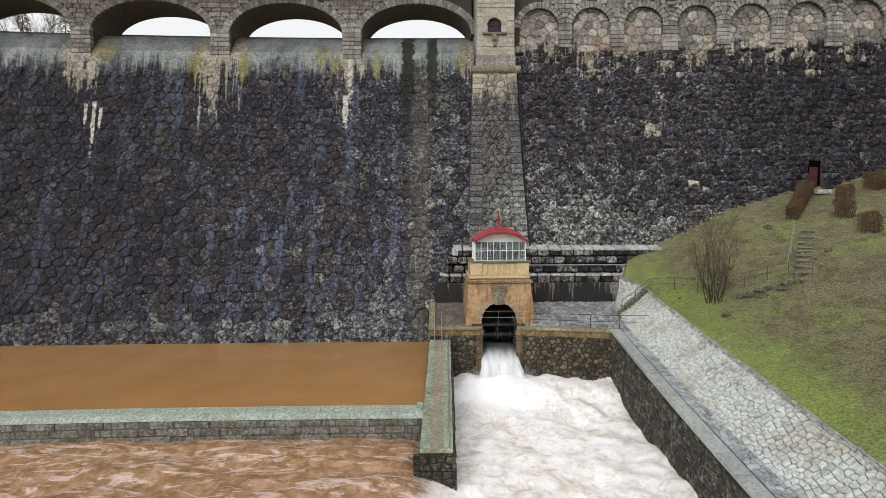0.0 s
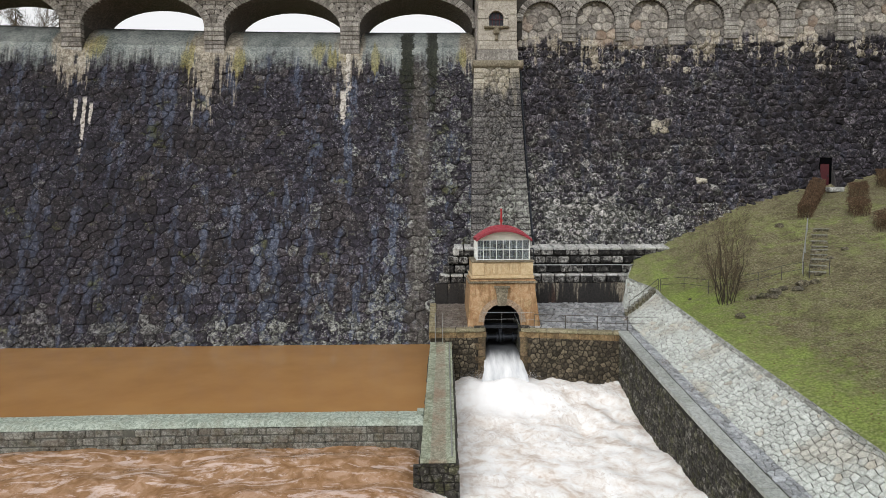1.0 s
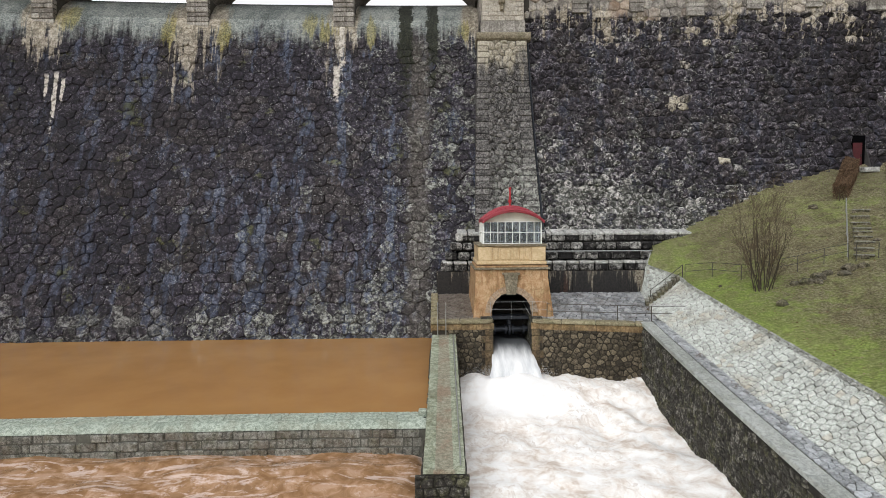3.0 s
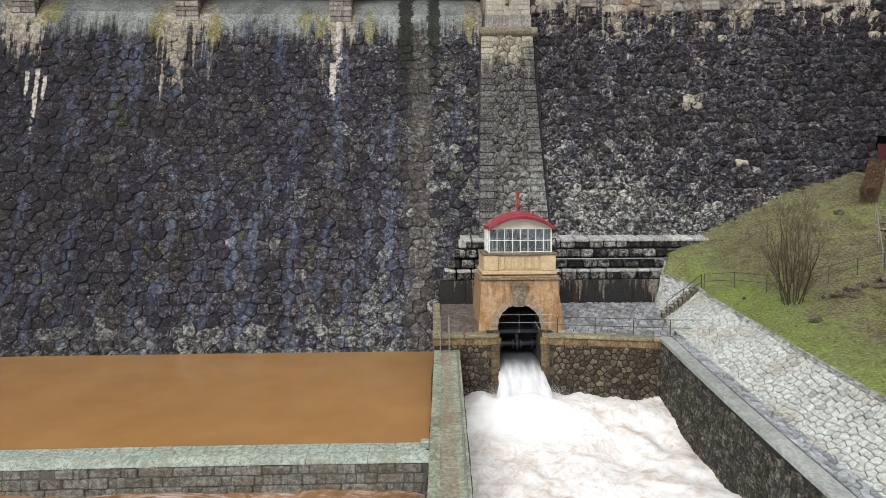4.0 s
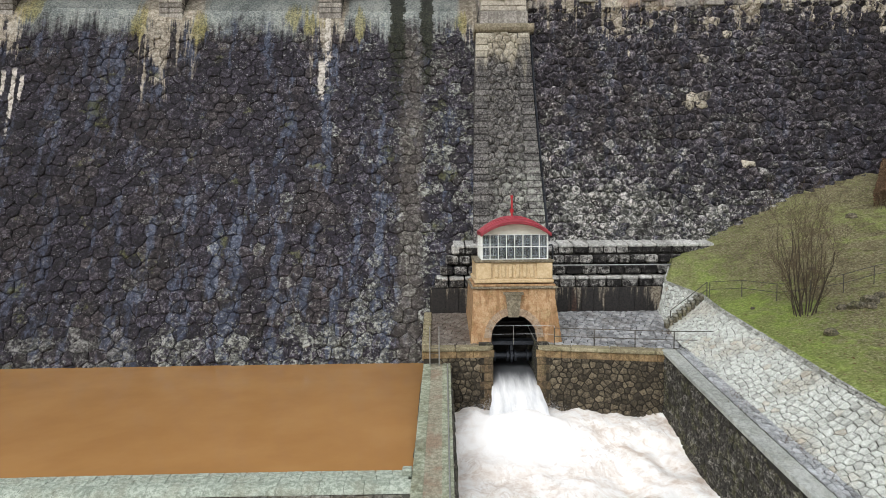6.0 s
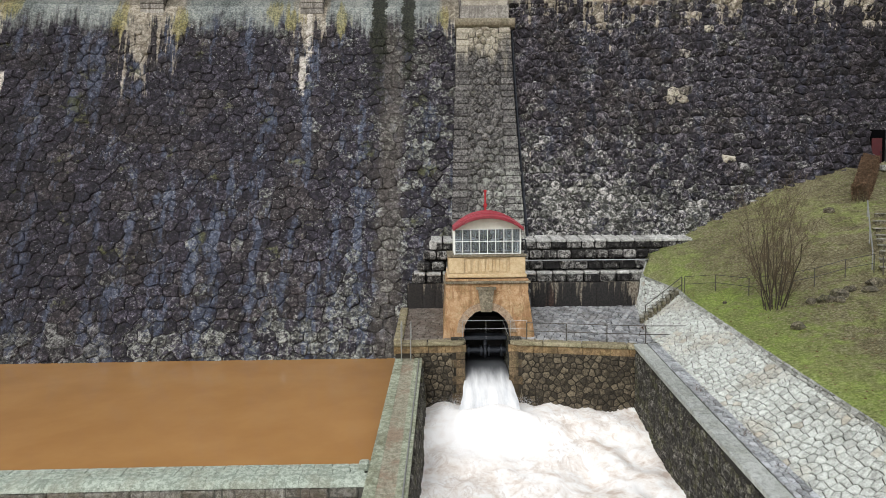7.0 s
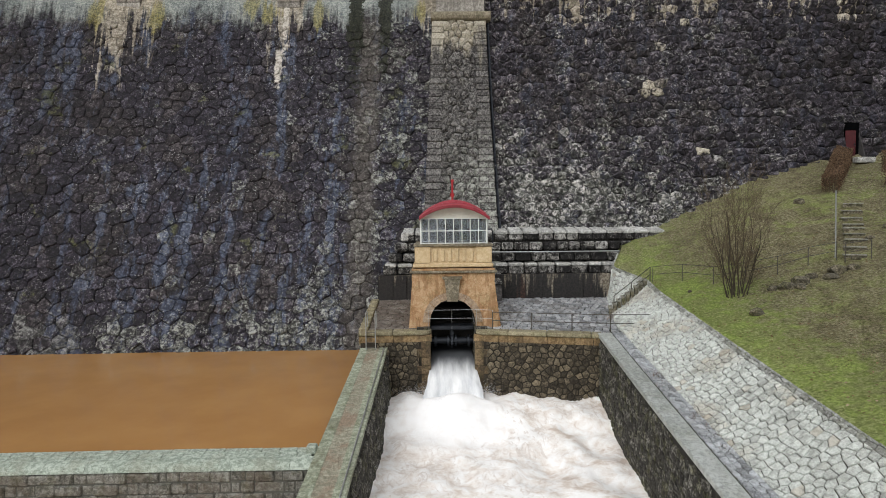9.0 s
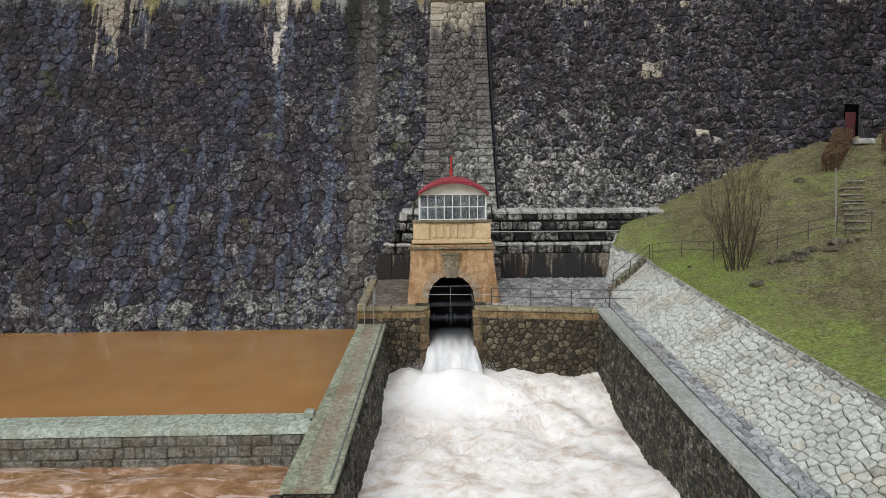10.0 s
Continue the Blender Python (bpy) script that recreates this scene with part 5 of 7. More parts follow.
def weir():
    rng = random.Random(61)
    sect = [(0.15, -0.12), (-0.5, -0.13), (-0.85, -0.25), (-1.0, -0.42), (-1.0, -5), (0.4, -5)]
    core = Geo()
    rows = [core.ring([(x, weir_y(x) + a, b) for a, b in sect]) for x in np.linspace(-80, -0.75, 40)]
    for r, s in zip(rows, rows[1:]):
        core.bridge(r, s)
    ob = structure(part("wall_weir", core, M_WEIRJ), "low curved stone weir with a rounded green crest", "weir")

    def top(u, v, h):
        pts = [(0.2, 0.03), (-0.15, 0.03), (-0.5, -0.02)]
        return (u, weir_y(u) + 0.2 - 0.7 * v, 0.03 - 0.06 * v + h)

    def nose(u, v, h):
        a = v * 1.35
        return (u, weir_y(u) - 0.5 - (0.56 + h) * math.sin(a), -0.4 + (0.37 + h) * math.cos(a))

    for fn, lo, hi, rowsn, mat in ((top, 0.5, 0.95, 2, M_GSLAB), (nose, 0.55, 0.95, 1, M_GSLAB)):
        for r in range(rowsn):
            x = -0.85 - rng.uniform(0, 0.4)
            while x > -46:
                w = rng.uniform(lo, hi)
                k = Geo()
                k.tone = rng.random()
                if fn is top:
                    k.box(x - w + 0.006, x - 0.006, r / 2 + 0.01, r / 2 + 0.49, -0.12, rng.uniform(0, 0.012), 0.02, top)
                else:
                    us = (x - w + 0.007, x - 0.007)
                    k.grid(lambda u, v: nose(u, v, 0), us, np.linspace(0, 1, 7))
                    for u in us:
                        k.quad(nose(u, 0, 0), nose(u, 0.5, 0), nose(u, 1, 0), nose(u, 0.5, -0.3))
                part("crest_slab" if fn is top else "nose_stone", k, mat, ob)
                x -= w
    z = -0.34
    for r in range(4):
        hgt = (0.38, 0.42, 0.38, 0.5)[r]
        x = -0.9 - rng.uniform(0, 0.5)
        while x > -46:
            w = rng.choice((0.3, 0.4, 0.5, 0.65, 0.8, 1.0)) * rng.uniform(0.8, 1.2)
            k = Geo()
            k.tone = rng.random()
            k.box(x - w + 0.005, x - 0.005, 1.0 + rng.uniform(0, 0.13), 0.7, z - hgt + rng.uniform(0.0, 0.03), z - rng.uniform(0.0, 0.03), 0.045, lambda a, b, c: (a, weir_y(a) - b, c))
            part("block", k, M_WEIR, ob)
            x -= w
        z -= hgt
    k = Geo()
    k.box(-1.42, -1.05, 32.75, 33.15, -0.1, 0.22, 0.04)
    part("end_stone", k, M_GSLAB, ob)
    return ob


wall_weir = weir()

# ---- water ----
g = Geo()
g.grid(lambda u, v: (u, weir_y(u) + 0.12 + v * (50.9 - weir_y(u) - 0.1), 0.0), list(np.linspace(-80, -0.75, 60)), list(np.linspace(0, 1, 20)))
water_pool = structure(part("water_pool", g, M_POOL, smooth=True), "still muddy brown pool at the foot of the dam", "water")


def fbm(x, y, z=0.0, octaves=3):
    total, amp = 0.0, 1.0
    for _ in range(octaves):
        total += amp * noise.noise(Vector((x, y, z)))
        x, y, z, amp = x * 2.1, y * 2.1, z + 5.3, amp * 0.5
    return total


def ease(v, lo, hi):
    t = min(1, max(0, (v - lo) / (hi - lo)))
    return t * t * (3 - 2 * t)


def water_z(x, y):
    river = -1.32 - 0.5 * ease(y, 31, 24) + 0.24 * fbm(x * 0.3, y * 0.65, 1.0, 3)
    rough = 1.0 - 0.35 * ease(y, 40, 30)
    base = -1.25 - 1.15 * ease(y, 43.2, 37.5)
    mound = 0.62 * math.exp(-((x - 4.3) / 2.5) ** 2 - ((y - 42.0) / 1.7) ** 2)
    turb = fbm(x * 0.55, y * 0.5, 3.0, 4)
    chan = base + mound + rough * (0.34 * turb - 0.12 * abs(fbm(x * 0.9 + 7, y * 0.8, 9.0, 2)))
    t = ease(x, -2.0, 0.8)
    return river * (1 - t) + chan * t


xs = [-80, -60, -48] + list(np.arange(-38, 12.31, 0.24))
ys = [-900, -300, -100, -30, -5, 8, 14] + list(np.arange(18, 44.7, 0.24))
g = Geo()
g.grid(lambda u, v: (u, v, water_z(u, v) if v > 10 else -2.1), xs, ys)
water_river = structure(part("water_river", g, M_RIVER, smooth=True), "brown flood water churned to white foam below the outlet", "water")


def jet(u, v):
    """The fan of water out of the outlet: u across, v along its fall."""
    fall = max(0.0, (v - 0.3) / 0.7)
    half = 1.22 + 0.5 * fall * fall + 0.18 * fall * fbm(u * 2, fall * 2.5, 4)
    x = 4.33 + half * (2 * u - 1)
    y = 48.6 - 6.6 * v + 0.5 * fall * fbm(u * 4, fall * 3, 8)
    crown = 0.1 * (1 - (2 * u - 1) ** 4)
    z = 0.48 + crown + 0.05 * fall - 1.9 * fall ** 2.0 + 0.2 * fall * fbm(u * 4, fall * 2, 2.0, 4)
    return (x, y, z)


g = Geo()
g.grid(jet, list(np.linspace(0, 1, 40)), list(np.linspace(0, 1.1, 50)))
water_jet = structure(part("water_jet", g, M_JET, smooth=True), "white fan of water shooting out of the outlet", "water")


def droplets():
    """Splashes thrown up where the jet and the waves strike the walls."""
    rng = random.Random(81)
    g = Geo()
    # clouds: middle, spread across, along and up, number, drop size
    for cx, cy, cz, sx, sy, sz, n, size in ((4.2, 42.3, -0.9, 1.0, 0.5, 0.3, 4500, 0.006), (2.3, 43.0, -1.15, 0.7, 0.4, 0.28, 3500, 0.0045), (3.1, 43.2, -0.9, 0.35, 0.3, 0.35, 1500, 0.0045), (6.1, 43.2, -1.1, 0.3, 0.3, 0.25, 700, 0.0065),
                                            (9.0, 43.0, -1.7, 1.8, 0.3, 0.2, 900, 0.007), (11.6, 42.0, -1.7, 0.3, 0.6, 0.35, 900, 0.007), (0.9, 38.0, -2.2, 0.3, 3.5, 0.25, 700, 0.007)):
        for _ in range(n):
            p = Vector((cx + rng.gauss(0, sx), cy + rng.gauss(0, sy), cz + abs(rng.gauss(0, sz))))
            r = size * rng.uniform(0.5, 1.4)
            if p.y > 44.0 - 0.23 * max(0.0, p.x - 5.6) and not 3.2 < p.x < 5.5:
                continue
            if not 0.75 < p.x < 12.0:
                continue
            k = len(g.v)
            g.v += [tuple(p + Vector(d) * r) for d in ((1, 0, 0), (-1, 0, 0), (0, 1, 0), (0, -1, 0), (0, 0, 1.6), (0, 0, -1.2))]
            for a, b in ((0, 2), (2, 1), (1, 3), (3, 0)):
                g.face(k + a, k + b, k + 4)
                g.face(k + b, k + a, k + 5)
    tagged(part("spray", g, M_JET), "white spray thrown up by the outlet's jet", "spray", kind="stuff")


droplets()


# ---- the ground: one sheet, with the grass bank beside the dam ----
def ground_z(x, y):
    if x > 15.2:
        X, Y = min(x, 40) - 16, max(-16, min(y, 60) - 40)
        p = lambda q: 3.34171 + 0.39699 * q + 0.15114 * Y + 0.00568 * q * Y + 0.00431 * Y * Y - 0.00762 * q * q
        tx, te = slope_top(min(52, max(y, -30)))
        s = x - tx
        z = p(X) + (te - p(tx - 16)) * math.exp(-((s if s > 0 else 0) / 2.6) ** 2)
        if x > 40:
            z += min(60, (x - 40) * 0.3)
        if s < 0:
            fx, fz = slope_foot(min(52, max(y, -30)))
            z = te - (1.25 * (te - fz) / max(0.4, tx - fx) + 0.2) * -s - 0.06
        lump = 0.1 * fbm(x * 0.5, y * 0.5, 2, 3) + 0.22 * ease(x, 19, 26) * fbm(x * 0.28, y * 0.28, 6, 3)
        dip = 0.75 * math.exp(-(((x - 35.0) / 2.2) ** 2) - ((y - 55.2) / 2.6) ** 2)
        return z - dip + lump * ease(x, 16.0, 17.2)
    if y > 72:
        return 22 + max(0, min(25, (abs(x + 15) - 40) * 0.3)) + max(0, min(30, (y - 250) * 0.1))
    if x < -76:
        return min(40, -4 + (-76 - x) * 0.6)
    return -5.5


gx = [-1800, -700, -300, -150, -100, -85, -76, -40, 0, 13.5, 15.0, 15.3] + list(np.arange(15.6, 45, 0.33)) + [48, 55, 70, 100, 200, 500, 1800]
gy = [-1800, -600, -200, -60, -10, 6] + list(np.arange(14, 62, 0.4)) + [66, 71, 73, 90, 120, 200, 400, 900, 1800]
g = Geo()
g.grid(lambda u, v: (u, v, ground_z(u, v)), gx, gy)
ground = structure(part("ground", g, M_GRASS, smooth=True), "wintry grass bank with dry patches and leaf litter", "ground")


# ---- valve house over the outlet ----
def valve_house():
    ob = thing("valve_house", "ochre sandstone valve house with arched outlet and curved red roof", "valve house", at=(4.4, 47, 2.5))
    cx, r, sp = 4.35, 1.31, 2.62
    z0, z1 = 2.3, 5.42

    def front(z):
        return 45.0 + 0.16 * (z - z0)

    def side(z):
        t = (z - z0) / (z1 - z0)
        return 1.84 + 0.23 * t, 7.12 - 0.38 * t

    # battered body with the arch cut through its front
    g = Geo()
    n = 24
    arc = [(cx - r * math.cos(math.pi * i / n), sp + r * math.sin(math.pi * i / n)) for i in range(n + 1)]
    for (x1, a), (x2, b) in zip(arc, arc[1:]):
        g.quad((x1, front(a), a), (x2, front(b), b), (x2, front(z1), z1), (x1, front(z1), z1))
    for s, xe in ((0, cx - r), (1, cx + r)):
        zs = np.linspace(z0, z1, 5)
        for a, b in zip(zs, zs[1:]):
            pa, pb = side(a)[s], side(b)[s]
            q = [(pa, front(a), a), (xe, front(a), a), (xe, front(b), b), (pb, front(b), b)]
            g.quad(*(q if s == 0 else q[::-1]))
            w = [(pa, front(a), a), (pb, front(b), b), (pb, 52, b), (pa, 52, a)]
            g.quad(*(w if s == 0 else w[::-1]))
    body = part("body", g, M_OCHRE, ob, "weathered orange sandstone body with leaning sides")
    # blocks of the facing
    rng = random.Random(71)
    k = Geo()
    zs = [2.3, 2.9, 3.5, 4.1, 4.7, 4.96]
    for a, b in zip(zs, zs[1:]):
        for s in (0, 1):
            e = side((a + b) / 2)[s]
            hole = r + 0.42
            inner = cx + (-1 if s == 0 else 1) * (math.sqrt(max(0, hole ** 2 - (a + 0.1 - sp) ** 2)) if a + 0.1 - sp < hole else 0.45)
            cuts = sorted([e, inner]) if s == 0 else sorted([inner, e])
            mid = cuts[0] + (cuts[1] - cuts[0]) * rng.uniform(0.4, 0.6)
            for c0, c1 in ((cuts[0], mid), (mid, cuts[1])):
                if c1 - c0 < 0.2:
                    continue
                q = Geo()
                q.tone = rng.random()
                q.box(c0 + 0.002, c1 - 0.002, -0.02, 0.1, a + 0.002, b - 0.002, 0.004, lambda x, y, z, e=e, i=inner, s=s: (side(z)[s] + (i - side(z)[s]) * (x - e) / (i - e), front(z) + y, z))
                part("facing_block", q, M_OCHRE, body)
    # tunnel behind the arch, its inner shade put into a near-black colour
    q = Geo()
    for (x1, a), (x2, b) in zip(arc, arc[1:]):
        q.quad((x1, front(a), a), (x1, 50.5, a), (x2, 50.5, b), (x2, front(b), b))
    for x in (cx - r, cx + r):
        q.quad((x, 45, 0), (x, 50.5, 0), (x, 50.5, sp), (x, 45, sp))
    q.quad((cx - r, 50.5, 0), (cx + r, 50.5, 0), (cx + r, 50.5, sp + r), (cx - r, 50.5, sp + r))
    part("tunnel", q, M_TUNNEL_SHADE, ob, "tunnel lining with its shade as a near-black colour")
    for j in range(9):
        if j == 4:
            continue
        a0, a1 = math.pi * j / 9, math.pi * (j + 1) / 9
        q = Geo()
        q.tone = rng.random()
        loop = [(cx - (r + e) * math.cos(a), sp + (r + e) * math.sin(a)) for a, e in ((a0 + 0.015, 0.0), (a1 - 0.015, 0.0), (a1 - 0.015, 0.42), (a0 + 0.015, 0.42))]
        fr = q.ring([(x, front(z) - 0.07, z) for x, z in loop])
        re = q.ring([(x, front(z) + 0.25, z) for x, z in loop])
        q.face(*fr)
        q.bridge(re, fr)
        part("arch_stone", q, M_RING, body)
    # keystone
    q = Geo()
    pts = []
    for z, w, out in ((3.8, 0.3, 0.14), (4.6, 0.39, 0.24), (5.08, 0.46, 0.32), (5.1, 0.56, 0.38), (5.22, 0.58, 0.4)):
        pts.append(q.ring([(cx - w, front(z) - out, z), (cx + w, front(z) - out, z), (cx + w, front(z) + 0.3, z), (cx - w, front(z) + 0.3, z)]))
    for a, b in zip(pts, pts[1:]):
        q.bridge(a, b)
    q.face(*pts[0][::-1])
    q.face(*pts[-1])
    key = part("keystone", q, M_CORN, ob, "dark carved keystone")
    for s in (-1, 0, 1):
        q = Geo()
        q.box(cx + s * 0.16 - 0.05, cx + s * 0.16 + 0.05, 45.12, 45.25, 4.0, 5.0, 0.03, lambda x, y, z: (x, y + 0.16 * (z - 4.0) - 0.1 * (z - 4.0), z))
        part("flute", q, M_CORN, key)
    for x0, x1, y0, a, b, mat, nm, bev in ((2.02, 6.82, 45.43, 4.96, 5.4, M_OCHRE, "frieze", 0.02), (1.9, 6.94, 45.27, 5.42, 5.55, M_CORN, "cornice", 0.04), (2.02, 6.82, 45.38, 5.54, 5.68, M_OCHRE, "cornice_step", 0.03),
                                        (2.1, 6.74, 45.43, 5.74, 5.98, M_OCHRE2, "pedestal_course", 0.05), (2.32, 6.52, 45.6, 5.98, 6.95, M_OCHRE2, "parapet", 0.01), (2.14, 6.72, 45.38, 6.95, 7.1, M_CORN, "sill_slab", 0.04)):
        q = Geo()
        q.box(x0, x1, y0, 49.5, a, b, bev)
        part(nm, q, mat, ob)
    for x0, x1 in ((2.2, 3.12), (5.74, 6.66)):
        q = Geo()
        q.tone = 0.6
        q.box(x0, x1, 45.47, 49.4, 5.99, 6.94, 0.03)
        part("corner_block", q, M_OCHRE2, ob)
    for i in range(6):
        x = 3.28 + i * 0.415
        q = Geo()
        q.tone = 0.4 + 0.05 * (i % 3)
        q.box(x, x + 0.22, 45.5, 45.65, 6.1, 6.86, 0.02)
        part("panel_strip", q, M_OCHRE2, ob)
    # glazed cabin
    xa, xb, ya, yb, za, zb = 2.56, 6.38, 45.55, 48.6, 7.1, 8.6

    def frame_bars(name, wx0, wx1, cols, P):
        fr = Geo()
        w = 0.024
        for i in range(cols + 1):
            x = wx0 + (wx1 - wx0) * i / cols
            e = 0.034 if i in (0, cols) else w
            fr.box(x - e, x + e, -0.04, 0.05, za, zb, 0.008, P)
        for z in (za + 0.04, (za + zb) / 2, zb - 0.04):
            fr.box(wx0, wx1, -0.035, 0.045, z - 0.026, z + 0.026, 0.008, P)
        f = part(name, fr, M_WHITE, ob, "white painted window frame")
        for i in range(cols):
            for j in range(2):
                q = Geo()
                a, b = wx0 + (wx1 - wx0) * i / cols, wx0 + (wx1 - wx0) * (i + 1) / cols
                c, d = za + (zb - za) * j / 2, za + (zb - za) * (j + 1) / 2
                q.box(a + 0.03, b - 0.03, 0.0, 0.008, c + 0.03, d - 0.03, 0.001, P)
                pane = part("pane", q, M_GLASS, f)
                pane.visible_shadow = False

    frame_bars("window_frame", xa, xb, 8, lambda x, y, z: (x, ya + y, z))
    frame_bars("side_window_frame", ya, yb, 3, lambda x, y, z: (xa - 0.0 + y, x, z))
    frame_bars("side_window_frame", ya, yb, 3, lambda x, y, z: (xb - y, x, z))
    q = Geo()
    q.box(xa, xb, yb + 0.06, yb + 0.2, za, za + 0.62, 0.01)
    part("back_wall", q, M_BACK, ob)
    frame_bars("rear_window_frame", xa, xb, 8, lambda x, y, z: (x, yb + y, z))
    for x, w, top in ((3.6, 0.16, 7.9), (4.1, 0.2, 8.25), (4.6, 0.24, 8.2), (5.4, 0.14, 7.95)):
        q = Geo()
        q.tube([(x, 46.8, za), (x, 46.8, top - 0.25)], w * 0.5, 8)
        q.box(x - w, x + w, 46.65, 46.95, top - 0.3, top, 0.06)
        part("valve_gear", q, M_STEEL, ob, "dark valve gear inside the cabin")
    # gable under the curved roof
    R = 2.75
    half, rise = 2.0, 0.7
    R = (half * half + rise * rise) / (2 * rise)
    zc = 8.66 + rise - R

    def curve(x, extra=0.0):
        return zc + math.sqrt((R + extra) ** 2 - (x - 4.5) ** 2)

    def dome(x, y):
        """The sheet rises from its front and rear edges to a crown in the middle."""
        t = min(1.0, max(0.0, (y - 44.95) / 4.05))
        return curve(x) + 0.27 * math.sin(math.pi * t) * (1 - 0.75 * ((x - 4.5) / half) ** 2)

    xs = list(np.linspace(xa - 0.02, xb + 0.02, 20))
    for y in (ya - 0.02, yb + 0.02):
        q = Geo()
        rows = [q.ring([(x, y + d, curve(x, -0.1)) for x in xs] + [(x, y + d, zb - 0.02) for x in xs[::-1]]) for d in (0, 0.08)]
        q.bridge(*rows)
        q.face(*rows[0])
        q.face(*rows[1][::-1])
        part("gable", q, M_CREAM, ob, "cream boarded gable under the roof")
    q = Geo()
    xs = list(np.linspace(4.5 - half, 4.5 + half, 28))
    rows = []
    for y in [44.95, 45.0] + list(np.linspace(45.3, 48.65, 12)) + [48.95, 49.0]:
        e = 0.03 if y in (44.95, 49.0) else 0.0
        rows.append(q.ring([(x, y, dome(x, y) - e) for x in xs] + [(x, y, dome(x, y) - 0.2 + e) for x in xs[::-1]]))
    for a, b in zip(rows, rows[1:]):
        q.bridge(a, b)
    q.face(*rows[0][::-1])
    q.face(*rows[-1])
    roof = part("roof", q, M_RED, ob, "faded red curved sheet roof")
    for i in range(1, 9):
        y = 45.0 + i * 0.46
        q = Geo()
        q.tube([(x, y, dome(x, y) + 0.012) for x in xs[::2]], 0.03, 5)
        part("seam", q, M_RED, roof)
    for d, out in ((0.03, 0.03), (0.085, 0.015), (0.14, 0.0)):
        q = Geo()
        q.tube([(x, 44.95 - out, curve(x) - d) for x in xs], 0.022, 6)
        part("fascia_rib", q, M_RED, roof)
    q = Geo()
    q.tube([(4.44, 46.6, 9.6), (4.44, 46.6, 10.75)], 0.06, 8)
    q.tube([(4.44, 46.6, 9.85), (4.44, 46.6, 10.05)], 0.11, 8)
    q.tube([(4.44, 46.6, 10.72), (4.44, 46.6, 10.86)], 0.085, 8)
    part("roof_pipe", q, M_REDP, roof, "bright red vent pipe")
    q = Geo()
    q.tube([(6.75, 45.9, 7.1), (6.75, 45.9, 7.75), (6.68, 45.85, 7.95), (6.5, 45.8, 7.9)], 0.05, 6)
    part("swan_neck", q, M_STEEL, ob, "black swan-neck pipe")
    return ob


valve_house()


def outlet_valve():
    ob = thing("outlet_valve", "dark wet steel valve across the outlet above the jet", "valve", at=(4.33, 46.3, 1.2))
    g = Geo()
    g.tube([(3.1, 46.3, 1.32), (5.58, 46.3, 1.32)], 0.2, 14)
    part("shaft", g, M_STEEL, ob)
    for x, r in ((3.35, 0.36), (4.1, 0.34), (4.33, 0.42), (4.56, 0.34), (5.3, 0.36)):
        g = Geo()
        g.tube([(x - 0.06, 46.3, 1.3), (x + 0.06, 46.3, 1.3)], r, 16)
        part("flange", g, M_STEEL, ob)
    g = Geo()
    g.box(4.2, 4.46, 46.1, 46.5, 1.3, 2.0, 0.05)
    part("stem", g, M_STEEL, ob)
    g = Geo()
    g.box(3.06, 5.6, 45.7, 46.5, 2.05, 2.3, 0.03)
    part("beam", g, M_STEEL, ob)


outlet_valve()


# ---- rails and ladder on the terrace ----
def rail_run(name, label, posts, height, group, mat=None, thin=1.0):
    """A steel handrail: a post at each place, with a top and a middle rail between."""
    ob = thing(name, label, "railing", group, at=posts[0])
    for x, y, z in posts:
        g = Geo()
        g.tube([(x, y, z - 0.1), (x, y, z + height)], 0.03 * thin, 6)
        part("post", g, mat or M_RAIL, ob)
    for f in (1.0, 0.52):
        g = Geo()
        g.tube([(x, y, z + height * f) for x, y, z in posts], 0.024 * thin, 6)
        part("rail", g, mat or M_RAIL, ob)
    return ob


railing = rail_run("terrace_railing", "thin rusty steel railing along the wet terrace's edge", [(x, 44.75 - 0.22 * (x - 6), tz(44.6)) for x in (6.6, 8.75, 10.9, 12.9)], 0.98, "terrace railings")
for end, f in ((15.15, 1.0), (14.35, 0.52)):
    g = Geo()
    g.tube([(12.9, 43.23, tz(44.6) + 0.98 * f), (end, 43.1, tz(44.6) + 0.98 * f)], 0.024, 6)
    part("rail", g, M_RAIL, railing)
rail_run("terrace_railing", "thin grey steel railing across the dark outlet arch", [(2.95, 44.85, 2.36), (4.3, 44.85, 2.36), (5.7, 44.85, 2.36), (6.6, 44.62, 2.36)], 1.0, "terrace railings", M_PIPE, 0.45)


def ladder():
    ob = thing("ladder", "grey steel ladder from the divider wall up to the terrace", "ladder", at=(-0.2, 44.0, 1.25))
    for x in (-0.5, 0.02):
        g = Geo()
        g.tube([(x, 43.95, 1.2), (x, 43.95, 3.35), (x, 44.35, 3.42), (x, 44.75, 3.3), (x, 44.75, 2.4)], 0.036, 6)
        part("stile", g, M_PIPE, ob)
    for i in range(4):
        g = Geo()
        z = 1.45 + i * 0.28
        g.tube([(-0.5, 43.95, z), (0.02, 43.95, z)], 0.014, 6)
        part("rung", g, M_RAIL, ob)


ladder()


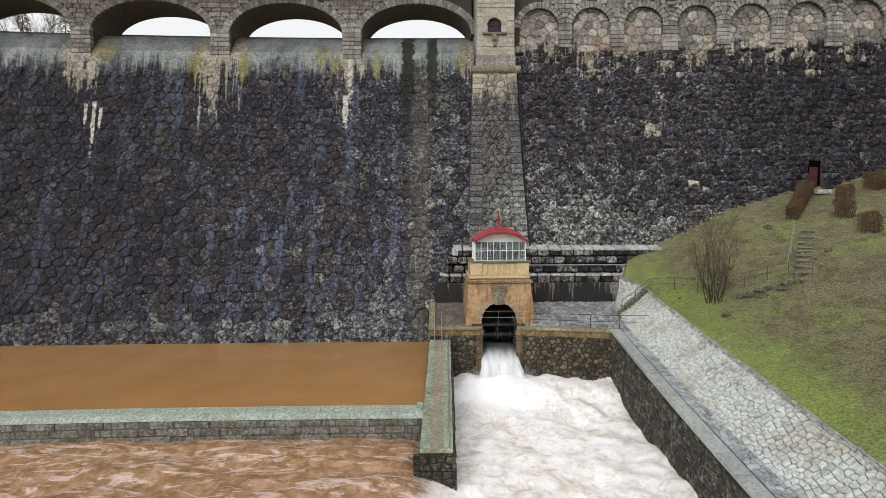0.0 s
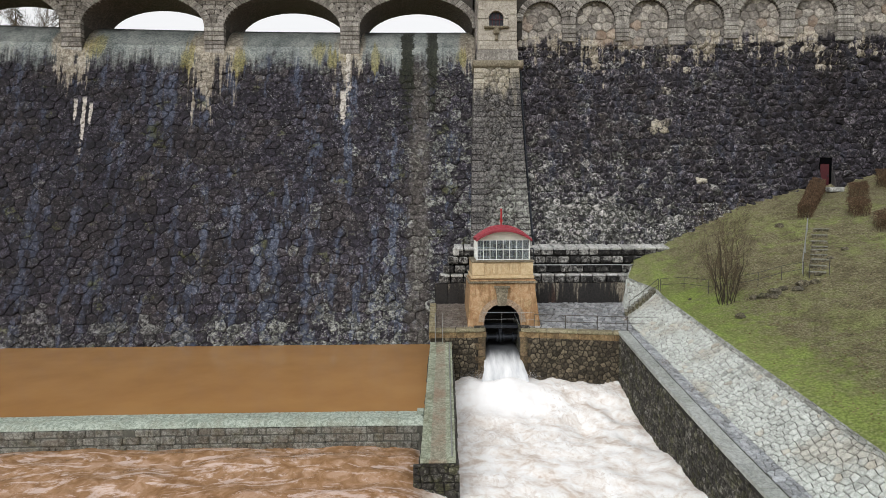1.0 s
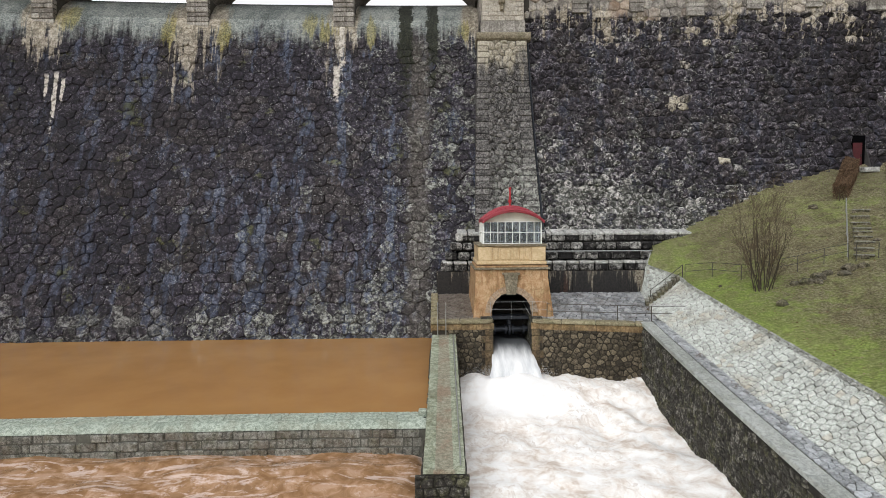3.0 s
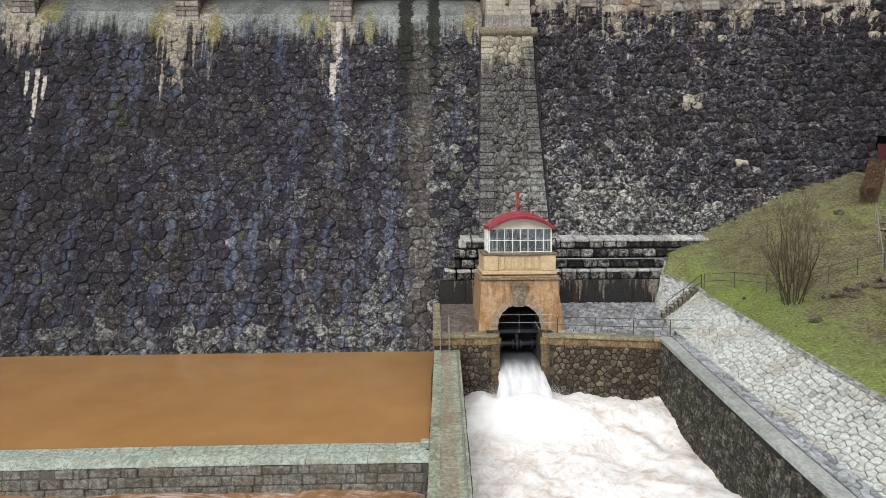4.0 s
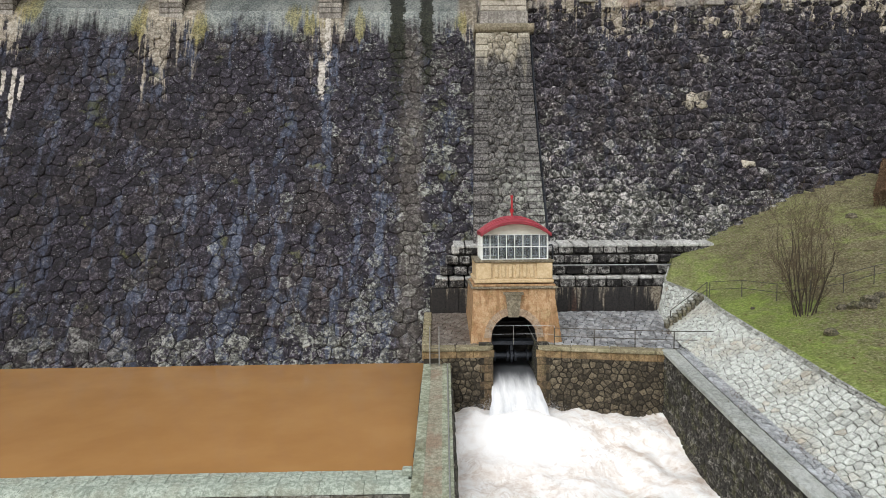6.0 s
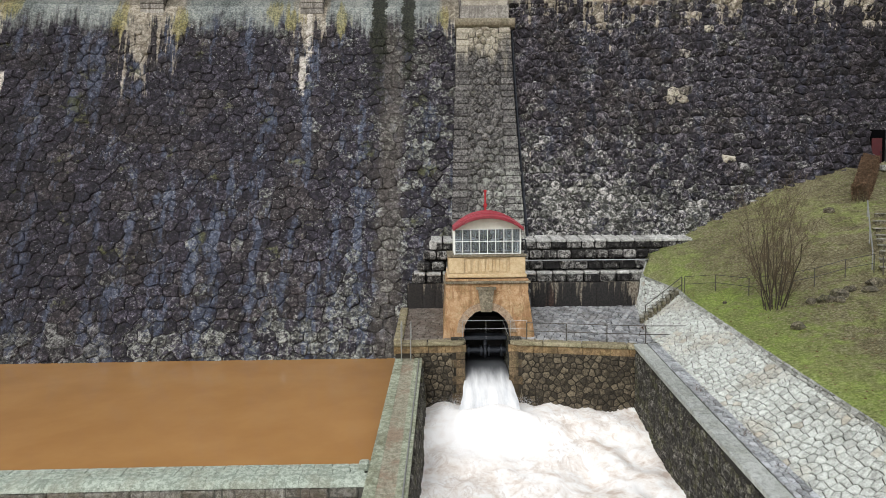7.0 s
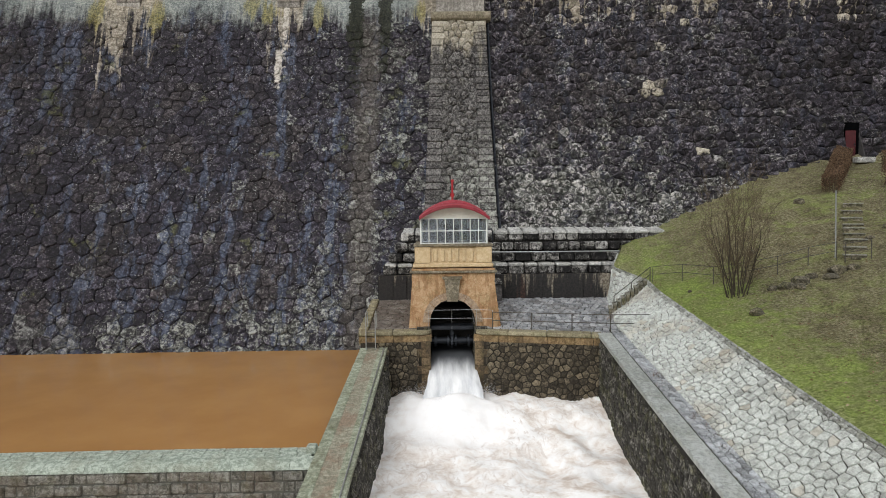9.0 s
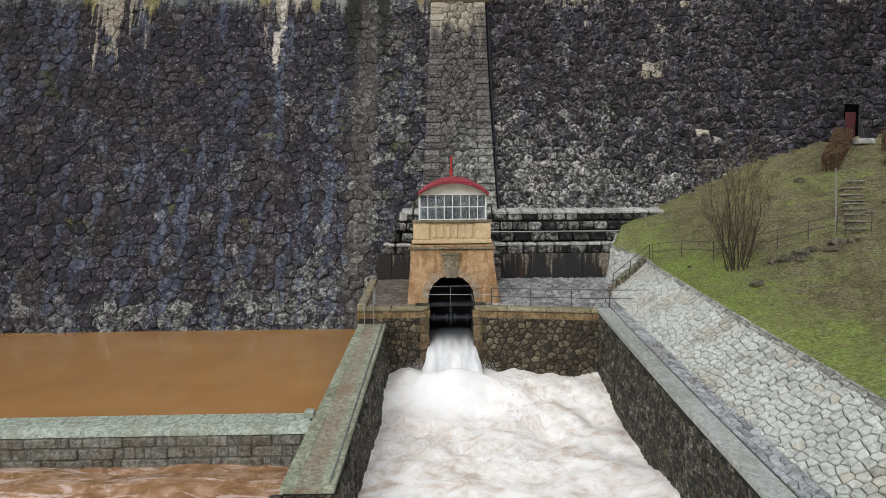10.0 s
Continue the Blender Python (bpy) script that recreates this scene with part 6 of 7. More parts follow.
# ---- small stair up the pitched slope ----
def bank_stair():
    ob = thing("bank_stair", "narrow flight of rough stone steps up the pitched slope", "stair", at=(14.4, 48.0, 2.8))
    n = 9
    for i in range(n):
        t = i / (n - 1)
        p = Vector((14.2 + 2.0 * t, 47.8 - 0.3 * t, 2.86 + 1.72 * t))
        g = Geo()
        g.tone = random.Random(i).random()
        turn = Matrix.Translation(p) @ Matrix.Rotation(radians(-14), 4, "Z")
        g.box(-0.12, 0.14, -0.45, 0.4, 0.06, 0.17, 0.02, turn)
        part("tread", g, M_STEP, ob)
        g = Geo()
        g.box(-0.07, 0.14, -0.42, 0.4, -0.35, 0.06, 0.02, turn)
        part("riser", g, M_EARTH, ob)
    rail_run("stair_railing", "thin steel handrail beside the bank steps", [(14.35, 47.5, 2.75), (15.35, 47.3, 3.6), (16.4, 47.05, 4.55)], 0.95, "bank railings")


bank_stair()


# ---- grass bank: fence, stair, hedges, shrub, stones ----
def on_ground(x, y, dz=0.0):
    return (x, y, ground_z(x, y) + dz)


rail_run("bank_railing", "thin dark steel railing across the grass bank", [on_ground(x, y) for x, y in ((16.55, 47.0), (17.64, 45.3), (18.49, 43.2), (19.75, 42.3), (21.13, 41.73), (22.63, 41.6), (23.9, 41.3))], 0.95, "bank railings", None, 0.75)
rail_run("bank_railing", "dark steel guard rail at the foot of the bank stair", [on_ground(24.0, 40.8), on_ground(25.1, 40.5)], 0.95, "bank railings", None, 0.75)


def hill_stair():
    a, b = Vector((24.75, 41.15)), Vector((28.75, 47.2))
    ob = thing("hill_stair", "worn stone steps set into the grass bank", "stair", at=on_ground(*a))
    n = 9
    d = (b - a).normalized()
    side = Vector((d.y, -d.x))
    for i in range(n):
        p = a + (b - a) * i / (n - 1)
        z = ground_z(*p)
        put = lambda u, v, w, p=p, z=z: (p.x + side.x * u + d.x * v, p.y + side.y * u + d.y * v, z + w)
        g = Geo()
        g.tone = random.Random(i + 40).random()
        skew = random.Random(i + 60).uniform(-0.08, 0.08)
        g.box(-0.52 + skew, 0.52 + skew, -0.27, 0.3, 0.06, 0.13, 0.025, put)
        part("tread", g, M_STEP, ob)
        g = Geo()
        g.box(-0.49, 0.49, -0.2, 0.3, -0.4, 0.06, 0.02, put)
        part("riser", g, M_EARTH, ob)
    rail = thing("stair_railing", "pale steel handrail beside the hill steps", "railing", "bank railings", at=on_ground(*a))
    q = a - side * 0.85
    e = b - side * 0.85
    for p in (q, (q + e) / 2, e):
        g = Geo()
        x, y, z = on_ground(p.x, p.y)
        g.tube([(x, y, z - 0.1), (x, y, z + 1.0)], 0.03, 6)
        part("post", g, M_PIPE, rail)
    g = Geo()
    g.tube([on_ground(p.x, p.y, 1.0) for p in (q, (q + e) / 2, e)], 0.035, 6)
    part("rail", g, M_PIPE, rail)


hill_stair()


def hedge(path, width, height, seed, label):
    """A clipped brown hedge: twiggy stems in a core, many small leaves outside."""
    rng = random.Random(seed)
    base = on_ground(*path[0])
    ob = thing("hedge", label, "hedge", "hedges by the path", at=base)
    g, twigs = Geo(), Geo()
    for (x0, y0), (x1, y1) in zip(path, path[1:]):
        length = math.hypot(x1 - x0, y1 - y0)
        dx, dy = (x1 - x0) / length, (y1 - y0) / length
        for _ in range(int(length * width * height * 1300)):
            t, s = rng.random() * length, rng.uniform(-1, 1)
            h = rng.random() ** 0.7
            if rng.random() < 0.6:
                s, h = (math.copysign(1 - rng.random() * 0.18, s), h) if rng.random() < 0.5 else (s, 1 - rng.random() * 0.12)
            wob = 1 + 0.12 * noise.noise(Vector((t * 0.9 + seed, h * 2, s)))
            x, y = x0 + dx * t - dy * s * width / 2 * wob, y0 + dy * t + dx * s * width / 2 * wob
            z = ground_z(x, y) + 0.08 + h * height * wob
            a, tilt, r = rng.random() * 6.28, rng.uniform(-1, 1), rng.uniform(0.022, 0.05)
            u, v = Vector((math.cos(a), math.sin(a), tilt * 0.6)) * r, Vector((-math.sin(a) * tilt, math.cos(a) * tilt, 1 - 0.3 * abs(tilt))) * r
            p = Vector((x, y, z))
            g.tone = rng.random()
            g.quad(p - u, p - v * 0.8, p + u, p + v)
        for _ in range(int(length * 14)):
            t, s = rng.random() * length, rng.uniform(-0.8, 0.8)
            x, y = x0 + dx * t - dy * s * width / 2, y0 + dy * t + dx * s * width / 2
            z = ground_z(x, y)
            twigs.tube([(x, y, z - 0.05), (x + rng.uniform(-0.15, 0.15), y + rng.uniform(-0.15, 0.15), z + height * 0.55), (x + rng.uniform(-0.3, 0.3), y + rng.uniform(-0.3, 0.3), z + height * rng.uniform(0.85, 1.1))], [0.03, 0.02, 0.008], 4)
    part("foliage", g, M_HEDGE, ob, "dry brown leaves")
    tagged(part("stem", twigs, M_BARK, ob), kind="stuff")


hedge([(29.0, 49.7), (30.8, 51.7), (33.8, 55.4)], 1.0, 1.15, 1, "long clipped hedge of dry brown leaves beside the path")
hedge([(32.0, 48.9), (33.3, 48.5)], 1.4, 1.1, 2, "rounded clump of brown clipped hedge on the bank")
hedge([(31.9, 45.8), (33.2, 45.3)], 1.4, 1.05, 3, "rounded clump of dry hedge on the bank")
hedge([(34.4, 52.4), (35.6, 51.8)], 1.3, 1.1, 4, "low brown hedge clump near the red door")
hedge([(37.6, 53.6), (40.0, 52.6)], 1.4, 1.2, 5, "brown hedge row below the dam wall")
hedge([(35.0, 46.5), (37.4, 45.5)], 1.3, 1.15, 6, "brown hedge row on the upper bank")


def shrub(x, y, height, seed):
    """A bare many-stemmed shrub: stems from one foot that fork into fine twigs."""
    rng = random.Random(seed)
    foot = Vector(on_ground(x, y))
    ob = thing("shrub", "large bare many-stemmed shrub on the grass bank", "shrub", at=foot)
    stems, twigs = Geo(), Geo()

    def grow(p, d, length, r, level):
        pts, radii = [p], [r]
        n = 5
        for i in range(n):
            d = (d + Vector((rng.uniform(-1, 1), rng.uniform(-1, 1), rng.uniform(-0.4, 0.8))) * 0.24).normalized()
            p = p + d * length / n
            pts.append(p)
            radii.append(r * (1 - 0.65 * (i + 1) / n))
            if level < 3 and i >= (1 if level else 0):
                for _ in range(rng.choice((1, 2)) if level < 2 else rng.choice((1, 1, 2))):
                    a = rng.random() * 6.28
                    out = Vector((math.cos(a), math.sin(a), 0.5))
                    grow(p, (d + out * rng.uniform(0.35, 0.85)).normalized(), length * rng.uniform(0.26, 0.46), max(0.0055, radii[-1] * 0.55), level + 1)
        (stems if level < 1 else twigs).tube(pts, radii, 5 if level < 1 else 3, cap=False)

    for i in range(17):
        a = 6.28 * i / 17 + rng.uniform(-0.2, 0.2)
        lean = rng.uniform(0.03, 0.4)
        p = foot + Vector((math.cos(a), math.sin(a), 0)) * rng.uniform(0.1, 0.55) - Vector((0, 0, 0.1))
        grow(p, Vector((math.cos(a) * lean, math.sin(a) * lean, 1)).normalized(), height * rng.uniform(0.5, 1.0) * (1.05 - 0.4 * lean), rng.uniform(0.02, 0.042), 0)
    tagged(part("stem", stems, M_STEM, ob, "slender grey-brown stems"), kind="stuff")
    tagged(part("twig", twigs, M_BARK, ob, "fine bare twigs"), kind="stuff")


shrub(18.55, 40.85, 5.6, 3)


def rock(name, label, x, y, size, seed, mat=None):
    rng = random.Random(seed)
    bm = bmesh.new()
    bmesh.ops.create_icosphere(bm, subdivisions=2, radius=1)
    for v in bm.verts:
        k = 1 + 0.35 * noise.noise(v.co * 1.6 + Vector((seed, 0, 0)))
        v.co = Vector((v.co.x * size * k, v.co.y * size * 0.8 * k, v.co.z * size * 0.6 * k))
    me = bpy.data.meshes.new(name)
    bm.to_mesh(me)
    bm.free()
    me.materials.append(mat or M_EARTH)
    ob = new(name, me)
    ob.location = on_ground(x, y, size * 0.12)
    ob.rotation_euler = (0, 0, rng.random() * 6)
    tagged(ob, label, "rock", "rocks on the bank")


for i, (x, y, s) in enumerate(((18.2, 38.2, 0.36), (20.6, 39.9, 0.42), (21.3, 40.0, 0.5), (21.0, 39.5, 0.3), (22.0, 40.3, 0.35), (27.2, 50.0, 0.4), (21.7, 45.3, 0.25), (17.3, 43.4, 0.16), (22.7, 39.9, 0.38), (23.3, 40.25, 0.48), (23.9, 40.0, 0.32), (20.1, 40.25, 0.3), (24.6, 40.9, 0.28), (27.9, 43.2, 0.3), (26.4, 42.4, 0.22))):
    rock("rock", "mossy field stone lying in the grass bank", x, y, s, i + 1)


def scatter(name, label, count, seed, leaf):
    """Blades of grass in small tufts, or fallen leaves, over the bank."""
    rng = random.Random(seed)
    g = Geo()
    for _ in range(count):
        x, y = 16.3 + 24 * rng.random() ** 1.3, rng.uniform(23, 55.5)
        if x < slope_top(y)[0] + 0.05:
            continue
        z = ground_z(x, y)
        if leaf:
            a, r = rng.random() * 6.28, rng.uniform(0.03, 0.07)
            u, v = Vector((math.cos(a), math.sin(a), rng.uniform(-0.3, 0.5))) * r, Vector((-math.sin(a), math.cos(a), rng.uniform(-0.2, 0.4))) * r * 0.7
            p = Vector((x, y, z + 0.03))
            g.tone = rng.random()
            g.quad(p - u, p - v, p + u, p + v)
            continue
        lush = 0.5 + 1.3 * noise.noise(Vector((x * 0.14, y * 0.14, 4))) + 0.7 * noise.noise(Vector((x * 0.5, y * 0.5, 9))) + 0.4 * ease(x, 20, 16.5)
        for _ in range(5):
            a, h = rng.random() * 6.28, rng.uniform(0.03, 0.085)
            px, py = x + rng.uniform(-0.09, 0.09), y + rng.uniform(-0.09, 0.09)
            lean = Vector((math.cos(a) * h * 1.1, math.sin(a) * h * 1.1, h * 0.8))
            w = Vector((-math.sin(a), math.cos(a), 0)) * 0.009
            p = Vector((px, py, z - 0.02))
            n = len(g.v)
            g.v += [tuple(p - w), tuple(p + w), tuple(p + lean)]
            g.tone = min(1, max(0, rng.uniform(0.25, 0.6) + 0.6 * (0.5 - lush) + 0.3 * ease(x, 18.5, 23.0) * ease(y, 44.0, 39.0) + 0.01 * (x - 19.5)))
            g.face(n, n + 1, n + 2)
    tagged(part(name, g, M_LEAF if leaf else M_BLADE), label, "leaves" if leaf else "grass", kind="stuff")


scatter("grass", "short wintry grass, green and straw-coloured, on the bank", 50000, 5, False)


def weeds(seed):
    """Dry reddish weeds along the gutter at the foot of the pitched slope."""
    rng = random.Random(seed)
    g = Geo()
    for y0, n, dx in ((42.5, 40, 0.3), (36.9, 260, 0.15), (35.9, 90, 0.0), (32.6, 220, 0.05), (31.6, 260, 0.1), (30.2, 120, 0.0), (46.6, 160, 0.7)):
        for _ in range(n):
            y, x = y0 + rng.gauss(0, 0.3), 13.2 + dx + rng.gauss(0, 0.2)
            z = rw_z(y) + 0.02 if y < 43 else tz(y)
            a, h = rng.random() * 6.28, rng.uniform(0.06, 0.2)
            top = Vector((x + math.cos(a) * h, y + math.sin(a) * h, z + h * 0.8))
            w = Vector((-math.sin(a), math.cos(a), 0)) * 0.014
            k = len(g.v)
            g.v += [(x - w.x, y - w.y, z), (x + w.x, y + w.y, z), tuple(top)]
            g.tone = rng.random()
            g.face(k, k + 1, k + 2)
    tagged(part("weeds", g, M_HEDGE), "dry reddish weeds in the gutter below the pitched slope", "weeds", kind="stuff")


weeds(3)
scatter("leaf_litter", "fallen brown leaves strewn over the grass bank", 5200, 6, True)


# ---- red door at the head of the path ----
def dam_door():
    ob = structure(thing("door_1", "dark red steel door in a deep stone opening of the dam", "door", at=(35.0, 55.6, 12.8)), "dark red steel door in a deep stone opening of the dam", "door")
    xa, xb = DOOR_X
    y0 = RIGHT.depth(14.0) - bow(35) + 0.55
    # panel behind the leaf: the opening's deep shade put into a near-black colour
    g = Geo()
    g.box(xa, xb, y0 + 0.1, y0 + 0.4, 12.0, 15.46, 0.01)
    part("recess", g, M_RECESS_SHADE, ob, "near-black panel with the recess shade in its colour")
    g = Geo()
    g.box(xa + 0.06, xb - 0.3, y0, y0 + 0.06, 12.75, 14.85, 0.02)
    leaf = part("leaf", g, M_DOOR, ob, "dark red door leaf")
    g = Geo()
    g.box(xb - 0.46, xb - 0.38, y0 - 0.06, y0, 13.7, 13.9, 0.01)
    part("handle", g, M_STEEL, leaf)
    g = Geo()
    g.box(xa - 0.1, xb + 0.1, y0 - 1.6, y0 + 0.1, 12.3, 12.72, 0.04)
    part("threshold", g, M_PLCOP, ob)


dam_door()


# ---- trees beyond the dam, seen through the arches ----
def conifer(x, y, z, height, seed):
    rng = random.Random(seed)
    ob = thing("conifer", "dark conifer on the far shore behind the dam", "tree", "trees beyond the dam", at=(x, y, z))
    g = Geo()
    g.tube([(x, y, z), (x, y, z + height)], [0.25, 0.02], 6)
    part("trunk", g, M_BARK, ob)
    g = Geo()
    for i in range(900):
        t = rng.random() ** 0.8
        r = (1 - t) * height * 0.22 * rng.uniform(0.3, 1.1) + 0.1
        a = rng.random() * 6.28
        p = Vector((x + r * math.cos(a), y + r * math.sin(a), z + height * (0.12 + 0.88 * t) - 0.25 * r))
        u = Vector((math.cos(a), math.sin(a), -0.35)) * rng.uniform(0.2, 0.5)
        v = Vector((-math.sin(a), math.cos(a), 0)) * rng.uniform(0.05, 0.14)
        g.quad(p - u, p - v, p + u, p + v)
    part("crown", g, M_NEEDLE, ob)


def bare_tree(x, y, z, height, seed):
    rng = random.Random(seed)
    ob = thing("bare_tree", "bare winter tree on the far shore behind the dam", "tree", "trees beyond the dam", at=(x, y, z))
    limbs, twigs = Geo(), Geo()

    def grow(p, d, length, r, level):
        pts, radii = [p], [r]
        for i in range(4):
            d = (d + Vector((rng.uniform(-1, 1), rng.uniform(-1, 1), rng.uniform(-0.2, 0.6))) * 0.16).normalized()
            p = p + d * length / 4
            pts.append(p)
            radii.append(r * (1 - 0.18 * (i + 1)))
            if level < 4:
                for _ in range(2 if level else 1):
                    a = rng.random() * 6.28
                    grow(p, (d + Vector((math.cos(a), math.sin(a), 0.3)) * rng.uniform(0.5, 1.0)).normalized(), length * rng.uniform(0.4, 0.62), max(0.015, radii[-1] * 0.55), level + 1)
        (limbs if level < 2 else twigs).tube(pts, radii, 4 if level < 2 else 3, cap=False)

    grow(Vector((x, y, z)), Vector((0, 0, 1)), height * 0.6, 0.28, 0)
    part("trunk", limbs, M_BARK, ob)
    part("crown", twigs, M_BARK, ob)


bare_tree(-70, 100, 33, 17, 2)
bare_tree(-62, 96, 31, 14, 5)
for i, (x, y, z, h) in enumerate(((-78, 104, 34, 15), (-73, 108, 34, 15.5), (-68, 112, 34, 16), (-84, 100, 36, 15), (6.4, 180, 44, 18.5), (4.2, 184, 44, 18), (2.6, 186, 44, 17))):
    conifer(x, y, z, h, i + 20)

# ---- stones, one by one ----
rng = random.Random(101)
polys = cells(-47, 3.3, LEFT.length(-0.6), LEFT.length(27.6), 1.0, 0.86, 0.26, rng, hexa=True)
lip = LEFT.length(25.6)
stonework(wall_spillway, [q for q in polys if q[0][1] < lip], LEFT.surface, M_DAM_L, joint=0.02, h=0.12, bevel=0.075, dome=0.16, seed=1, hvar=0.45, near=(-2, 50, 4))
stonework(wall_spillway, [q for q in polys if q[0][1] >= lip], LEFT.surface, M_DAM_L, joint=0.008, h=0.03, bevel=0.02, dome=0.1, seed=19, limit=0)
def off_door(poly):
    """What is left of a stone outside the door's opening."""
    a, b, top = DOOR_X[0] - 0.02, DOOR_X[1] + 0.02, RIGHT.length(15.47)
    if max(p[0] for p in poly) < a or min(p[0] for p in poly) > b or min(p[1] for p in poly) > top:
        return poly
    cu, cv = sum(p[0] for p in poly) / len(poly), sum(p[1] for p in poly) / len(poly)
    if cv > top:
        return clip(poly, 0, -1, -top)
    return clip(poly, 1, 0, a) if cu < (a + b) / 2 else clip(poly, -1, 0, -b)


polys = [q for q in map(off_door, cells(7.7, 50, RIGHT.length(4.0), RIGHT.length(26.9), 0.84, 0.66, 0.27, rng, hexa=True, size=lambda v: 0.78 + 0.27 * min(1.0, max(0.0, (v - 9.0) / 12.0)))) if len(q) > 2 and area(q) > 0.05]
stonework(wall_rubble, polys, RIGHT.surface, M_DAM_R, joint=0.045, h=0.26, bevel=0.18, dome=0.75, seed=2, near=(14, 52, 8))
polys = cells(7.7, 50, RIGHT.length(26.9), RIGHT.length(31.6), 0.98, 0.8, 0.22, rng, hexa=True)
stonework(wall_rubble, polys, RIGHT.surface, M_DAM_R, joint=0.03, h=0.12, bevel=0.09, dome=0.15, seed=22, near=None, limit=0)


def butt_place(u, s, h):
    y, z = RIGHT.at(s)
    a, b = butt_side(z)
    return (a + (b - a) * u / 5.0, butt_front(z) - h * 0.9, z + h * 0.4)


s0, s1 = RIGHT.length(4.0), RIGHT.length(24.45)
polys = cells(1.1, 3.9, s0, s1, 0.72, 0.62, 0.25, rng, hexa=True)
stonework(wall_buttress, polys, butt_place, M_BUTT, joint=0.035, h=0.22, bevel=0.13, dome=0.35, seed=3, near=(5, 53, 8))
s, j = s0, 0
while s < s1 - 0.3:
    hgt = 0.58
    for side in (0, 1):
        w = (1.3, 1.08)[(j + side) % 2]
        u0, u1 = (-0.03, w) if side == 0 else (5.03 - w, 5.03)
        k = Geo()
        k.tone = rng.random()
        k.box(u0, u1, s + 0.018, min(s + hgt, s1) - 0.018, -0.3, 0.17 + rng.uniform(0, 0.05), 0.04, butt_place)
        part("quoin", k, M_BUTT, wall_buttress)
    s += hgt
    j += 1

# drain in the angle between buttress and wall
drain = thing("drain_pipe", "dark iron drain pipe in the angle beside the stone buttress", "pipe", at=(butt_side(8)[1] + 0.2, RIGHT.depth(8), 8))
k = Geo()
k.tube([(butt_side(z)[1] + 0.22, RIGHT.depth(z) - bow(7.5) - 0.42, z) for z in np.linspace(7.4, 25.0, 12)], 0.11, 8)
part("tube", k, M_STEEL, drain)
for z in np.arange(8.5, 25, 2.6):
    k = Geo()
    y = RIGHT.depth(z) - bow(7.5) - 0.42
    k.tube([(butt_side(z)[1] + 0.22, y, z), (butt_side(z + 0.12)[1] + 0.22, y, z + 0.12)], 0.15, 8)
    part("collar", k, M_STEEL, drain)

# terrace walls, from above the outlet's quoins to the far ends
polys = cells(0.9, LEN_WL - 0.62, -2.8, 1.66, 0.39, 0.33, 0.38, rng, hexa=True)
stonework(wall_wing_west, polys, F_WL, M_TERR, joint=0.045, h=0.1, bevel=0.09, dome=0.5, seed=4, near=(2, 44, 0))
polys = cells(0.62, LEN_WR - 0.02, -2.8, 1.66, 0.39, 0.33, 0.38, rng, hexa=True)
stonework(wall_wing_east, polys, F_WR, M_TERR, joint=0.045, h=0.1, bevel=0.09, dome=0.5, seed=5, near=(9, 43, 0))

# terrace paving
pave = lambda u, v, h: (u, v, tz(v) - 0.03 + h)
polys = cells(-0.45, 3.05, 44.4, 51.5, 0.46, 0.4, 0.33, rng, hexa=True, inside=[(-0.45, 44.85), (3.05, 44.95), (3.05, 51.45), (-0.45, 51.45)])
stonework(floor_terrace, polys, pave, M_SILT, joint=0.022, h=0.05, bevel=0.035, dome=0.15, seed=66, near=(2, 44, 2.3), name="paving_stone", limit=100)
polys = cells(5.6, 15.2, 42.8, 51.5, 0.42, 0.42, 0.36, rng, hexa=True, inside=[(5.6, 44.95), (12.2, 43.2), (13.5, 42.9), (15.2, 51.45), (5.6, 51.45)])
stonework(floor_terrace, polys, pave, M_PAVE, joint=0.03, h=0.07, bevel=0.06, dome=0.35, seed=6, near=(9, 44, 2.3), name="paving_stone")

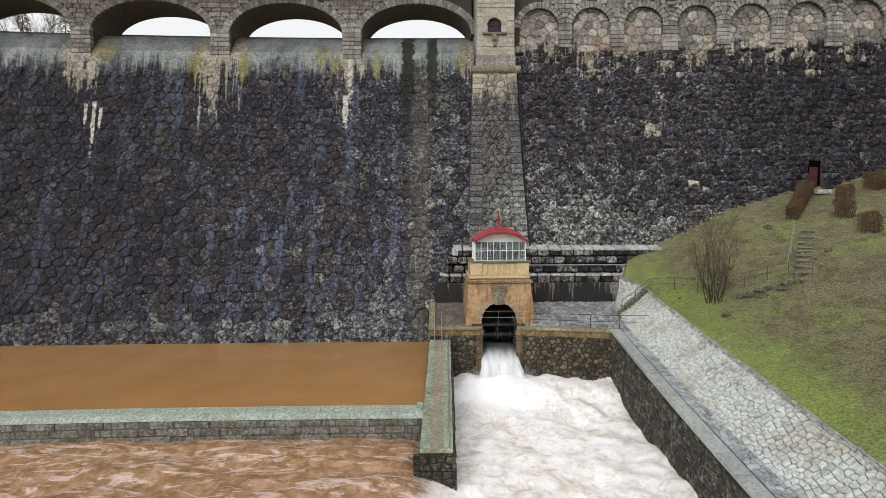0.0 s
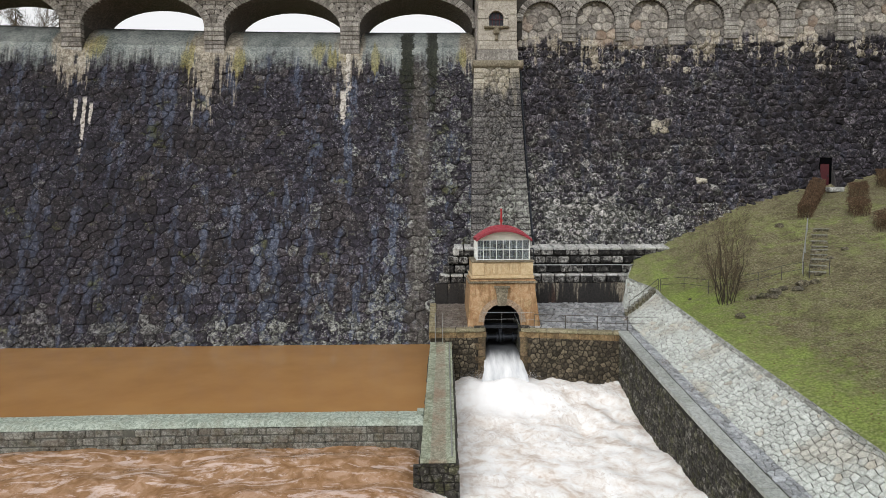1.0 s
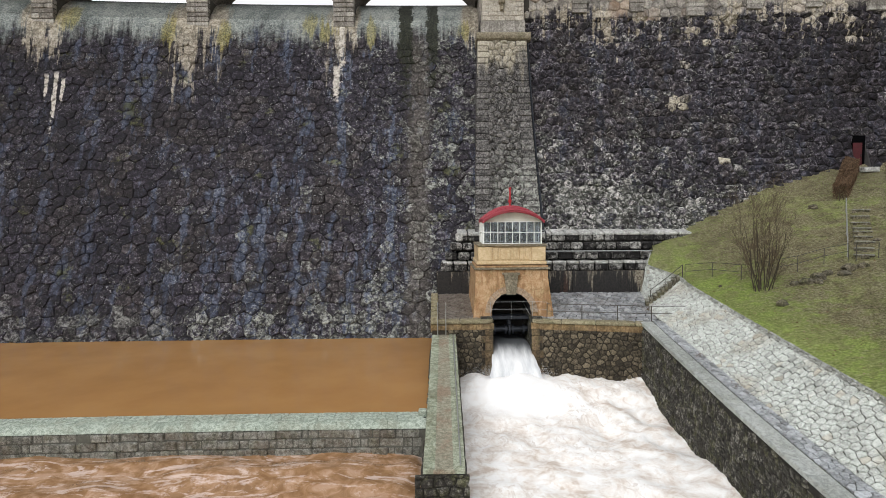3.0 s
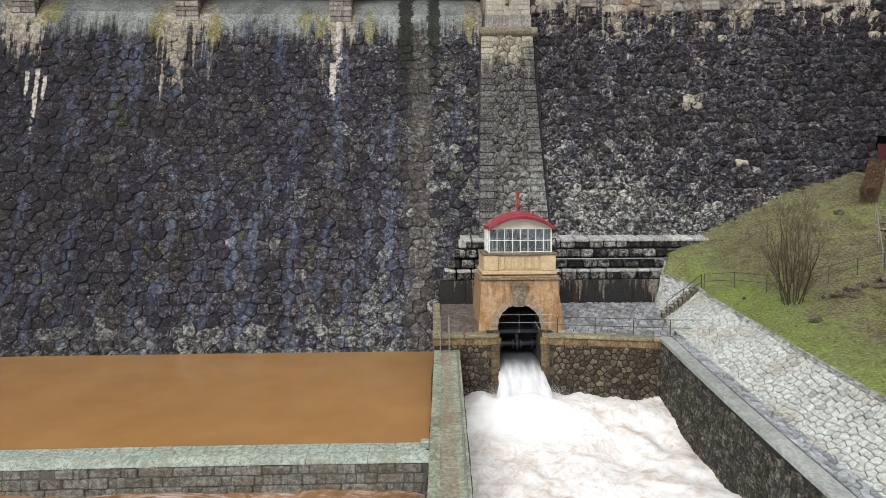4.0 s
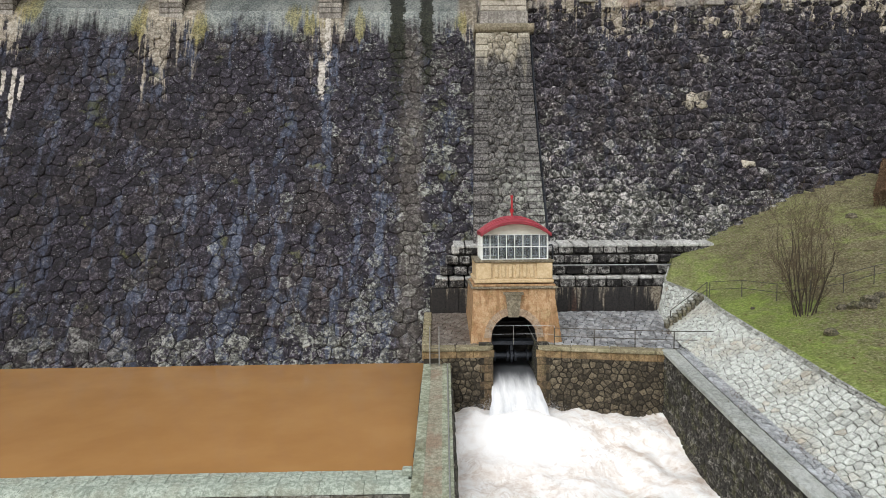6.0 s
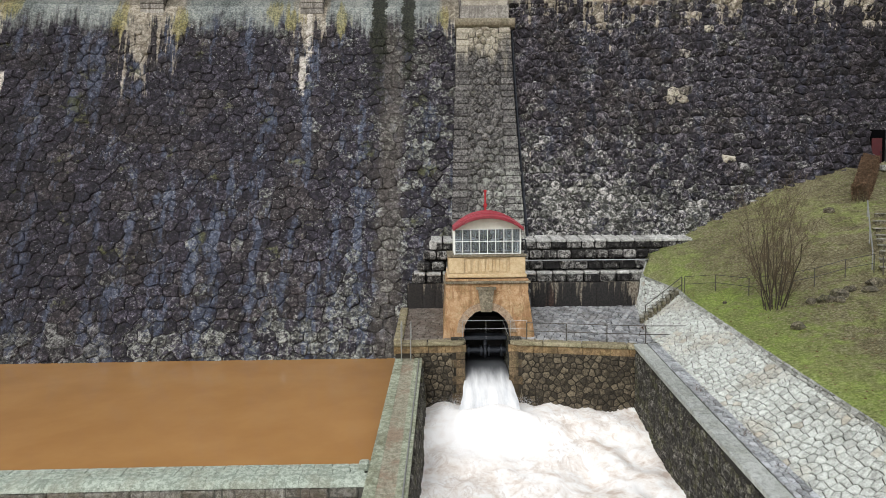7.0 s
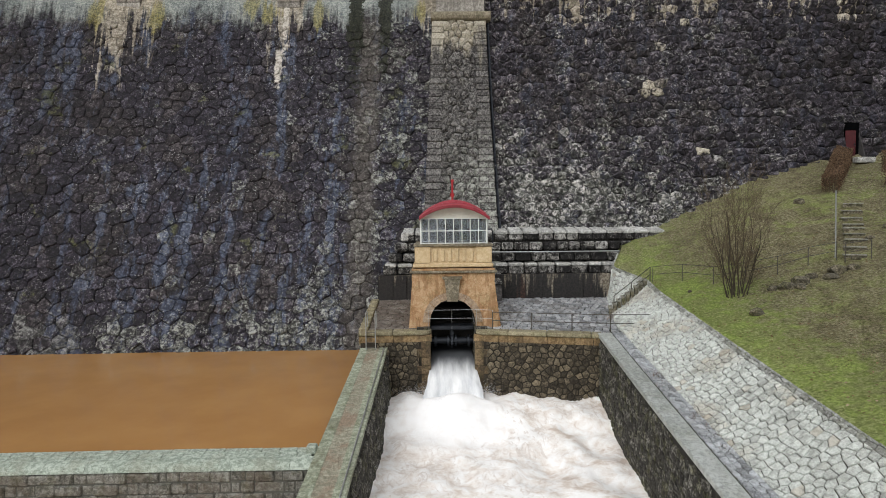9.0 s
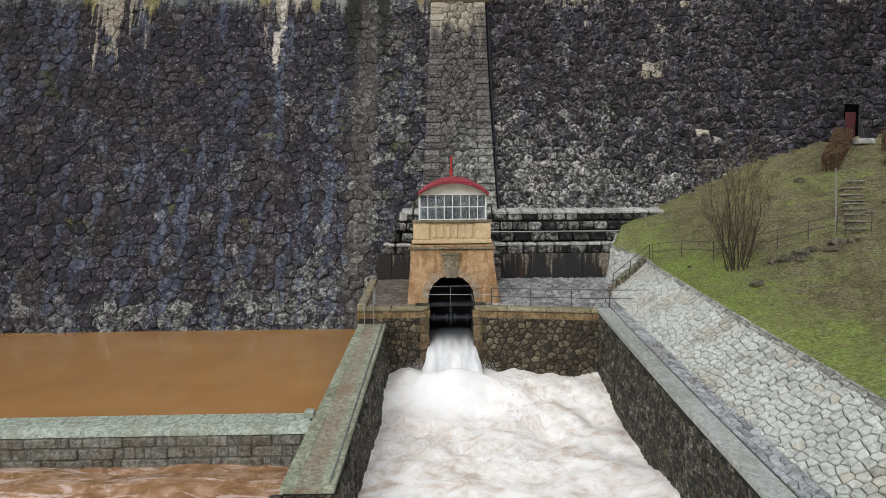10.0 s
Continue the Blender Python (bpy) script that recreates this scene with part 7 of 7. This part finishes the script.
# divider wall faces
face_r = lambda u, v, h: (div_x(u)[1] + (div_z(u) - v) * 0.07 + h, u, v)
polys = [p for p in cells(DIV_Y0 + 0.1, DIV_Y1 - 0.1, -2.9, 1.3, 0.6, 0.42, 0.27, rng) if max(q[1] - div_z(q[0]) for q in p) < -0.16]
stonework(wall_divider, polys, face_r, M_RETAIN, joint=0.025, h=0.07, bevel=0.06, dome=0.2, seed=7, near=(0.5, 30, 0), limit=150)
face_l = lambda u, v, h: (div_x(u)[0] - (div_z(u) - v) * 0.1 - h, u, v)
polys = [p for p in cells(DIV_Y0 + 0.1, DIV_Y1 - 0.1, -2.9, 1.3, 0.6, 0.42, 0.27, rng) if max(q[1] - div_z(q[0]) for q in p) < -0.16]
stonework(wall_divider, polys, face_l, M_RETAIN, joint=0.025, h=0.07, bevel=0.06, dome=0.2, seed=8, near=(-1, 30, 0), limit=100)
face_e = lambda u, v, h: (u, DIV_Y0 + 0.04 - h, v)
polys = cells(-1.45, 0.65, -3, -0.72, 0.5, 0.36, 0.25, rng)
stonework(wall_divider, polys, face_e, M_RETAIN, joint=0.025, h=0.08, bevel=0.06, dome=0.2, seed=9, near=(0, 28, 0), limit=50)

# channel wall face
face_c = lambda u, v, h: (rw_x(u) - h, u, v)
polys = [p for p in cells(18, 42.7, -3.6, 2.1, 0.36, 0.34, 0.3, rng) if max(q[1] - rw_z(q[0]) for q in p) < -0.14]
stonework(wall_channel, polys, face_c, M_RETAIN, joint=0.02, h=0.05, bevel=0.06, dome=0.3, seed=10, near=(12, 34, 0))

# pitched slope, and the flat strip at its foot
place = lambda u, v, h: slope_place(u, v / 3.6, h)
polys = [[(v, u) for u, v in p][::-1] for p in cells(0.02, 3.42, 0, 51.5, 0.4, 0.33, 0.25, rng, flat=1.3)]
stonework(pavement_bank, polys, place, M_COBBLE, joint=0.024, h=0.045, bevel=0.045, dome=0.12, seed=11, near=(14.5, 33, 1.5), name="pitching_stone", hvar=0.5)
polys = cells(0, 51.5, 3.4, 3.72, 0.4, 0.2, 0.36, rng)
stonework(pavement_bank, polys, place, M_EDGE, joint=0.02, h=0.035, bevel=0.03, dome=0.2, seed=13, near=(15.8, 33, 2.8), name="edge_stone", limit=120, hvar=0.8)


def strip(u, v, h):
    x0, x1 = rw_x(u) + 0.68, slope_foot(u)[0]
    return (x0 + (x1 - x0) * v, u, rw_z(u) + 0.0 + 0.05 * v + h)


polys = cells(2, 42.9, 0.02, 1.06, 0.34, 0.36, 0.3, rng)
stonework(pavement_bank, polys, strip, M_GUTTER, joint=0.02, h=0.04, bevel=0.03, dome=0.15, seed=12, near=(13, 33, 0.8), name="gutter_stone", limit=150)
